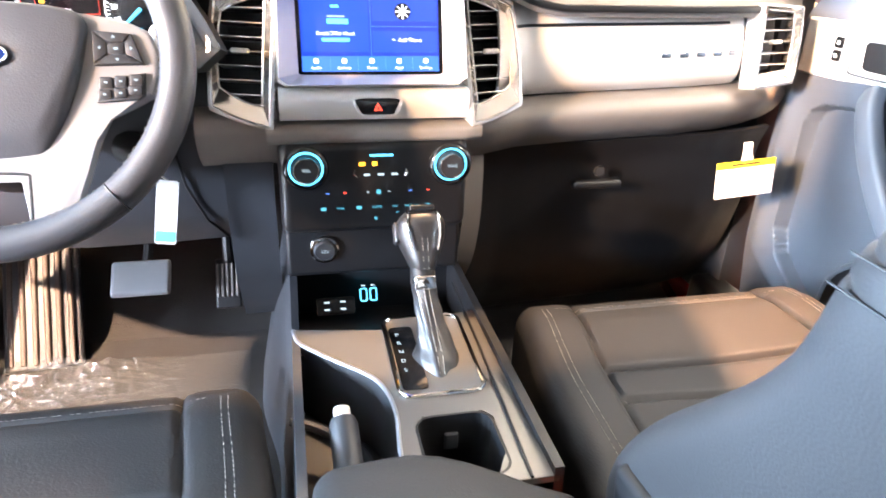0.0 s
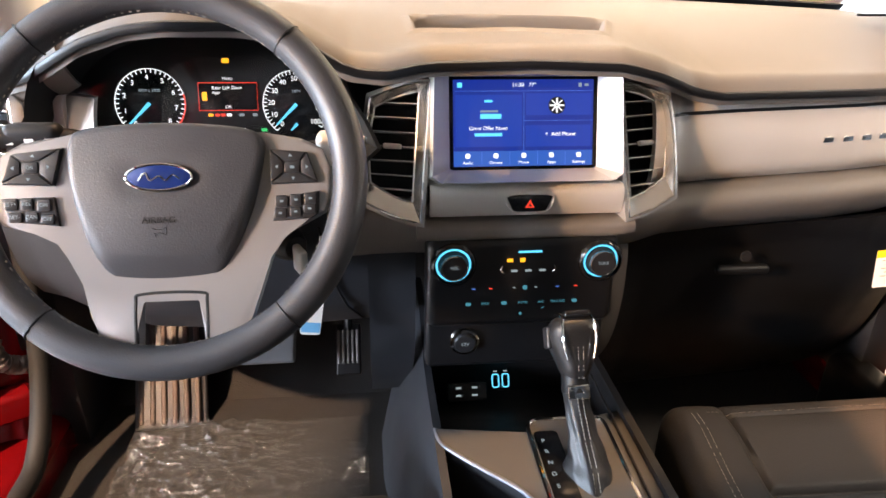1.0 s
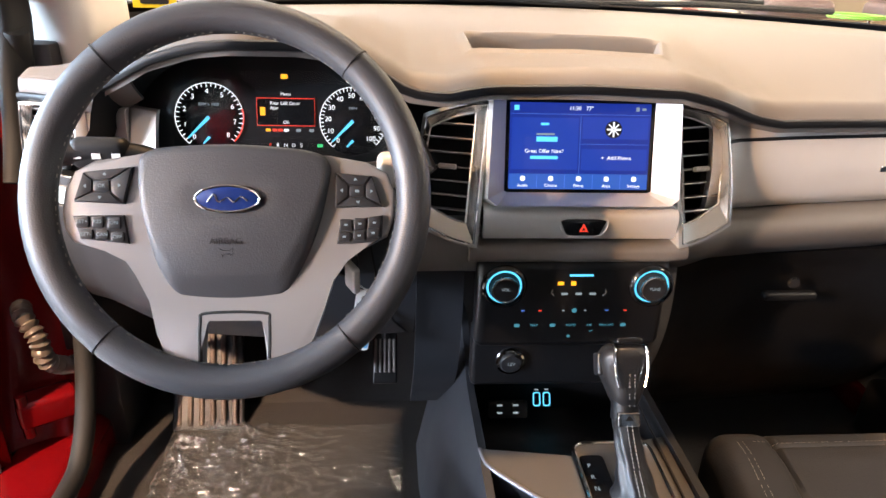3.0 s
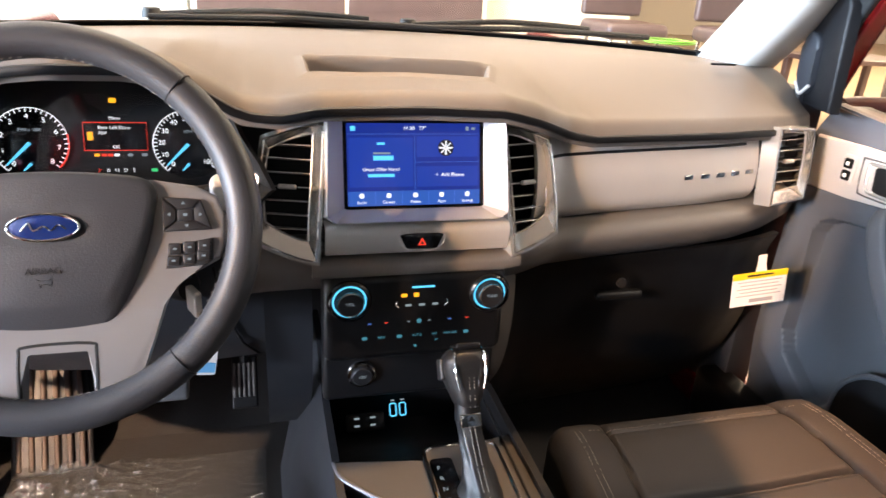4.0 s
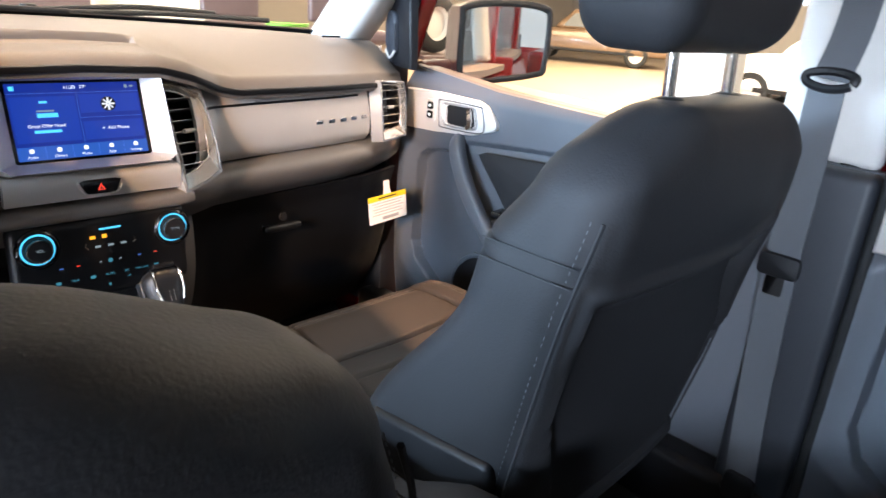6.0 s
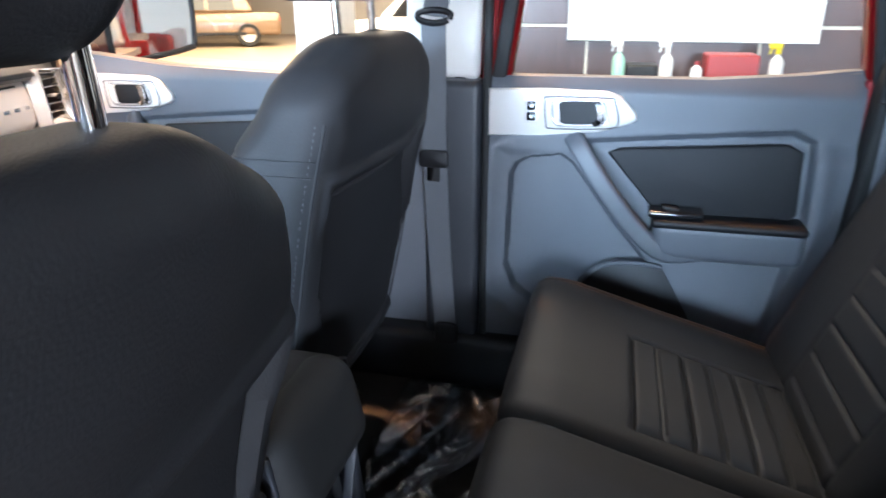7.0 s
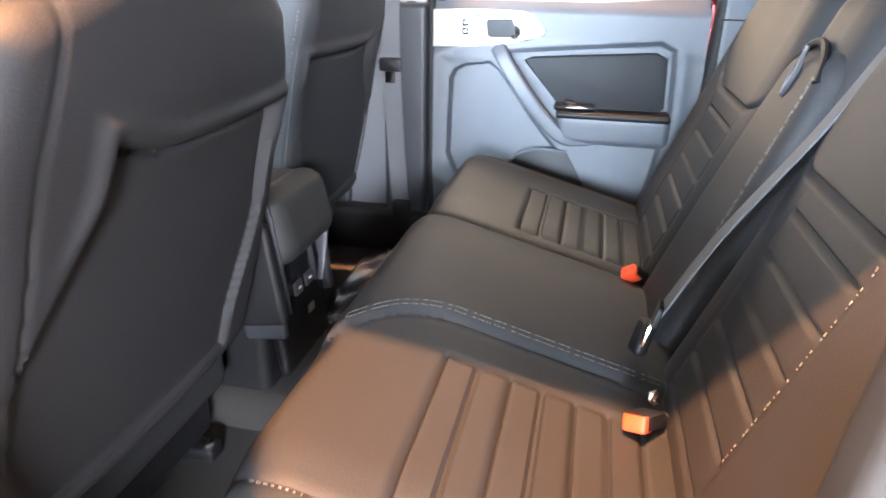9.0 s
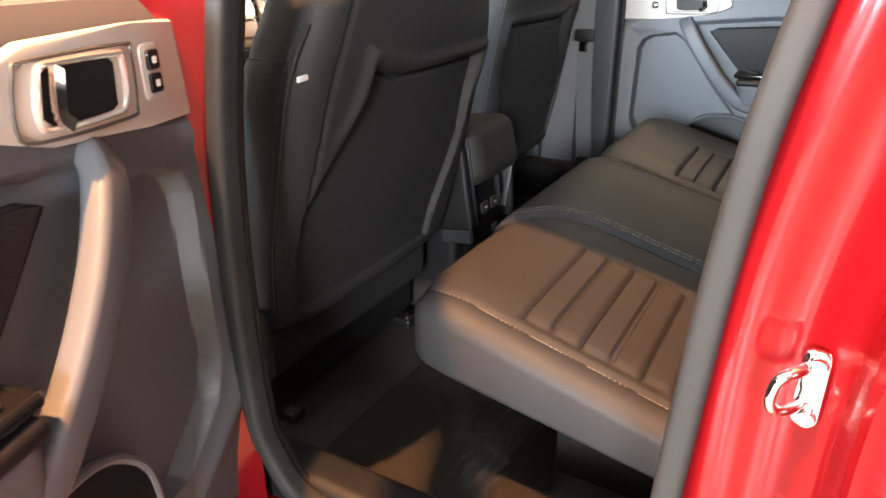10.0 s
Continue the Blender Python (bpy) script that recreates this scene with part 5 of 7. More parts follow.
KNOB = Matrix.Translation((0.042, -0.139, 0.898)) @ Matrix.Rotation(radians(-34), 4, "X")
kn = part("knob", rbox((0.054, 0.050, 0.080), 0.021, KNOB.translation, (4, 4, 6), (-34, 0, 0), deform=knob_shape, round_seg=5), BOOTL, shift, "leather knob")
part("knob_cap", rbox((0.032, 0.044, 0.009), 0.004, KNOB @ Vector((0, -0.008, 0.0395)), (2, 2, 1), (-34, 0, 0)), GLOSSB, kn, "gloss dark cap")
for sx in (-1, 1):
    part("knob_trim", tube(smooth_line([KNOB @ Vector((sx * k, y, z)) for k, y, z in ((0.0150, -0.0265, -0.012), (0.0185, -0.0288, 0.004), (0.0190, -0.0292, 0.020), (0.0178, -0.0255, 0.034), (0.0165, 0.006, 0.0425))]), 0.0015, 6), CHROME, kn, "chrome trim line")
    part("stitching", stitches(smooth_line([KNOB @ Vector((sx * 0.003, y, z)) for y, z in ((-0.0225, -0.034), (-0.0265, -0.016), (-0.0290, 0.002))]), 0.0032, 0.0012, 0.0004), THREAD, kn, "pale stitching")
part("knob_button", rbox((0.006, 0.020, 0.026), 0.003, KNOB @ Vector((-0.030, 0.0, 0.014)), (1, 1, 1), (-34, 0, 0)), BTN, kn, "black thumb button")
# hand brake and armrest
hb = thing("hand_brake", (-0.07, -0.34, 0.67), "grey hand brake lever in the console pocket", "hand brake")
part("lever", tube(smooth_line([(-0.066, -0.44, 0.715), (-0.068, -0.36, 0.745), (-0.070, -0.30, 0.775)]), [0.017] * 7 + [0.0155] * 5 + [0.013], 14), PLASTIC, hb, "grey plastic grip")
part("release_button", lathe([(0, 0.010), (0.007, 0.008), (0.009, 0.0), (0.009, -0.01)], frame_at((-0.0703, -0.298, 0.776), (1, 0, 0), (0, -0.45, 0.9)), 14), SILVER, hb, "grey release button")
ab = thing("armrest_box", (0.005, -0.55, 0.49), "padded charcoal armrest box between the front seats", "armrest")


def armtop(co):
    x, y, z = co
    z += 0.010 * (1 - (x / 0.12) ** 2) if z > 0 else 0
    y -= 0.075 * sstep(-0.03, 0.10, x) * sstep(0.04, 0.19, y)
    z -= 0.015 * sstep(0.12, 0.20, y)
    z += 0.062 * sstep(0.02, -0.13, y)
    return Vector((x, y, z))


part("lid", rbox((0.225, 0.375, 0.06), 0.024, (0.006, -0.589, 0.796), (8, 10, 2), deform=armtop), LEATHER, ab, "padded leather lid")
part("lid_end", rbox((0.205, 0.075, 0.125), 0.036, (0.006, -0.775, 0.840), (4, 3, 4), (-14, 0, 0), round_seg=5), RUBBER, ab, "dark rounded end of the lid")
part("box", rbox((0.205, 0.31, 0.29), 0.02, (0.006, -0.605, 0.632), (2, 2, 2)), BLACK, ab, "black storage box")
part("rear_trim", rbox((0.19, 0.024, 0.26), 0.011, (0.006, -0.772, 0.705), (2, 1, 2), (-6, 0, 0)), GLOSSB, ab, "gloss black rear console trim")
part("rear_socket", rbox((0.030, 0.008, 0.020), 0.004, (0.030, -0.786, 0.655), (1, 1, 1), (-6, 0, 0)), GREYT, ab, "small grey socket cover")
for sx in (-1, 1):
    part("rear_trim_edge", tube(smooth_line([(0.006 + sx * 0.100, -0.780, 0.885), (0.006 + sx * 0.098, -0.792, 0.80), (0.006 + sx * 0.070, -0.790, 0.69)]), 1, section=rounded(0.007, 0.014, 0.003, 2), up=(0, -1, 0)), PLASTIC, ab, "charcoal trim line")
    part("console_cheek", rbox((0.018, 0.075, 0.20), 0.008, (0.006 + sx * 0.101, -0.755, 0.755), (1, 2, 3), (-6, 0, 0)), PLASTIC, ab, "charcoal curved side cheek")
for dx in (-0.022, 0.022):
    part("rear_outlet", rbox((0.030, 0.006, 0.024), 0.004, (0.006 + dx, -0.788, 0.715), (1, 1, 1), (-6, 0, 0)), BTN, ab, "small black outlet")
    part("outlet_mark", rbox((0.010, 0.002, 0.004), 0.0008, (0.006 + dx, -0.792, 0.716), (1, 1, 1), (-6, 0, 0)), SILVER, ab, "pale outlet mark")

# ---- driver's footwell ----
PEDALG = mat("pedal_rubber", (0.10, 0.104, 0.112), 0.55, bump=0.2, fine=500, var=0.1)
FOOTR = mat("footrest_rubber", (0.058, 0.042, 0.036), 0.6, bump=0.2, var=0.15)
pb = thing("brake_pedal", (-0.375, 0.30, 0.60), "pale grey rubber brake pedal pad", "pedal", "pedals")
part("pad", rbox((0.098, 0.014, 0.066), 0.007, (-0.376, 0.25, 0.676), (4, 1, 2), (-50, 0, 0)), PEDALG, pb, "pale grey pad")
part("arm", tube(smooth_line([(-0.370, 0.27, 0.68), (-0.365, 0.32, 0.74), (-0.365, 0.36, 0.86)]), 0.009, 8), BLACK, pb, "black steel arm")
pa = thing("accelerator_pedal", (-0.237, 0.32, 0.56), "ribbed grey accelerator pedal", "pedal", "pedals")
for k in range(5):
    part("pad_rib", rbox((0.0055, 0.012, 0.062), 0.002, (-0.254 + 0.0085 * k, 0.291, 0.640), (1, 1, 1), (-38, 0, 0)), GREYT, pa, "grey metal pad rib")
part("pad", rbox((0.046, 0.010, 0.095), 0.004, (-0.237, 0.299, 0.629), (1, 1, 1), (-38, 0, 0)), BLACK, pa, "black pad")
part("arm", tube([(-0.237, 0.32, 0.66), (-0.237, 0.37, 0.80)], 0.008, 8), BLACK, pa, "black arm")
fr_ = thing("footrest", (-0.58, 0.34, 0.49), "ribbed brown-grey footrest beside the pedals", "footrest")
part("base", rbox((0.13, 0.02, 0.26), 0.006, (-0.580, 0.36, 0.585), (2, 1, 2), (-42, 0, 6)), PLASTIC, fr_)
for k in range(6):
    part("rib", rbox((0.010, 0.010, 0.245), 0.004, (-0.632 + 0.0205 * k, 0.350 - 0.0, 0.592), (1, 1, 1), (-42, 0, 6)), FOOTR, fr_, "raised rib")


# ---- doors ----
def inside(poly, x, y):
    """Signed distance to a polygon, positive inside."""
    best, odd = 1e9, False
    n = len(poly)
    for i in range(n):
        (x0, y0), (x1, y1) = poly[i], poly[(i + 1) % n]
        dx, dy = x1 - x0, y1 - y0
        t = max(0, min(1, ((x - x0) * dx + (y - y0) * dy) / (dx * dx + dy * dy)))
        best = min(best, math.hypot(x - x0 - t * dx, y - y0 - t * dy))
        if (y0 > y) != (y1 > y) and x < x0 + (y - y0) / (y1 - y0) * dx:
            odd = not odd
    return best if odd else -best


FIELD = [(-0.872, 1.02), (-0.90, 1.036), (-1.02, 1.045), (-1.40, 1.078), (-1.435, 1.06), (-1.44, 0.92), (-1.40, 0.66), (-1.38, 0.60), (-1.02, 0.60), (-0.95, 0.665), (-0.872, 0.725), (-0.862, 0.80)]
RECESS = [(-0.891, 0.972), (-0.902, 0.995), (-0.925, 1.008), (-0.99, 1.017), (-1.015, 1.0), (-1.10, 0.885), (-1.175, 0.80), (-1.115, 0.795), (-1.06, 0.75), (-1.04, 0.705), (-1.0, 0.672), (-0.975, 0.672), (-0.905, 0.728), (-0.886, 0.776)]
PAD = [(-1.08, 1.026), (-1.10, 1.032), (-1.39, 1.052), (-1.414, 1.04), (-1.42, 0.925), (-1.41, 0.914), (-1.18, 0.914)]


def door_panel(name, loc, label, dy, y_front, y_rear, xs, M, sill, glass_rows, bottom=0.56):
    """A side door seen from the cabin, drawn as a closed right-hand door and set in place by M."""
    d = thing(name, loc, label, "car door", "doors")

    def put(n, bm, material, parent=d, lab="", sharp=40):
        bm.transform(M)
        return part(n, bm, material, parent, lab, sharp)

    def P(x, y, z):
        return Vector((xs + x, y + dy, z))

    def plane(y, z, x=0.0):
        return frame_at(P(x, y, z), (0, -1, 0), (0, 0, 1))

    # the moulded inner panel
    def f(y, z):
        x = 0.0
        x -= 0.010 * sstep(1.06, 1.02, z)
        a = inside(FIELD, y, z)
        rear = sstep(-0.97, -1.08, y)
        x += 0.016 * sstep(-0.004, 0.010, a) * rear + 0.007 * sstep(-0.02, 0.03, a) * (1 - rear)
        x -= 0.004 * math.exp(-((a + 0.018) / 0.016) ** 2) * sstep(1.08, 1.04, z)
        r = inside(RECESS, y, z)
        x += 0.024 * sstep(-0.002, 0.006, r)
        p = inside(PAD, y, z)
        x += 0.010 * sstep(0.0, 0.008, p) - 0.008 * sstep(0.008, 0.03, p)
        x += 0.03 * sstep(1.13, 1.19, z)
        x += 0.02 * sstep(0.75, 0.55, z)
        return P(x, y, z)

    top = lambda y: lerp(sill, y)
    ys = np.linspace(y_front - dy, y_rear - dy, 220)

    def g(y, v):
        return f(y, bottom + (top(y) - bottom) * v)

    put("inner_panel", thicken(grid(g, ys, np.linspace(0, 1, 180)), 0.02, (1, 0, 0)), DOORPL)
    # window ledge
    put("window_ledge", thicken(grid(lambda y, v: P(0.026 + 0.075 * v, y, top(y) + 0.006 * math.sin(math.pi * min(1, v * 2.2)) - 0.004), ys[::4], np.linspace(0, 1, 8)), 0.02, (0, 0, -1)), DASH, lab="grey-brown soft window ledge")
    # silver plate with lock buttons and handle
    plate = [(0.0, 0.045), (0.0, -0.045), (0.10, -0.040), (0.21, -0.030), (0.268, -0.012), (0.278, -0.004), (0.276, 0.008), (0.246, 0.038), (0.22, 0.046), (0.10, 0.048)]
    m = plane(-0.847, 1.093, -0.004)
    pl = put("handle_plate", prism(plate, m @ Matrix.Translation((0, 0, -0.004)), 0.010, 0.004, 3), SILVER, lab="satin silver handle plate")
    put("switch_frame", prism(rounded(0.030, 0.048, 0.006, 3, 0.083, 0.006), m @ Matrix.Translation((0, 0, 0.004)), 0.004, 0.0015), SILVER, pl)
    for k in (-1, 1):
        put("lock_button", prism(rounded(0.017, 0.017, 0.003, 3, 0.083, 0.006 + k * 0.010), m @ Matrix.Translation((0, 0, 0.007)), 0.004, 0.0015), GLOSSB, pl, "black lock button")
        put("lock_symbol", prism(rounded(0.006, 0.006, 0.001, 2, 0.083, 0.006 + k * 0.010), m @ Matrix.Translation((0, 0, 0.0111)), 0.0003), WHITE, pl, "white padlock mark")
    cup = [(0.112, -0.018), (0.125, -0.026), (0.225, -0.022), (0.245, -0.010), (0.236, 0.028), (0.222, 0.034), (0.118, 0.033), (0.108, 0.026)]
    put("handle_cup", prism(cup, m @ Matrix.Translation((0, 0, 0.0045)), 0.0025, 0.001), SILVER, pl, "silver handle cup")
    put("cup_rim", tube([m @ Vector((x, y, 0.0065)) for x, y in smooth2(cup)], 0.0016, 8, True), GREYT, pl, "dark line round the cup")
    put("cup_edge", tube([m @ Vector((0.181 + (x - 0.181) * 1.06, 0.006 + (y - 0.006) * 1.02, 0.0075)) for x, y in smooth2([(0.130, -0.013), (0.150, -0.018), (0.205, -0.016), (0.222, -0.008), (0.215, 0.025), (0.200, 0.029), (0.135, 0.027), (0.126, 0.022)])], 0.0030, 8, True), BRIGHT, pl, "bright edge of the handle opening")
    # the opening's inner shade is a flat black sheet on the cup
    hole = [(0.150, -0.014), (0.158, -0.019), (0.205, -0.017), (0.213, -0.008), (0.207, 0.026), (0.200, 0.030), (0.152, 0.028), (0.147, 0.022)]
    put("cup_recess_shade", prism([(0.178 + (x - 0.181) * 1.30, 0.006 + (y - 0.006) * 0.92) for x, y in hole], m @ Matrix.Translation((0, 0, 0.0068)), 0.0008), BLACK, pl, "flat black sheet for the shade in the handle recess")
    lever = [m @ Vector(v) for v in ((0.200, -0.015, 0.013), (0.211, -0.006, 0.015), (0.210, 0.012, 0.016), (0.203, 0.027, 0.013))]
    put("handle_lever", tube(smooth_line(lever), 1, section=[(-0.005, -0.003), (0.005, -0.003), (0.004, 0.003), (-0.004, 0.003)], up=(1, 0, 0)), CHROME, pl, "chrome pull lever")
    # grab bar
    bar = smooth_line([P(0.004, -1.012, 1.050), P(-0.020, -1.030, 1.028), P(-0.034, -1.075, 0.965), P(-0.036, -1.135, 0.892), P(-0.034, -1.195, 0.845), P(-0.024, -1.27, 0.850)], 8)
    put("grab_bar", tube(bar, 1, section=rounded(0.036, 0.026, 0.008, 4), up=(-1, 0, 0)), DOORPL, lab="smooth grey grab bar")
    put("leather_inset", prism([(-(y + 1.25), z - 0.98) for y, z in PAD][::-1], plane(-1.25, 0.98, 0.0), 0.005, 0.003), LEATHER, lab="black leather inset")
    put("inset_gap", tube([P(-0.001, y, z) for y, z in PAD], 0.0035, 6, True), BLACK, lab="dark gap round the inset")
    # armrest with switch
    put("armrest", rbox((0.070, 0.27, 0.078), 0.020, P(-0.014, -1.305, 0.872), (3, 6, 3), (0, -4, 0)), DOORPL, lab="padded armrest")
    put("armrest_top", rbox((0.072, 0.272, 0.018), 0.008, P(-0.016, -1.303, 0.906), (2, 6, 2), (0, -4, 0)), BLACK, lab="black armrest top")
    put("switch_pod", rbox((0.04, 0.10, 0.014), 0.006, P(-0.026, -1.21, 0.922), (1, 2, 1), (0, -4, 0)), GLOSSB, lab="gloss black window switch pod")
    put("window_switch", rbox((0.014, 0.030, 0.008), 0.003, P(-0.03, -1.20, 0.931), (1, 1, 1), (8, 0, 0)), BLACK, lab="black window switch")
    # map pocket: not hollow, its shade is a flat black sheet
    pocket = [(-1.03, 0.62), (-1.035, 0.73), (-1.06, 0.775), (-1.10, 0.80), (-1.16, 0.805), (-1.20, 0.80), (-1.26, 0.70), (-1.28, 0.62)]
    put("map_pocket_shade", prism([(-(y + 1.1), z - 0.7) for y, z in pocket][::-1], plane(-1.1, 0.7, -0.002), 0.004, 0.001), BLACK, lab="flat black sheet for the shade in the map pocket")
    put("pocket_lip", tube(smooth_line([P(-0.004, y, z) for y, z in pocket[:6]]), 0.005, 8), DOORPL)
    # outer skin and window frame
    put("outer_skin", thicken(grid(lambda y, v: P(0.10 + 0.05 * math.sin(math.pi * v), y, 0.50 + (top(y) - 0.535) * v), ys[::6], np.linspace(0, 1, 10)), 0.015, (1, 0, 0)), RED, lab="glossy red outer skin")
    put("edge_front", rbox((0.12, 0.02, 0.66), 0.006, P(0.085, y_front - dy + 0.006, 0.82), (1, 1, 1)), RED, lab="red painted door edge")
    put("edge_rear", rbox((0.12, 0.02, 0.66), 0.006, P(0.07, y_rear - dy - 0.006, 0.84), (1, 1, 1)), RED, lab="red painted door edge")
    rail = smooth_line([P(x, y, z) for x, y, z in glass_rows], 6)
    put("window_frame", tube(rail, 1, section=rounded(0.045, 0.05, 0.012, 3), up=(1, 0, 0)), RED, lab="red window frame")
    put("window_seal", tube([p + Vector((-0.028, 0, -0.006)) for p in rail], 1, section=rounded(0.028, 0.016, 0.006, 3), up=(1, 0, 0)), RUBBER, lab="black rubber window seal")
    pane = put("window_pane", prism([(-(p.y - rail[0].y), p.z - rail[0].z) for p in rail][::-1], frame_at(rail[0] + Vector((0.01, 0, 0)), (0, -1, 0), (0.0, 0, 1)), 0.004), CLEAR, lab="clear side window")
    pane.visible_shadow = False
    return d


ONE = Matrix.Identity(4)
REAR_SILL = [(-1.52, 1.186), (-1.40, 1.172), (-1.25, 1.162), (-0.84, 1.160)]
REAR_GLASS = [(0.05, -0.86, 1.15), (0.02, -0.90, 1.40), (-0.03, -0.95, 1.60), (-0.05, -1.15, 1.625), (-0.04, -1.36, 1.58), (0.0, -1.46, 1.42), (0.04, -1.52, 1.17)]
FRONT_SILL = [(-1.84, 1.150), (-1.40, 1.150), (-1.10, 1.160), (-0.80, 1.190)]
FRONT_GLASS = [(0.05, -1.77, 1.15), (0.02, -1.75, 1.40), (-0.03, -1.72, 1.60), (-0.05, -1.40, 1.63), (-0.04, -1.10, 1.58), (0.0, -0.90, 1.38), (0.04, -0.78, 1.19)]
FDY = 0.99
door_panel("rear_door", (0.74, -1.2, 0.5), "closed charcoal rear door with silver handle plate and window", 0.0, -0.85, -1.50, 0.732, ONE, REAR_SILL, REAR_GLASS)
door_panel("front_door", (0.76, -0.3, 0.5), "closed charcoal front passenger door with silver handle plate", FDY, 0.16, -0.83, 0.757, ONE, FRONT_SILL, FRONT_GLASS)


def swung(hx, hy, degrees, at, rise=0.0):
    """A left-hand door: mirrored, and swung out about its hinge, which sits at the given place."""
    return Matrix.Translation((*at, rise)) @ Matrix.Rotation(radians(-degrees), 4, "Z") @ Matrix.Translation((hx, -hy, 0)) @ Matrix.Diagonal((-1, 1, 1, 1))


door_panel("rear_door", (-1.1, -1.0, 0.5), "open rear door of the red pickup, its dark inner panel lit warmly", 0.0, -0.85, -1.50, 0.732, swung(0.84, -0.835, 71, (-0.805, -0.735), 0.03), REAR_SILL, REAR_GLASS)
door_panel("front_door", (-1.2, 0.1, 0.5), "open front driver door of the red pickup", FDY, 0.16, -0.83, 0.757, swung(0.86, 0.19, 62, (-0.86, 0.19)), FRONT_SILL, FRONT_GLASS)

# ---- cab shell ----
cab = thing("truck_cab", (0, -0.6, 0.42), "red pickup cab with cream headliner and dark carpet", "truck")
part("cab_floor", slab(-0.80, 0.80, -1.75, 0.36, 0.44, 0.49), CARPET, cab, "dark carpeted cab floor")
part("toe_board", thicken(grid(lambda x, v: Vector((x, 0.35 + 0.30 * v, 0.49 + 0.36 * v * v + 0.05 * v)), np.linspace(-0.78, 0.78, 12), np.linspace(0, 1, 10)), 0.03, (0, 0, -1)), CARPET, cab, "dark carpeted toe board")
part("firewall", slab(-0.80, 0.80, 0.66, 0.70, 0.45, 1.22), BLACK, cab, "black firewall")
part("floor_tunnel", rbox((0.26, 1.6, 0.10), 0.04, (0.0, -0.95, 0.50), (2, 2, 2)), CARPET, cab, "carpeted centre tunnel")


def roof(x, v):
    y = 0.02 - 1.80 * v
    return Vector((x, y, 1.655 + 0.025 * math.cos(x * 2.0) - 0.05 * (v - 0.4) ** 2 - 0.05 * sstep(0.5, 0.70, abs(x))))


part("headliner", thicken(grid(roof, np.linspace(-0.68, 0.68, 24), np.linspace(0, 1, 16)), 0.012, (0, 0, 1)), CREAM, cab, "cream cloth headliner")
part("roof_skin", thicken(grid(lambda x, v: roof(x, v) + Vector((0, 0, 0.045)), np.linspace(-0.72, 0.72, 24), np.linspace(0, 1, 16)), 0.01, (0, 0, 1)), RED, cab, "glossy red roof")
part("rear_wall", slab(-0.78, 0.78, -1.86, -1.82, 0.45, 1.24), PLASTIC, cab, "charcoal rear cab wall")
part("rear_header", slab(-0.72, 0.72, -1.83, -1.79, 1.55, 1.66), CREAM, cab, "cream rear header")
for sx in (-1, 1):
    part("rear_pillar", slab(min(sx * 0.50, sx * 0.75), max(sx * 0.50, sx * 0.75), -1.85, -1.80, 1.24, 1.60), CREAM, cab, "cream rear corner trim")
rw = part("rear_window", slab(-0.50, 0.50, -1.835, -1.830, 1.24, 1.55), CLEAR, cab, "clear rear window")
rw.visible_shadow = False
for sx in (-1, 1):
    # A pillar with cream trim
    ap = smooth_line([(sx * 0.735, 0.42, 1.20), (sx * 0.715, 0.25, 1.34), (sx * 0.69, 0.10, 1.48), (sx * 0.66, -0.05, 1.60), (sx * 0.64, -0.12, 1.65)], 6)
    part("a_pillar", tube(ap, 1, section=rounded(0.11, 0.12, 0.035, 5), up=(sx, 0.3, 0)), CREAM, cab, "cream moulded pillar trim")
    part("a_pillar_skin", tube([p + Vector((sx * 0.055, 0.035, 0.01)) for p in ap], 1, section=rounded(0.05, 0.08, 0.02, 4), up=(sx, 0.3, 0)), RED if sx < 0 else RUBBER, cab, "outer pillar strip")
    if sx < 0:
        part("a_pillar_foot", tube(smooth_line([(-0.716, 0.31, 1.33), (-0.700, 0.330, 1.25), (-0.705, 0.340, 1.15)]), 1, section=rounded(0.13, 0.12, 0.035, 5), up=(sx, 0.3, 0)), CREAM, cab, "cream foot of the pillar trim")
    # roof rail
    part("roof_rail", tube([(sx * 0.70, -0.08, 1.645), (sx * 0.70, -0.9, 1.655), (sx * 0.69, -1.80, 1.61)], 1, section=rounded(0.07, 0.06, 0.02, 3), up=(0, 0, 1)), RED, cab, "red roof side rail")
    # sill
    part("sill", rbox((0.14, 2.2, 0.12), 0.03, (sx * 0.80, -0.70, 0.50), (2, 4, 2)), RED, cab, "red painted door sill")
    part("sill_scuff_plate", rbox((0.10, 0.42, 0.014), 0.005, (sx * 0.765, -1.10, 0.568), (1, 1, 1)), BLACK, cab, "black ribbed scuff plate")
    for k in range(4):
        part("scuff_rib", rbox((0.008, 0.40, 0.006), 0.002, (sx * (0.735 + 0.02 * k), -1.10, 0.577), (1, 1, 1)), PLASTIC, cab)
for sx in (-1, 1):
    part("inner_sill_trim", rbox((0.07, 1.4 if sx < 0 else 2.0, 0.13), 0.02, (sx * 0.735, -1.05 if sx < 0 else -0.75, 0.545), (2, 3, 2)), BLACK, cab, "black inner sill trim")
# right B pillar: cream above, charcoal below
part("b_pillar_upper", rbox((0.05, 0.150, 0.52), 0.015, (0.755, -0.757, 1.41), (2, 2, 3), (3, -8, 0), deform=lambda c: Vector((c.x, c.y * (1 + 0.5 * max(0, c.z)), c.z))), CREAM, cab, "cream upper pillar trim")
part("b_pillar_lower", rbox((0.05, 0.115, 0.66), 0.015, (0.742, -0.775, 0.82), (2, 2, 3)), PLASTIC, cab, "charcoal lower pillar trim")
part("b_pillar_seal", rbox((0.02, 0.016, 1.10), 0.006, (0.735, -0.842, 1.08), (1, 1, 1)), RUBBER, cab, "black door seal")
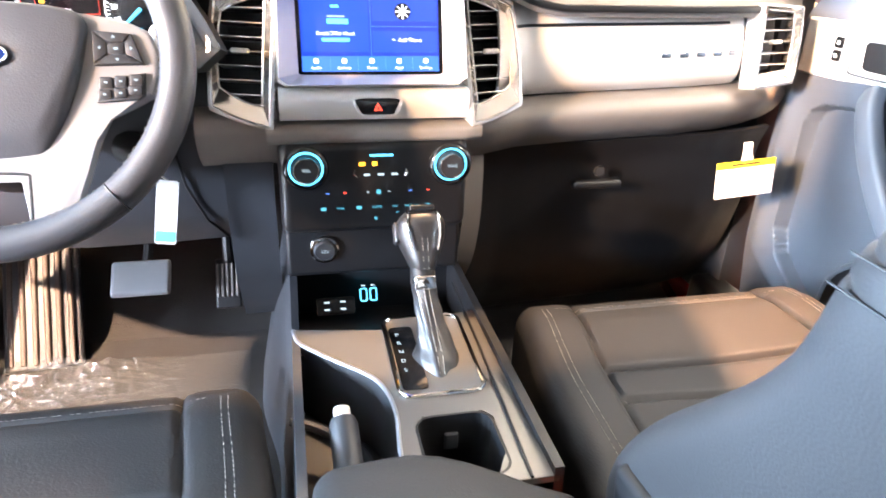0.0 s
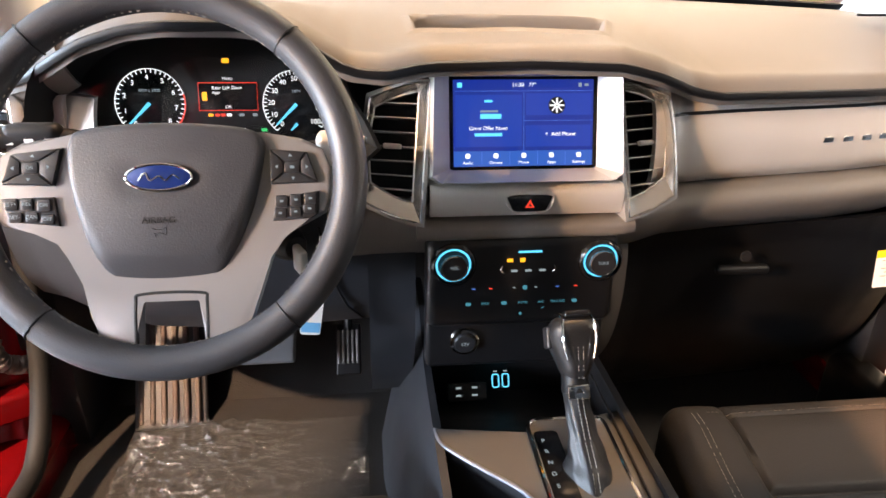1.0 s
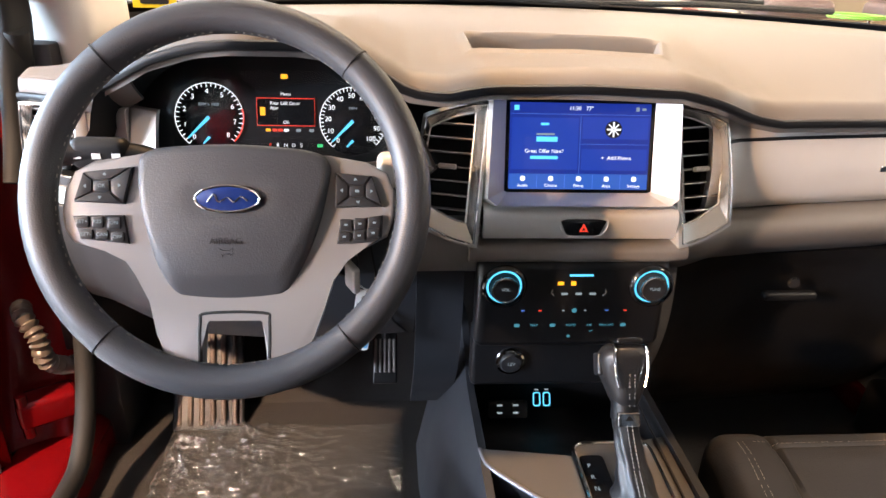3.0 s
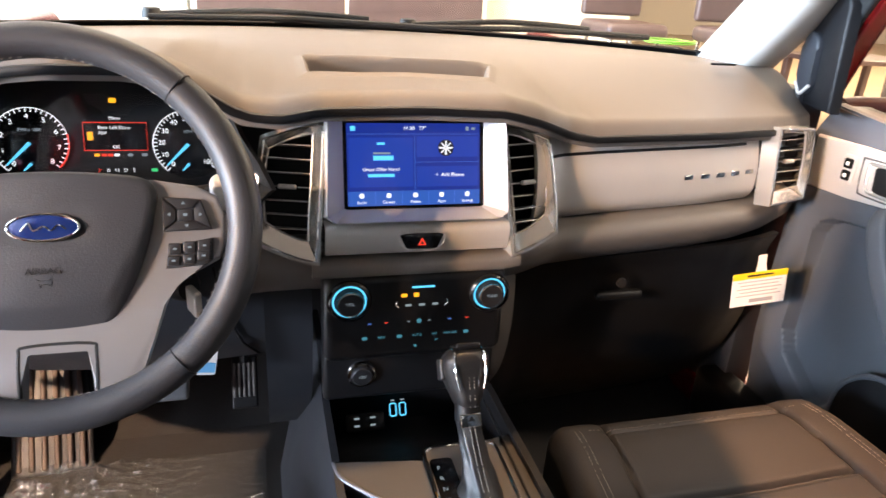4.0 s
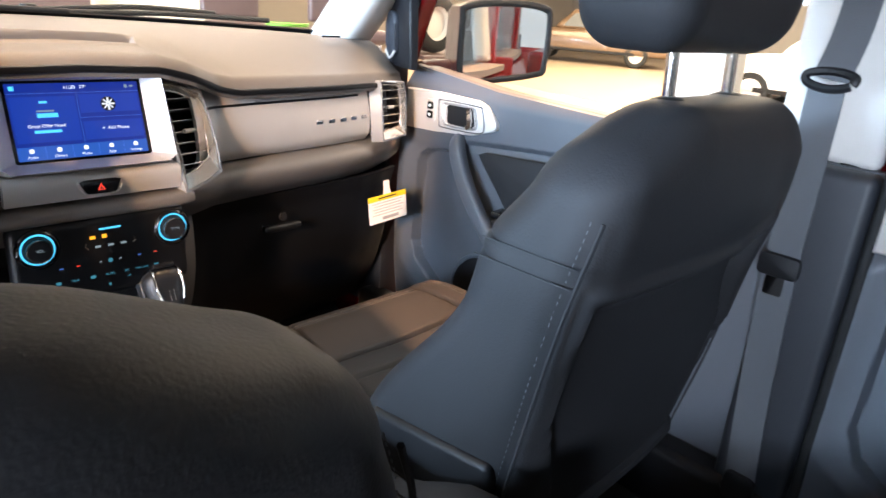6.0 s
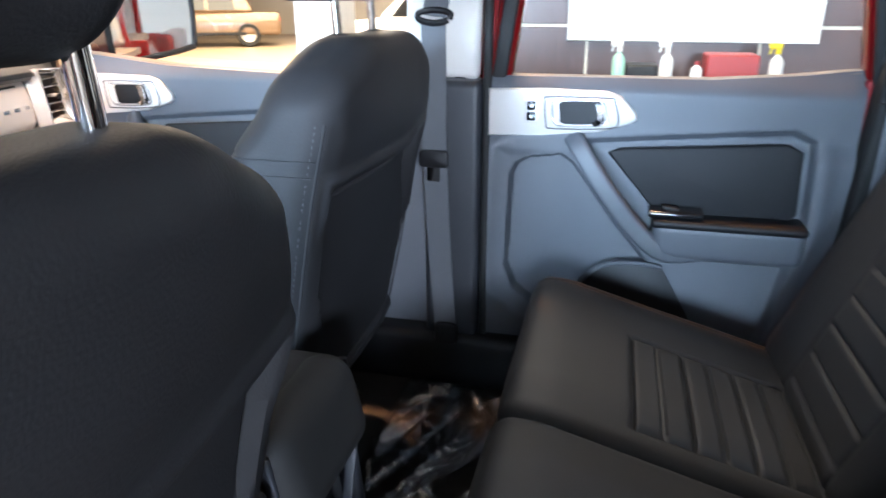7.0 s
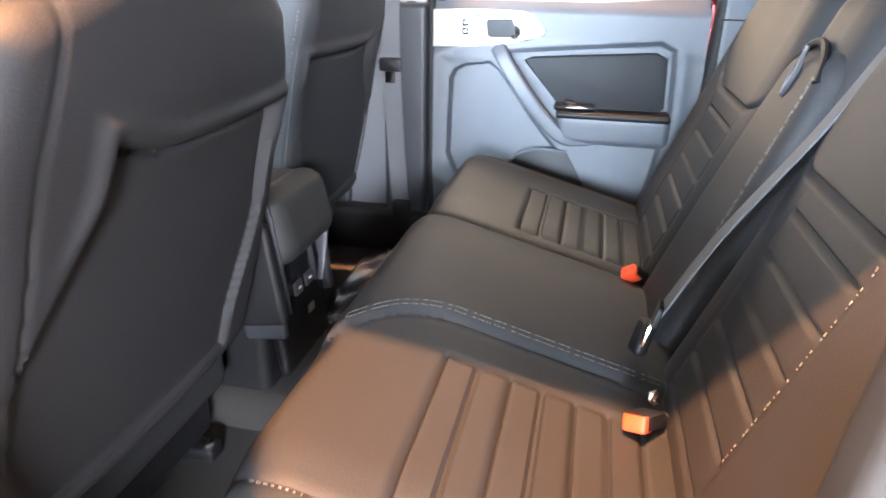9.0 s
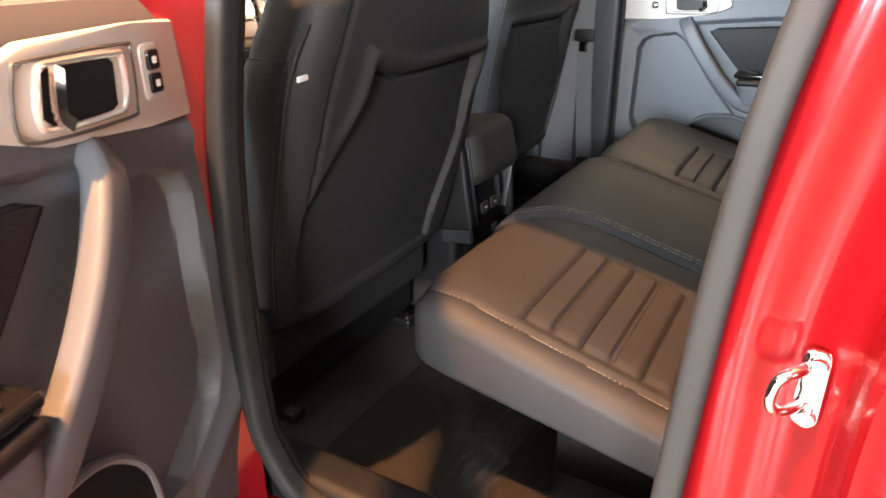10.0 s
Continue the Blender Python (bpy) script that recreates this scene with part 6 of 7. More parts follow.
part("b_pillar_skin", rbox((0.03, 0.05, 1.15), 0.006, (0.80, -0.84, 1.10), (1, 1, 1)), RED, cab, "red outer pillar")
# right C pillar trim behind the bench
part("c_pillar_trim", rbox((0.06, 0.30, 0.62), 0.02, (0.735, -1.66, 0.95), (2, 2, 2), (0, 0, 4)), DOORPL, cab, "grey rear pillar trim")
part("trim_seam", rbox((0.064, 0.304, 0.003), 0.001, (0.7345, -1.66, 1.135), (1, 1, 1), (0, 0, 4)), BLACK, cab, "dark seam in the pillar trim")
part("c_pillar_upper", rbox((0.06, 0.30, 0.40), 0.02, (0.715, -1.67, 1.46), (2, 2, 2), (0, -8, 4)), CREAM, cab, "cream upper rear pillar trim")
part("c_pillar_seal", rbox((0.10, 0.034, 1.1), 0.012, (0.748, -1.520, 1.06), (1, 1, 2), (3, 0, 0)), RUBBER, cab, "black door seal")
part("c_pillar_skin", rbox((0.03, 0.06, 1.1), 0.006, (0.79, -1.54, 1.08), (1, 1, 1)), RED, cab, "red outer pillar")
# left B pillar: dark trim, rubber seal and red body strip
part("b_pillar_left_trim", rbox((0.055, 0.10, 1.05), 0.015, (-0.742, -0.785, 1.03), (2, 2, 3), (0, 4, 0)), PLASTIC, cab, "charcoal pillar trim")
BSEAL = smooth_line([(-0.725, -0.95, 1.58), (-0.788, -0.905, 1.185), (-0.790, -0.872, 0.965), (-0.785, -0.866, 0.72), (-0.78, -0.880, 0.645), (-0.78, -0.925, 0.595), (-0.78, -1.02, 0.585), (-0.78, -1.21, 0.585), (-0.78, -1.30, 0.60), (-0.775, -1.340, 0.68), (-0.772, -1.347, 0.82), (-0.770, -1.360, 1.03), (-0.765, -1.383, 1.195), (-0.70, -1.46, 1.56)], 8)
part("door_seal_left", tube(BSEAL, 1, section=rounded(0.024, 0.030, 0.008, 4), up=(-1, 0, 0)), RUBBER, cab, "black rubber door seal")
part("door_seal_lip", tube([p + Vector((0.02, 0, 0)) for p in BSEAL], 0.006, 8), RUBBER, cab, "thin rubber lip")
part("b_pillar_left_skin", thicken(grid(lambda v, u: Vector((-0.785 - 0.055 * u, -0.862 + 0.045 * u - 0.09 * sstep(0.3, 1.0, v) * (1 - u) - 0.04 * v * u, 0.56 + 1.06 * v)), np.linspace(0, 1, 12), np.linspace(0, 1, 6)), 0.02, (0.6, 0.8, 0)), RED, cab, "red painted pillar jamb")
# left C pillar jamb: pressed red steel round the striker


def jamb(v, u):
    z = 0.55 + 1.05 * v
    lean = 0.10 * sstep(0.35, 1.0, v) * 1.0
    y = -1.358 - 0.17 * u - lean
    x = -0.768 - 0.030 * u - 0.035 * sstep(0.52, 0.62, u) - 0.05 * sstep(0.80, 1.0, u) - 0.006 * math.sin(u * 14.0)
    return Vector((x, y, z))


part("c_pillar_jamb", thicken(grid(jamb, np.linspace(0, 1, 24), np.linspace(0, 1, 48)), 0.02, (1, 0, 0)), RED, cab, "glossy red pressed door jamb")
part("rear_quarter", thicken(grid(lambda v, u: jamb(v, 1.0) + Vector((-0.012 * math.sin(math.pi * u), -0.35 * u, 0)), np.linspace(0, 1, 10), np.linspace(0, 1, 8)), 0.012), RED, cab, "red rear quarter panel")
part("c_pillar_left_trim", rbox((0.06, 0.30, 1.05), 0.02, (-0.735, -1.66, 1.05), (2, 2, 2)), PLASTIC, cab, "charcoal rear pillar trim")

striker = thing("door_striker", (-0.80, -1.41, 0.93), "chrome door striker loop bolted to the red jamb", "striker")
SM = frame_at((-0.784, -1.420, 0.945), (-0.12, -0.99, 0), (0, 0, 1)) @ Matrix.Scale(0.82, 4)
part("base_plate", prism(rounded(0.022, 0.075, 0.009, 4, 0.012, -0.004), SM, 0.006, 0.002), CHROME, striker, "zinc base plate")
part("loop", tube(smooth_line([SM @ Vector(v) for v in ((0.008, 0.020, 0.004), (0.004, 0.021, 0.022), (-0.004, 0.020, 0.034), (-0.010, 0.012, 0.038), (-0.012, -0.006, 0.038), (-0.008, -0.016, 0.034), (0.002, -0.018, 0.022), (0.008, -0.018, 0.004))], 4), 0.0042, 10), CHROME, striker, "polished wire loop")
for k in (-1, 1):
    part("bolt_head", lathe([(0, 0.010), (0.007, 0.009), (0.008, 0.004), (0.008, 0.0)], SM @ Matrix.Translation((0.014, -0.004 + k * 0.026, 0.004)), 12), CHROME, striker)

# front jamb on the driver's side with hinge and wiring boot
part("a_jamb_left", thicken(grid(lambda v, u: Vector((-0.735 - 0.21 * u, 0.245 + 0.02 * math.sin(u * 7) - 0.11 * sstep(0.45, 0.0, v), 0.46 + 0.74 * v)), np.linspace(0, 1, 16), np.linspace(0, 1, 14)), 0.02, (0, 1, 0)), RED, cab, "glossy red front door jamb")
part("cowl_side_left", slab(-0.78, -0.705, 0.24, 0.66, 0.45, 1.20), PLASTIC, cab, "charcoal kick panel")
part("cowl_side_right", slab(0.74, 0.80, 0.20, 0.66, 0.45, 1.20), PLASTIC, cab, "charcoal kick panel")
part("front_seal_left", tube(smooth_line([(-0.72, -0.30, 0.575), (-0.715, 0.0, 0.575), (-0.715, 0.10, 0.60), (-0.72, 0.18, 0.72), (-0.73, 0.23, 0.90), (-0.75, 0.245, 1.10), (-0.735, 0.22, 1.22)], 8), 0.016, 10), RUBBER, cab, "black rubber door seal")
part("a_pillar_seal", tube(smooth_line([(-0.745, 0.165, 1.02), (-0.745, 0.192, 1.08), (-0.745, 0.215, 1.155), (-0.742, 0.236, 1.255), (-0.732, 0.17, 1.36), (-0.712, 0.05, 1.49)], 6), 1, section=rounded(0.050, 0.026, 0.012, 4), up=(1, -0.4, 0)), RUBBER, cab, "broad black rubber pillar seal")
BOOTM = mat("ribbed_sleeve", (0.10, 0.08, 0.065), 0.32, 0.2, bump=0.05)
boot = smooth_line([(-0.81, 0.20, 0.80), (-0.79, 0.165, 0.803), (-0.768, 0.15, 0.775), (-0.764, 0.15, 0.735), (-0.752, 0.175, 0.708), (-0.742, 0.20, 0.695)], 12)
part("wiring_boot", tube(boot, [0.013 + 0.003 * math.sin(i * 1.9) for i in range(len(boot))], 12), BOOTM, cab, "ribbed black wiring boot")
part("door_hinge", rbox((0.09, 0.05, 0.05), 0.01, (-0.79, 0.17, 0.635), (2, 2, 2), (0, 0, 30)), RED, cab, "red painted door hinge")
part("hinge_pin", lathe([(0, 0.04), (0.009, 0.04), (0.009, -0.04), (0, -0.04)], Matrix.Translation((-0.812, 0.14, 0.635)), 12), RED, cab)
# windscreen, its black border, cowl, hood


def screen_at(u, v):
    """The windscreen: u across (-1..1), v from the cowl up."""
    return Vector((u * (0.74 - 0.10 * v), 0.60 - 0.62 * v - 0.20 * u * u * (1 - 0.4 * v), 1.235 + 0.42 * v - 0.01 * u * u))


ws = part("windscreen", thicken(grid(screen_at, np.linspace(-1, 1, 24), np.linspace(0, 1, 10)), 0.004), CLEAR, cab, "clear windscreen")
ws.visible_shadow = False
part("screen_border", thicken(grid(lambda u, v: screen_at(u, v * 0.035) + Vector((0, -0.004, 0.0)), np.linspace(-1, 1, 30), np.linspace(0, 1, 3)), 0.003), BLACK, cab, "black windscreen border")
for sx in (-1, 1):
    part("screen_border", thicken(grid(lambda v, u: screen_at(sx * (1 - 0.05 * u), v) + Vector((0, -0.004, 0)), np.linspace(0, 1, 20), np.linspace(0, 1, 3)), 0.003), BLACK, cab, "black windscreen border")
part("cowl", thicken(grid(lambda u, v: screen_at(u, 0) + Vector((0, 0.02 + 0.14 * v, 0.004 - 0.015 * v)), np.linspace(-1, 1, 24), np.linspace(0, 1, 4)), 0.02), BLACK, cab, "black plastic cowl")
part("hood", thicken(grid(lambda u, v: Vector((u * 0.80, 0.72 + 1.05 * v - 0.16 * u * u, 1.218 - 0.02 * v - 0.10 * v * v - 0.05 * u * u)), np.linspace(-1, 1, 20), np.linspace(0, 1, 12)), 0.02), RED, cab, "glossy red hood")
for x0, x1 in ((-0.38, 0.16), (0.12, 0.62)):
    w = thing("wiper", (x0, 0.62, 1.25), "black windscreen wiper resting on the cowl", "wiper", "wipers")
    a, b = Vector((x0, 0.60, 1.246)), Vector((x1, 0.53, 1.252))
    part("arm", tube(smooth_line([a + Vector((0, 0.05, 0)), a.lerp(b, 0.4) + Vector((0, 0.03, 0.016)), a.lerp(b, 0.75) + Vector((0, 0.015, 0.010))]), 0.006, 8), BLACK, w)
    part("blade", tube([a, a.lerp(b, 0.5) + Vector((0, 0, 0.006)), b], 0.006, 8), RUBBER, w)
    part("pivot", lathe([(0, 0.02), (0.016, 0.018), (0.02, 0)], Matrix.Translation(a + Vector((0, 0.05, -0.006))), 14), BLACK, w)

# belt of the front passenger on the B pillar
fb = thing("front_seat_belt", (0.70, -0.76, 0.55), "grey front seat belt hanging down the pillar", "seat belt")
part("webbing", strap([(0.705, -0.742, 1.262), (0.70, -0.745, 1.15), (0.692, -0.748, 1.0), (0.690, -0.758, 0.80), (0.688, -0.772, 0.63)], (-1, 0, 0)), BELT, fb)
part("upper_webbing", strap([(0.712, -0.742, 1.268), (0.728, -0.750, 1.34), (0.722, -0.755, 1.46)], (-1, 0, 0)), BELT, fb)
part("guide_ring", tube(smooth_line([(0.704, -0.770, 1.262), (0.702, -0.744, 1.256), (0.704, -0.716, 1.262), (0.708, -0.714, 1.274), (0.712, -0.744, 1.279), (0.708, -0.772, 1.274)], 5, True), 0.006, 8), BLACK, fb, "black belt guide")
part("tongue", prism(rounded(0.058, 0.034, 0.008), frame_at((0.684, -0.748, 1.005), (0, -1, 0), (0, 0, 1)), 0.008, 0.003), BLACK, fb, "black belt tongue")
part("tongue_plate", prism(rounded(0.026, 0.030, 0.003, 2, 0, -0.03), frame_at((0.682, -0.748, 1.005), (0, -1, 0), (0, 0, 1)), 0.003), CHROME, fb, "steel tongue plate")
part("anchor", prism(rounded(0.05, 0.05, 0.012), frame_at((0.690, -0.772, 0.625), (0, -1, 0), (0, 0, 1)), 0.012, 0.004), BLACK, fb, "black anchor cover")
cb = thing("rear_seat_belt", (0.66, -1.60, 0.8), "grey rear seat belt running down the rear pillar", "seat belt")
part("webbing", strap([(0.67, -1.66, 1.42), (0.655, -1.625, 1.22), (0.675, -1.575, 1.05), (0.672, -1.50, 0.80), (0.66, -1.46, 0.70)], (-0.7, 0.7, 0)), BELT, cb)


# ---- loose things in the cab ----
FILM = glass("clear_film", (0.90, 0.91, 0.92), 0.09, 2.3)
FILMT = glass("thin_film", (0.93, 0.93, 0.93), 0.15, 2.4)
nt_ = FILM.node_tree
haze, hmix = nt_.nodes.new("ShaderNodeBsdfDiffuse"), nt_.nodes.new("ShaderNodeMixShader")
haze.inputs["Color"].default_value = (0.5, 0.5, 0.5, 1)
hmix.inputs[0].default_value = 0.05
last = nt_.nodes["Material Output"].inputs["Surface"].links[0].from_socket
nt_.links.new(last, hmix.inputs[1])
nt_.links.new(haze.outputs[0], hmix.inputs[2])
nt_.links.new(hmix.outputs[0], nt_.nodes["Material Output"].inputs["Surface"])


def film_sheet(x0, x1, y0, y1, z, seed, calm, crumple, freq, name, label, n=150, material=FILM):
    """A sheet of protective film on the carpet: fine creases, crumpled in its far corner."""
    def f(u, v):
        x, y = x0 + (x1 - x0) * u, y0 + (y1 - y0) * v
        q = Vector((x * 22, y * 60, seed))
        c = Vector((x * freq, y * freq, seed + 5))
        fine = (1 - abs(noise.noise(q))) ** 6 + 0.5 * (1 - abs(noise.noise(Vector((x * 60, y * 25, seed))))) ** 5
        wild = (1 - abs(noise.noise(c))) ** 3 + 0.5 * (1 - abs(noise.noise(c * 2.1))) ** 3
        k = max(sstep(0.80, 1.0, v) * sstep(0.75, 0.2, u), sstep(0.22, 0.0, u))
        h = (calm * fine * (0.25 + 0.75 * sstep(0.9, 0.3, u)) + crumple * wild * k) * sstep(0.0, 0.03, min(u, 1 - u, v, 1 - v) + 0.012)
        return Vector((x + 0.010 * k * noise.noise(c), y + 0.012 * k * noise.noise(c * 1.3) + 0.004 * noise.noise(Vector((x * 9, seed, 0))), z + h))
    return solo(name, grid(f, np.linspace(0, 1, n), np.linspace(0, 1, n)), material, label, "film")


film_sheet(-0.63, -0.205, -0.16, 0.275, 0.492, 3.1, 0.006, 0.016, 26, "protective_film", "crumpled clear protective film on the driver's carpet")


def folded(u, v):
    """Loose film heaped in long soft folds that run aslant over the rear carpet."""
    x, y = 0.14 + 0.56 * u, -1.03 + 0.35 * v
    along, across = 0.94 * x - 0.34 * y, 0.34 * x + 0.94 * y
    swell = noise.noise(Vector((along * 4, across * 9, 2.3)))
    ridge = (1 - abs(noise.noise(Vector((along * 5 + 1.5 * swell, across * 17, 8.7))))) ** 3
    crease = (1 - abs(noise.noise(Vector((along * 24, across * 40, 4.1))))) ** 4
    rim = sstep(0.0, 0.12, min(u, 1 - u, v, 1 - v))
    return Vector((x + 0.012 * swell, y + 0.010 * ridge * rim, 0.494 + rim * (0.034 * ridge + 0.022 * max(0.0, swell) + 0.005 * crease)))


solo("protective_film", grid(folded, np.linspace(0, 1, 130), np.linspace(0, 1, 110)), FILMT, "crumpled clear protective film on the rear carpet", "film")
film_sheet(-0.20, -0.68, -1.16, -0.80, 0.492, 5.3, 0.0012, 0.005, 9, "protective_film", "smooth clear protective film behind the driver seat", 110, FILMT)
# cards hanging in the cab
card = thing("window_tag", (0.62, 0.06, 0.85), "white paper tag with yellow header hanging under the dash", "paper tag")
CM = frame_at((0.628, 0.055, 0.890), (0.985, -0.05, 0.10), (-0.08, 0.05, 0.99))
part("sheet", prism(rounded(0.104, 0.062, 0.002, 2), CM, 0.0006), WHITE, card)
part("header", prism(rounded(0.104, 0.012, 0.001, 2, 0, 0.0255), CM @ Matrix.Translation((0, 0, 0.0007)), 0.0004), YELLOW, card, "yellow printed header")
part("hook", prism([(-0.010, 0.031), (0.012, 0.031), (0.008, 0.045), (0.008, 0.062), (-0.008, 0.062), (-0.008, 0.045)], CM, 0.0006), WHITE, card, "white hanger tab")
GREYI = mat("grey_print", (0.35, 0.35, 0.36), 0.7, bump=0.0)
for k in range(5):
    part("print_line", prism(rounded(0.085 - 0.012 * (k % 2), 0.0016, 0.0004, 1, 0, 0.014 - 0.0065 * k), CM @ Matrix.Translation((0, 0, 0.0007)), 0.0002), GREYI, card, "unreadable printed line")
part("print_block", prism(rounded(0.045, 0.007, 0.0004, 1, 0.006, -0.022), CM @ Matrix.Translation((0, 0, 0.0007)), 0.0002), GREYI, card, "unreadable printed block")
part("header_line", prism(rounded(0.05, 0.003, 0.0004, 1, 0, 0.0255), CM @ Matrix.Translation((0, 0, 0.0012)), 0.0002), BTN, card, "unreadable dark line")
kt = thing("key_tag", (-0.285, -0.02, 0.84), "white paper tag hanging from the ignition key", "paper tag")
KM = frame_at((-0.262, -0.028, 0.930), (0.96, 0.1, -0.16), (-0.16, 0.05, 0.985))
part("tag", prism(rounded(0.026, 0.085, 0.004, 3, 0, -0.02), KM, 0.0006), WHITE, kt)
part("blue_print", prism(rounded(0.024, 0.014, 0.001, 1, 0, -0.052), KM @ Matrix.Translation((0, 0, 0.0007)), 0.0003), mat("blue_print", (0.15, 0.45, 0.75), 0.6, bump=0.0), kt, "pale blue printed band")
part("string", tube([KM @ Vector((0, 0.022, 0)), Vector((-0.270, -0.040, 0.968))], 0.0012, 6), WHITE, kt, "white string")
# inspection card at the foot of the windscreen
st = thing("windscreen_card", (-0.60, 0.40, 1.24), "dark and yellow card at the foot of the windscreen", "card")
IM = frame_at((-0.605, 0.395, 1.258), (0.99, 0.08, 0), (0, 0.30, 0.95))
part("card", prism(rounded(0.075, 0.032, 0.003, 2, -0.004, 0.012), IM, 0.0008), BLACK, st)
part("yellow_band", prism(rounded(0.066, 0.020, 0.002, 2, 0.004, -0.012), IM @ Matrix.Translation((0, 0, 0.0009)), 0.0006), YELLOW, st, "yellow band")
part("dark_mark", prism(rounded(0.044, 0.009, 0.004, 2, 0.004, -0.012), IM @ Matrix.Translation((0, 0, 0.0016)), 0.0004), BTN, st, "unreadable dark mark")
# front buckle of the passenger seat
buckle((0.150, -0.50, 0.66), (0.140, -0.455, 0.735), (-0.2, 0.6, 0.7), "black front seat belt buckle with red button")
# door mirror on the passenger side
mir = thing("door_mirror", (0.97, 0.12, 1.15), "dark maroon door mirror showing the showroom", "mirror")
MC = Vector((0.985, 0.065, 1.247))
MM = frame_at(MC, (0.873, -0.488, 0.0), (0.02, 0.0, 1))
shape = smooth2([(-0.095, 0.070), (0.0, 0.082), (0.085, 0.078), (0.102, 0.055), (0.100, -0.045), (0.085, -0.064), (-0.02, -0.082), (-0.085, -0.088), (-0.102, -0.070), (-0.104, 0.040)])
MIRR = mat("mirror_silver", (0.92, 0.92, 0.92), 0.02, 1.0, bump=0.0, rvar=0.0, var=0.0)
hous = prism([(x * 1.14, y * 1.16) for x, y in shape][::-1], Matrix.Identity(4), 0.10, 0.03, 4)
for v in hous.verts:
    v.co.z = -v.co.z
hous.transform(MM)
MAROON = mat("mirror_housing", (0.07, 0.018, 0.018), 0.35, bump=0.0, coat=0.3)
part("housing", hous, MAROON, mir, "dark maroon mirror housing")
part("mirror_rim", tube([MM @ Vector((x * 1.07, y * 1.09, 0.002)) for x, y in shape], 0.008, 8, True), RUBBER, mir, "black mirror rim")
part("mirror_glass", prism(shape[::-1], MM @ Matrix.Translation((0, 0, 0.001)), 0.003), MIRR, mir, "silvered mirror glass")
part("mirror_arm", tube(smooth_line([(0.85, 0.21, 1.165), (0.89, 0.20, 1.17), (0.96, 0.15, 1.175)]), 0.024, 12), MAROON, mir, "dark mirror arm")
# speaker corner at the front of the passenger door
tw = thing("tweeter_cover", (0.74, 0.20, 1.18), "charcoal speaker cover in the window corner", "speaker cover")
TWM = frame_at((0.742, 0.185, 1.25), (-0.35, -0.93, 0), (0, 0.12, 1))
part("sail", prism([(-0.075, -0.072), (0.085, -0.070), (0.080, 0.10), (0.045, 0.14), (-0.03, 0.10)], TWM @ Matrix.Translation((0, 0, -0.02)), 0.02, 0.006, 3), BLACK, tw, "charcoal corner panel")
part("grille", prism(rounded(0.062, 0.105, 0.028, 6, -0.015, 0.0), TWM, 0.010, 0.006, 4), PLASTIC, tw, "oval speaker grille")
part("grille_lip", tube(smooth_line([TWM @ Vector(v) for v in ((-0.042, -0.035, 0.009), (-0.015, -0.052, 0.011), (0.014, -0.035, 0.009))]), 0.003, 8), SILVER, tw, "bright lower lip")
part("dash_end_vent", rbox((0.05, 0.006, 0.004), 0.002, (0.60, 0.24, 1.238), (1, 1, 1)), BLACK, dash, "defroster slot")


# ---- what stands in the showroom ----
WOODD = mat("dark_wood_panel", (0.10, 0.062, 0.058), 0.35, bump=0.08, scale=5, var=0.25, stretch=(6, 6, 1))
CREAMW = mat("cream_wall", (0.80, 0.72, 0.60), 0.7, bump=0.05, scale=2, var=0.05)
GREEN = mat("green_hose", (0.25, 0.55, 0.06), 0.45, bump=0.05)
BOTG = mat("green_bottle", (0.35, 0.62, 0.48), 0.3, bump=0.0)
BOTW = mat("white_bottle", (0.75, 0.75, 0.72), 0.35, bump=0.0)
BOTR = mat("red_box", (0.35, 0.04, 0.04), 0.5, bump=0.05)


def panel_wall(origin, x_dir, cols, rows, w, h, gap, label):
    """A wall clad in dark panels with bright joints."""
    m = frame_at(origin, x_dir, (0, 0, 1))
    t = thing("panel_wall", origin, label, "wall panelling")
    part("backing", prism([(-0.02, 0), (cols * w + 0.02, 0), (cols * w + 0.02, rows * h), (-0.02, rows * h)], m @ Matrix.Translation((0, 0, -0.02)), 0.018), CREAMW, t, "pale joint backing")
    for i in range(cols):
        for j in range(rows):
            part("panel", prism([(i * w + gap, j * h + gap), ((i + 1) * w - gap, j * h + gap), ((i + 1) * w - gap, (j + 1) * h - gap), (i * w + gap, (j + 1) * h - gap)], m, 0.012, 0.003, 1), WOODD, t)
    return t


panel_wall((5.0, 0.4, 0.0), (0, -1, 0), 3, 3, 1.25, 1.1, 0.012, "dark wood panelled wall with bright joints")
poster = thing("wall_board", (4.96, -1.75, 1.0), "blank white board on the dark panelled wall", "board")
part("board", rbox((0.03, 1.77, 1.2), 0.006, (4.955, -1.587, 1.60), (1, 1, 1)), WHITE, poster)
part("board_frame", tube([(4.945, -2.472, 1.0), (4.945, -2.472, 2.2), (4.945, -0.702, 2.2), (4.945, -0.702, 1.0)], 0.012, 6, True), WHITE, poster, "thin white edge")
counter = thing("counter", (4.55, -1.6, 0.0), "dark counter with a pale top against the panelled wall", "counter")
part("cabinet", slab(4.25, 4.95, -2.9, 0.2, 0.0, 0.70), WOODD, counter, "dark counter front")
part("worktop", slab(4.20, 4.95, -2.95, 0.25, 0.70, 0.74), BLACK, counter, "dark worktop")


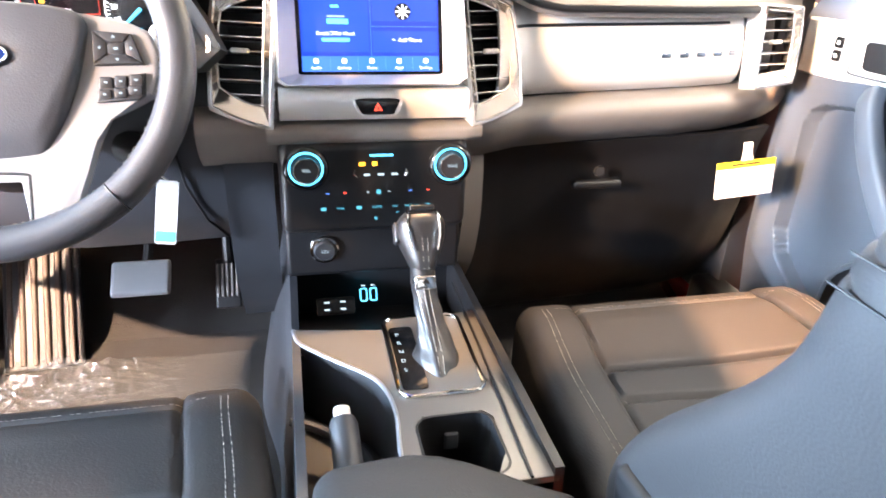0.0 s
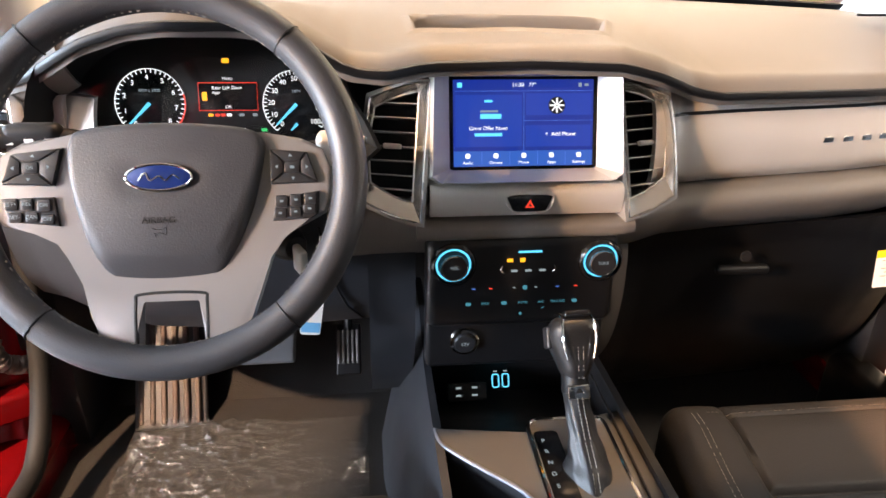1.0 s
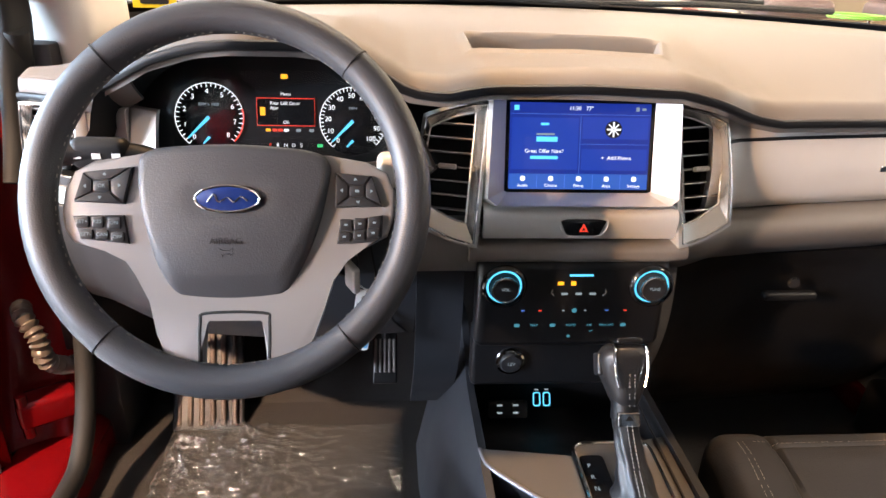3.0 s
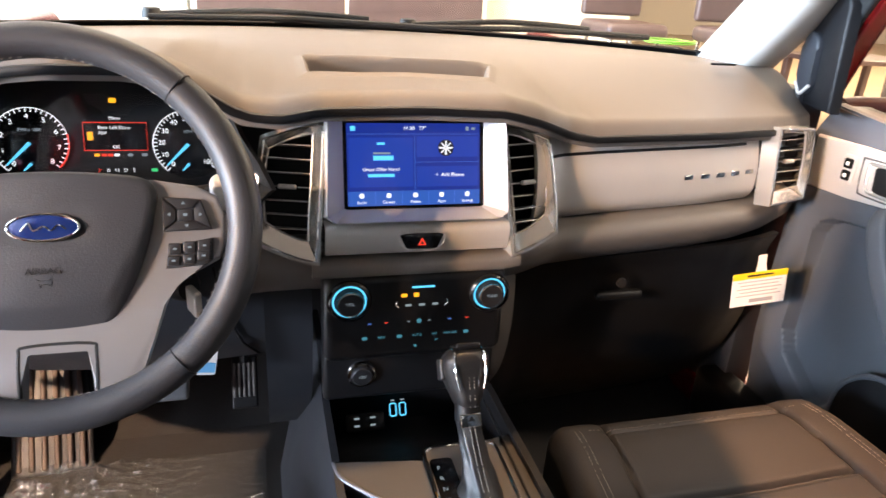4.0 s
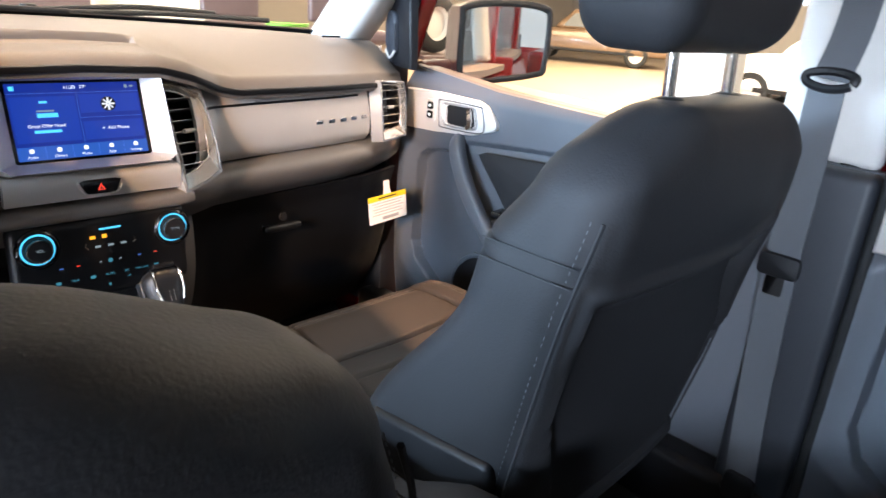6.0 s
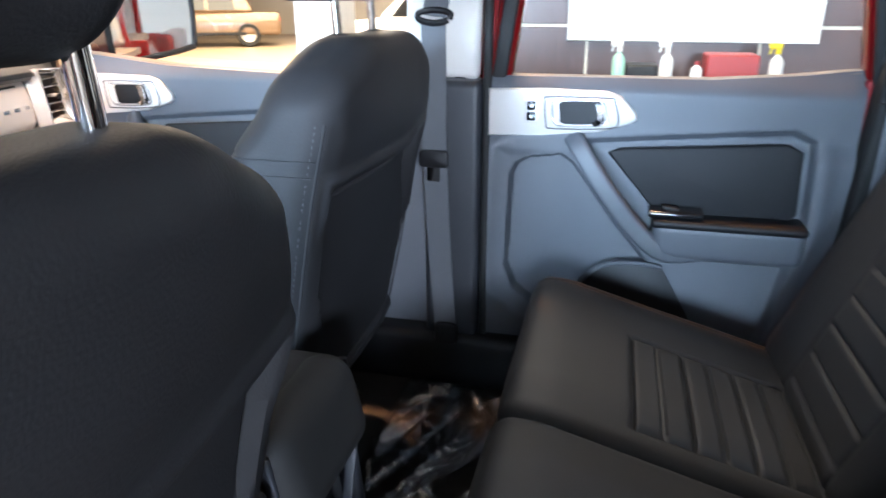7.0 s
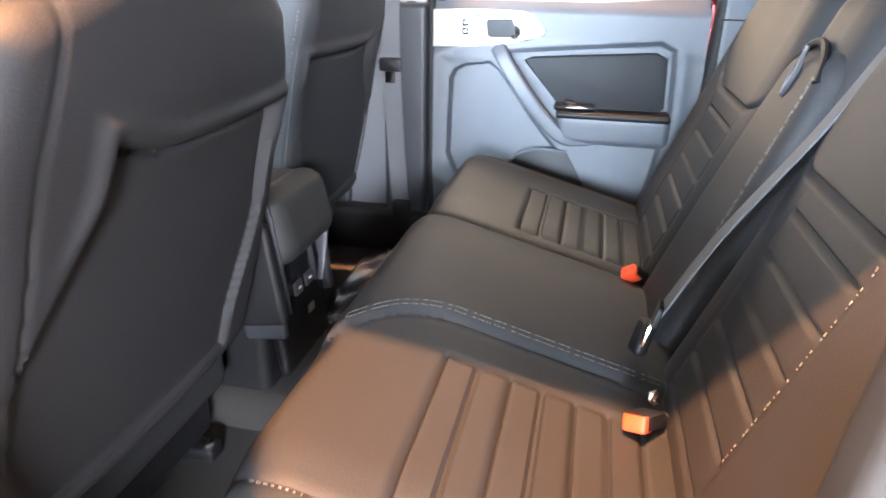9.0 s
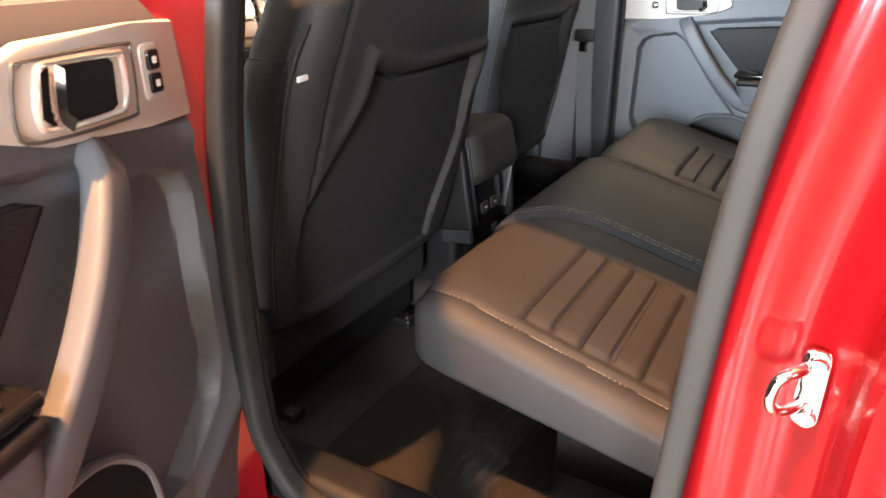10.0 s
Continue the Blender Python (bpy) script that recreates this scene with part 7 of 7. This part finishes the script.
def bottle(x, y, z, h, r, body, cap, kind):
    b = thing("spray_bottle" if kind else "bottle", (x, y, z), "plastic spray bottle standing on the counter" if kind else "small plastic bottle standing on the counter", "bottle", "bottles on the counter")
    part("bottle_body", lathe([(0, 0), (r, 0.0), (r, h * 0.55), (r * 0.8, h * 0.66), (r * 0.35, h * 0.74), (r * 0.35, h * 0.8)], Matrix.Translation((x, y, z)), 16), body, b)
    part("cap", lathe([(r * 0.42, h * 0.78), (r * 0.42, h * 0.92), (0, h * 0.93)], Matrix.Translation((x, y, z)), 12), cap, b)
    if kind:
        part("trigger_head", rbox((0.03, 0.085, 0.035), 0.01, (x, y + 0.02, z + h * 0.97), (1, 1, 1)), cap, b)
        part("trigger", rbox((0.012, 0.012, 0.05), 0.004, (x, y + 0.045, z + h * 0.86), (1, 1, 1), (20, 0, 0)), cap, b)


bottle(4.45, -1.10, 0.74, 0.27, 0.045, BOTG, BOTW, True)
bottle(4.45, -1.42, 0.74, 0.27, 0.045, BOTW, BOTW, True)
bottle(4.45, -1.62, 0.74, 0.17, 0.04, BOTW, BOTR, False)
bottle(4.45, -2.12, 0.74, 0.27, 0.045, BOTW, YELLOW, True)
solo("counter_box", rbox((0.3, 0.34, 0.20), 0.02, (4.6, -1.85, 0.84), (1, 1, 1)), BOTR, "dark red box standing on the counter", "box")
solo("counter_tray", rbox((0.25, 0.22, 0.12), 0.02, (4.6, -1.26, 0.80), (1, 1, 1)), BLACK, "black tray standing on the counter", "box")

# wall ahead of the truck: dark panels, cream wall
panel_wall((-0.55, 3.9, 0.0), (1, 0, 0), 2, 4, 0.95, 0.46, 0.014, "brown panelled wall with white joints")
part("counter_top_line", slab(-0.6, 1.4, 3.80, 3.9, 1.84, 1.9), CREAMW, thing("reception_counter", (0.4, 3.85, 0.0), "cream ledge over the brown panelled wall", "counter"), "cream ledge")
solo("partition", slab(1.36, 2.6, 4.1, 4.2, 0, 3.2), CREAMW, "cream partition wall beside the panelling", "wall", "structure")
solo("partition", slab(-3.2, -0.6, 4.0, 4.1, 0, 3.2), WHITE, "bright white partition wall", "wall", "structure")


def stool(x, y, h):
    """A bar stool with a brown seat and chrome legs."""
    s = thing("bar_stool", (x, y, 0), "brown bar stool with chrome legs", "stool", "bar stools")
    part("seat", rbox((0.42, 0.42, 0.10), 0.04, (x, y, h), (2, 2, 1)), WOODD, s, "brown padded seat")
    part("backrest", rbox((0.42, 0.06, 0.36), 0.025, (x, y + 0.19, h + 0.25), (2, 1, 2)), WOODD, s, "brown padded back")
    for sx in (-1, 1):
        for sy in (-1, 1):
            part("leg", tube([(x + sx * 0.16, y + sy * 0.16, h - 0.04), (x + sx * 0.22, y + sy * 0.22, 0.0)], 0.014, 10), CHROME, s, "chrome leg")
    for z in (0.3, 0.62):
        k = 0.22 - 0.06 * z / h
        part("footrest_ring", tube([(x - k, y - k, z), (x + k, y - k, z), (x + k, y + k, z), (x - k, y + k, z)], 0.009, 8, True), CHROME, s, "chrome rail")


stool(2.05, 3.2, 1.06)
stool(2.75, 3.0, 1.06)
hose = thing("hose_coil", (0.70, 0.57, 1.235), "coiled bright green hose lying on the truck's cowl", "hose")
part("coil", tube([(0.70 + (0.056 - 0.0015 * (k // 24)) * math.cos(k * 2 * math.pi / 24), 0.57 + 0.048 * math.sin(k * 2 * math.pi / 24), 1.238 + 0.0042 * k / 24) for k in range(24 * 2)], 0.0022, 8), GREEN, hose, "green coiled hose")


def display_table(x, y):
    t = thing("display_table", (x, y, 0), "low wooden display table with a tyre on top", "table", "display tables")
    part("tabletop", rbox((1.3, 0.7, 0.05), 0.01, (x, y, 0.70), (1, 1, 1)), WOODD, t)
    for sx in (-1, 1):
        for sy in (-1, 1):
            part("leg", rbox((0.07, 0.07, 0.68), 0.008, (x + sx * 0.55, y + sy * 0.28, 0.34), (1, 1, 1)), WOODD, t)
    w = thing("tyre", (x - 0.2, y, 0.725), "black tyre standing on a display table", "tyre", "display tyres")
    part("tread", lathe([(0.20, -0.10), (0.30, -0.11), (0.345, -0.08), (0.35, 0.0), (0.345, 0.08), (0.30, 0.11), (0.20, 0.10)], frame_at((x - 0.2, y, 1.08), (1, 0, 0), (0, 0, 1)), 32), RUBBER, w)
    part("wheel_rim", lathe([(0.0, 0.05), (0.05, 0.06), (0.18, 0.03), (0.205, 0.10), (0.205, -0.10), (0.0, -0.02)], frame_at((x - 0.2, y, 1.08), (1, 0, 0), (0, 0, 1)), 24), SILVER, w)


display_table(6.0, 5.3)


def column(x, y):
    solo("column", rbox((0.36, 0.36, 4.0), 0.01, (x, y, 2.0), (1, 1, 1)), WHITE, "square white showroom column", "column", "structure")


column(4.6, 1.15)


def parked_car(x, y, degrees, paint, label):
    """A parked saloon: a lofted body, a glazed cabin, lamps and four wheels."""
    c = thing("parked_car", (x, y, 0), label, "car", "parked cars")
    M = Matrix.Translation((x, y, 0)) @ Matrix.Rotation(radians(degrees), 4, "Z")

    def put(nm, bm, ma, parent=c, lab=""):
        bm.transform(M)
        return part(nm, bm, ma, parent, lab)

    def hull(co):
        k = 1 - 0.10 * sstep(1.5, 2.2, abs(co.x)) - 0.05 * sstep(0.0, 0.3, co.z)
        return Vector((co.x, co.y * k, co.z - 0.10 * sstep(1.2, 2.2, co.x) * (1 if co.z > 0 else 0)))

    def cabin(co):
        up = sstep(-0.25, 0.28, co.z)
        return Vector((co.x * (1 - 0.26 * up) - 0.10 * up, co.y * (1 - 0.16 * up), co.z))

    put("body", rbox((4.5, 1.8, 0.62), 0.12, (0, 0, 0.62), (20, 6, 5), deform=hull), paint, lab="glossy painted body")
    put("roof", rbox((2.5, 1.62, 0.56), 0.10, (-0.25, 0, 1.18), (8, 6, 5), deform=cabin), paint, lab="painted cabin")
    for sy in (-1, 1):
        for x0, x1 in ((-1.15, -0.32), (-0.24, 0.62)):
            pts = [(x0 + 0.10 * (x0 < -1), 0.98), (x1 + 0.16 * (x1 > 0), 0.98), (x1 - 0.12 * (x1 > 0), 1.34), (x0 + 0.18 * (x0 < -1), 1.34)]
            put("side_window", prism([(px, pz - 1.16) for px, pz in pts], frame_at((0, sy * 0.765, 1.16), (1, 0, 0), (0, -sy * 0.24, 1)) @ Matrix.Translation((0, 0, -0.01)), 0.02, 0.003), GLOSSB, lab="dark side window")
        put("sill_trim", rbox((2.6, 0.03, 0.08), 0.01, (0, sy * 0.89, 0.36), (2, 1, 1)), BLACK, lab="black sill trim")
        for wx in (-1.35, 1.35):
            m = frame_at((wx, sy * 0.80, 0.33), (1, 0, 0), (0, 0, 1))
            w = put("wheel", lathe([(0.20, -0.10), (0.30, -0.11), (0.33, -0.07), (0.33, 0.07), (0.30, 0.11), (0.20, 0.10)], m, 28), RUBBER, lab="black tyre")
            put("wheel_rim", lathe([(0, 0.05), (0.05, 0.06), (0.18, 0.04), (0.205, 0.09), (0.205, -0.09), (0.18, -0.04), (0, -0.05)], m, 20), SILVER, w, "silver rim")
        for ex, ma, lab in ((2.19, LIT_LENS, "clear headlight"), (-2.2, BOTR, "red tail light")):
            put("lamp", rbox((0.10, 0.36, 0.14), 0.04, (ex, sy * 0.58, 0.72), (2, 2, 2)), ma, lab=lab)
    put("bumper", rbox((0.12, 1.6, 0.2), 0.05, (2.2, 0, 0.45), (2, 4, 2)), BLACK, lab="black bumper")
    put("windscreen", prism([(-0.70, -0.22), (0.70, -0.22), (0.60, 0.20), (-0.60, 0.20)], frame_at((0.72, 0, 1.16), (0, 1, 0), (-0.62, 0, 1)), 0.02, 0.003), GLOSSB, lab="dark windscreen")
    return c


LIT_LENS = mat("lamp_lens", (0.7, 0.72, 0.74), 0.15, bump=0.0)
BRONZE = mat("bronze_paint", (0.16, 0.10, 0.06), 0.25, 0.3, coat=0.4, bump=0.0, scale=4, var=0.08)
parked_car(17.5, 10.6, 118, BRONZE, "bronze saloon car parked on the showroom floor")
parked_car(12.5, 2.2, 95, WHITE, "white saloon car parked on the showroom floor")
solo("waste_bin", lathe([(0, 0), (0.14, 0), (0.17, 0.5), (0.15, 0.52), (0.13, 0.02), (0, 0.02)], Matrix.Translation((5.6, 2.2, 0)), 20), BOTW, "small white waste bin on the floor", "bin")

# red pickup bed behind the cab
bed = thing("truck_bed", (0, -2.8, 0.45), "red pickup bed behind the cab", "truck bed")
for sx in (-1, 1):
    part("bed_side", rbox((0.10, 1.7, 0.62), 0.03, (sx * 0.86, -2.80, 0.85), (2, 4, 2)), RED, bed, "glossy red bed side")
part("bed_floor", slab(-0.82, 0.82, -3.64, -1.95, 0.62, 0.66), BLACK, bed, "black bed floor")
part("tailgate", rbox((1.64, 0.06, 0.55), 0.02, (0, -3.62, 0.85), (2, 1, 2)), RED, bed, "red tailgate")
part("front_wall", rbox((1.64, 0.04, 0.55), 0.02, (0, -1.97, 0.85), (2, 1, 2)), RED, bed, "red bed front wall")
fend = thing("truck_nose", (0, 1.2, 0.4), "red front fenders and grille of the pickup", "truck nose")
for sx in (-1, 1):
    part("fender", rbox((0.12, 1.35, 0.62), 0.05, (sx * 0.84, 1.02, 0.86), (2, 4, 2)), RED, fend, "glossy red fender")
part("grille_panel", rbox((1.6, 0.10, 0.66), 0.04, (0, 1.75, 0.78), (2, 2, 2)), BLACK, fend, "black grille")
for sx in (-1, 1):
    for y, nm in ((1.15, "front"), (-2.75, "rear")):
        wh = thing("road_wheel", (sx * 0.80, y, 0.0), "black tyre on a silver wheel under the red pickup", "wheel", "road wheels")
        m = frame_at((sx * 0.80, y, 0.37), (0, 1, 0), (0, 0, 1))
        part("tyre", lathe([(0.22, -0.11), (0.33, -0.12), (0.365, -0.09), (0.37, 0), (0.365, 0.09), (0.33, 0.12), (0.22, 0.11)], m, 36), RUBBER, wh)
        part("rim", lathe([(0, 0.05), (0.06, 0.07), (0.20, 0.05), (0.225, 0.11), (0.225, -0.11), (0, -0.05)], m, 28), SILVER, wh)
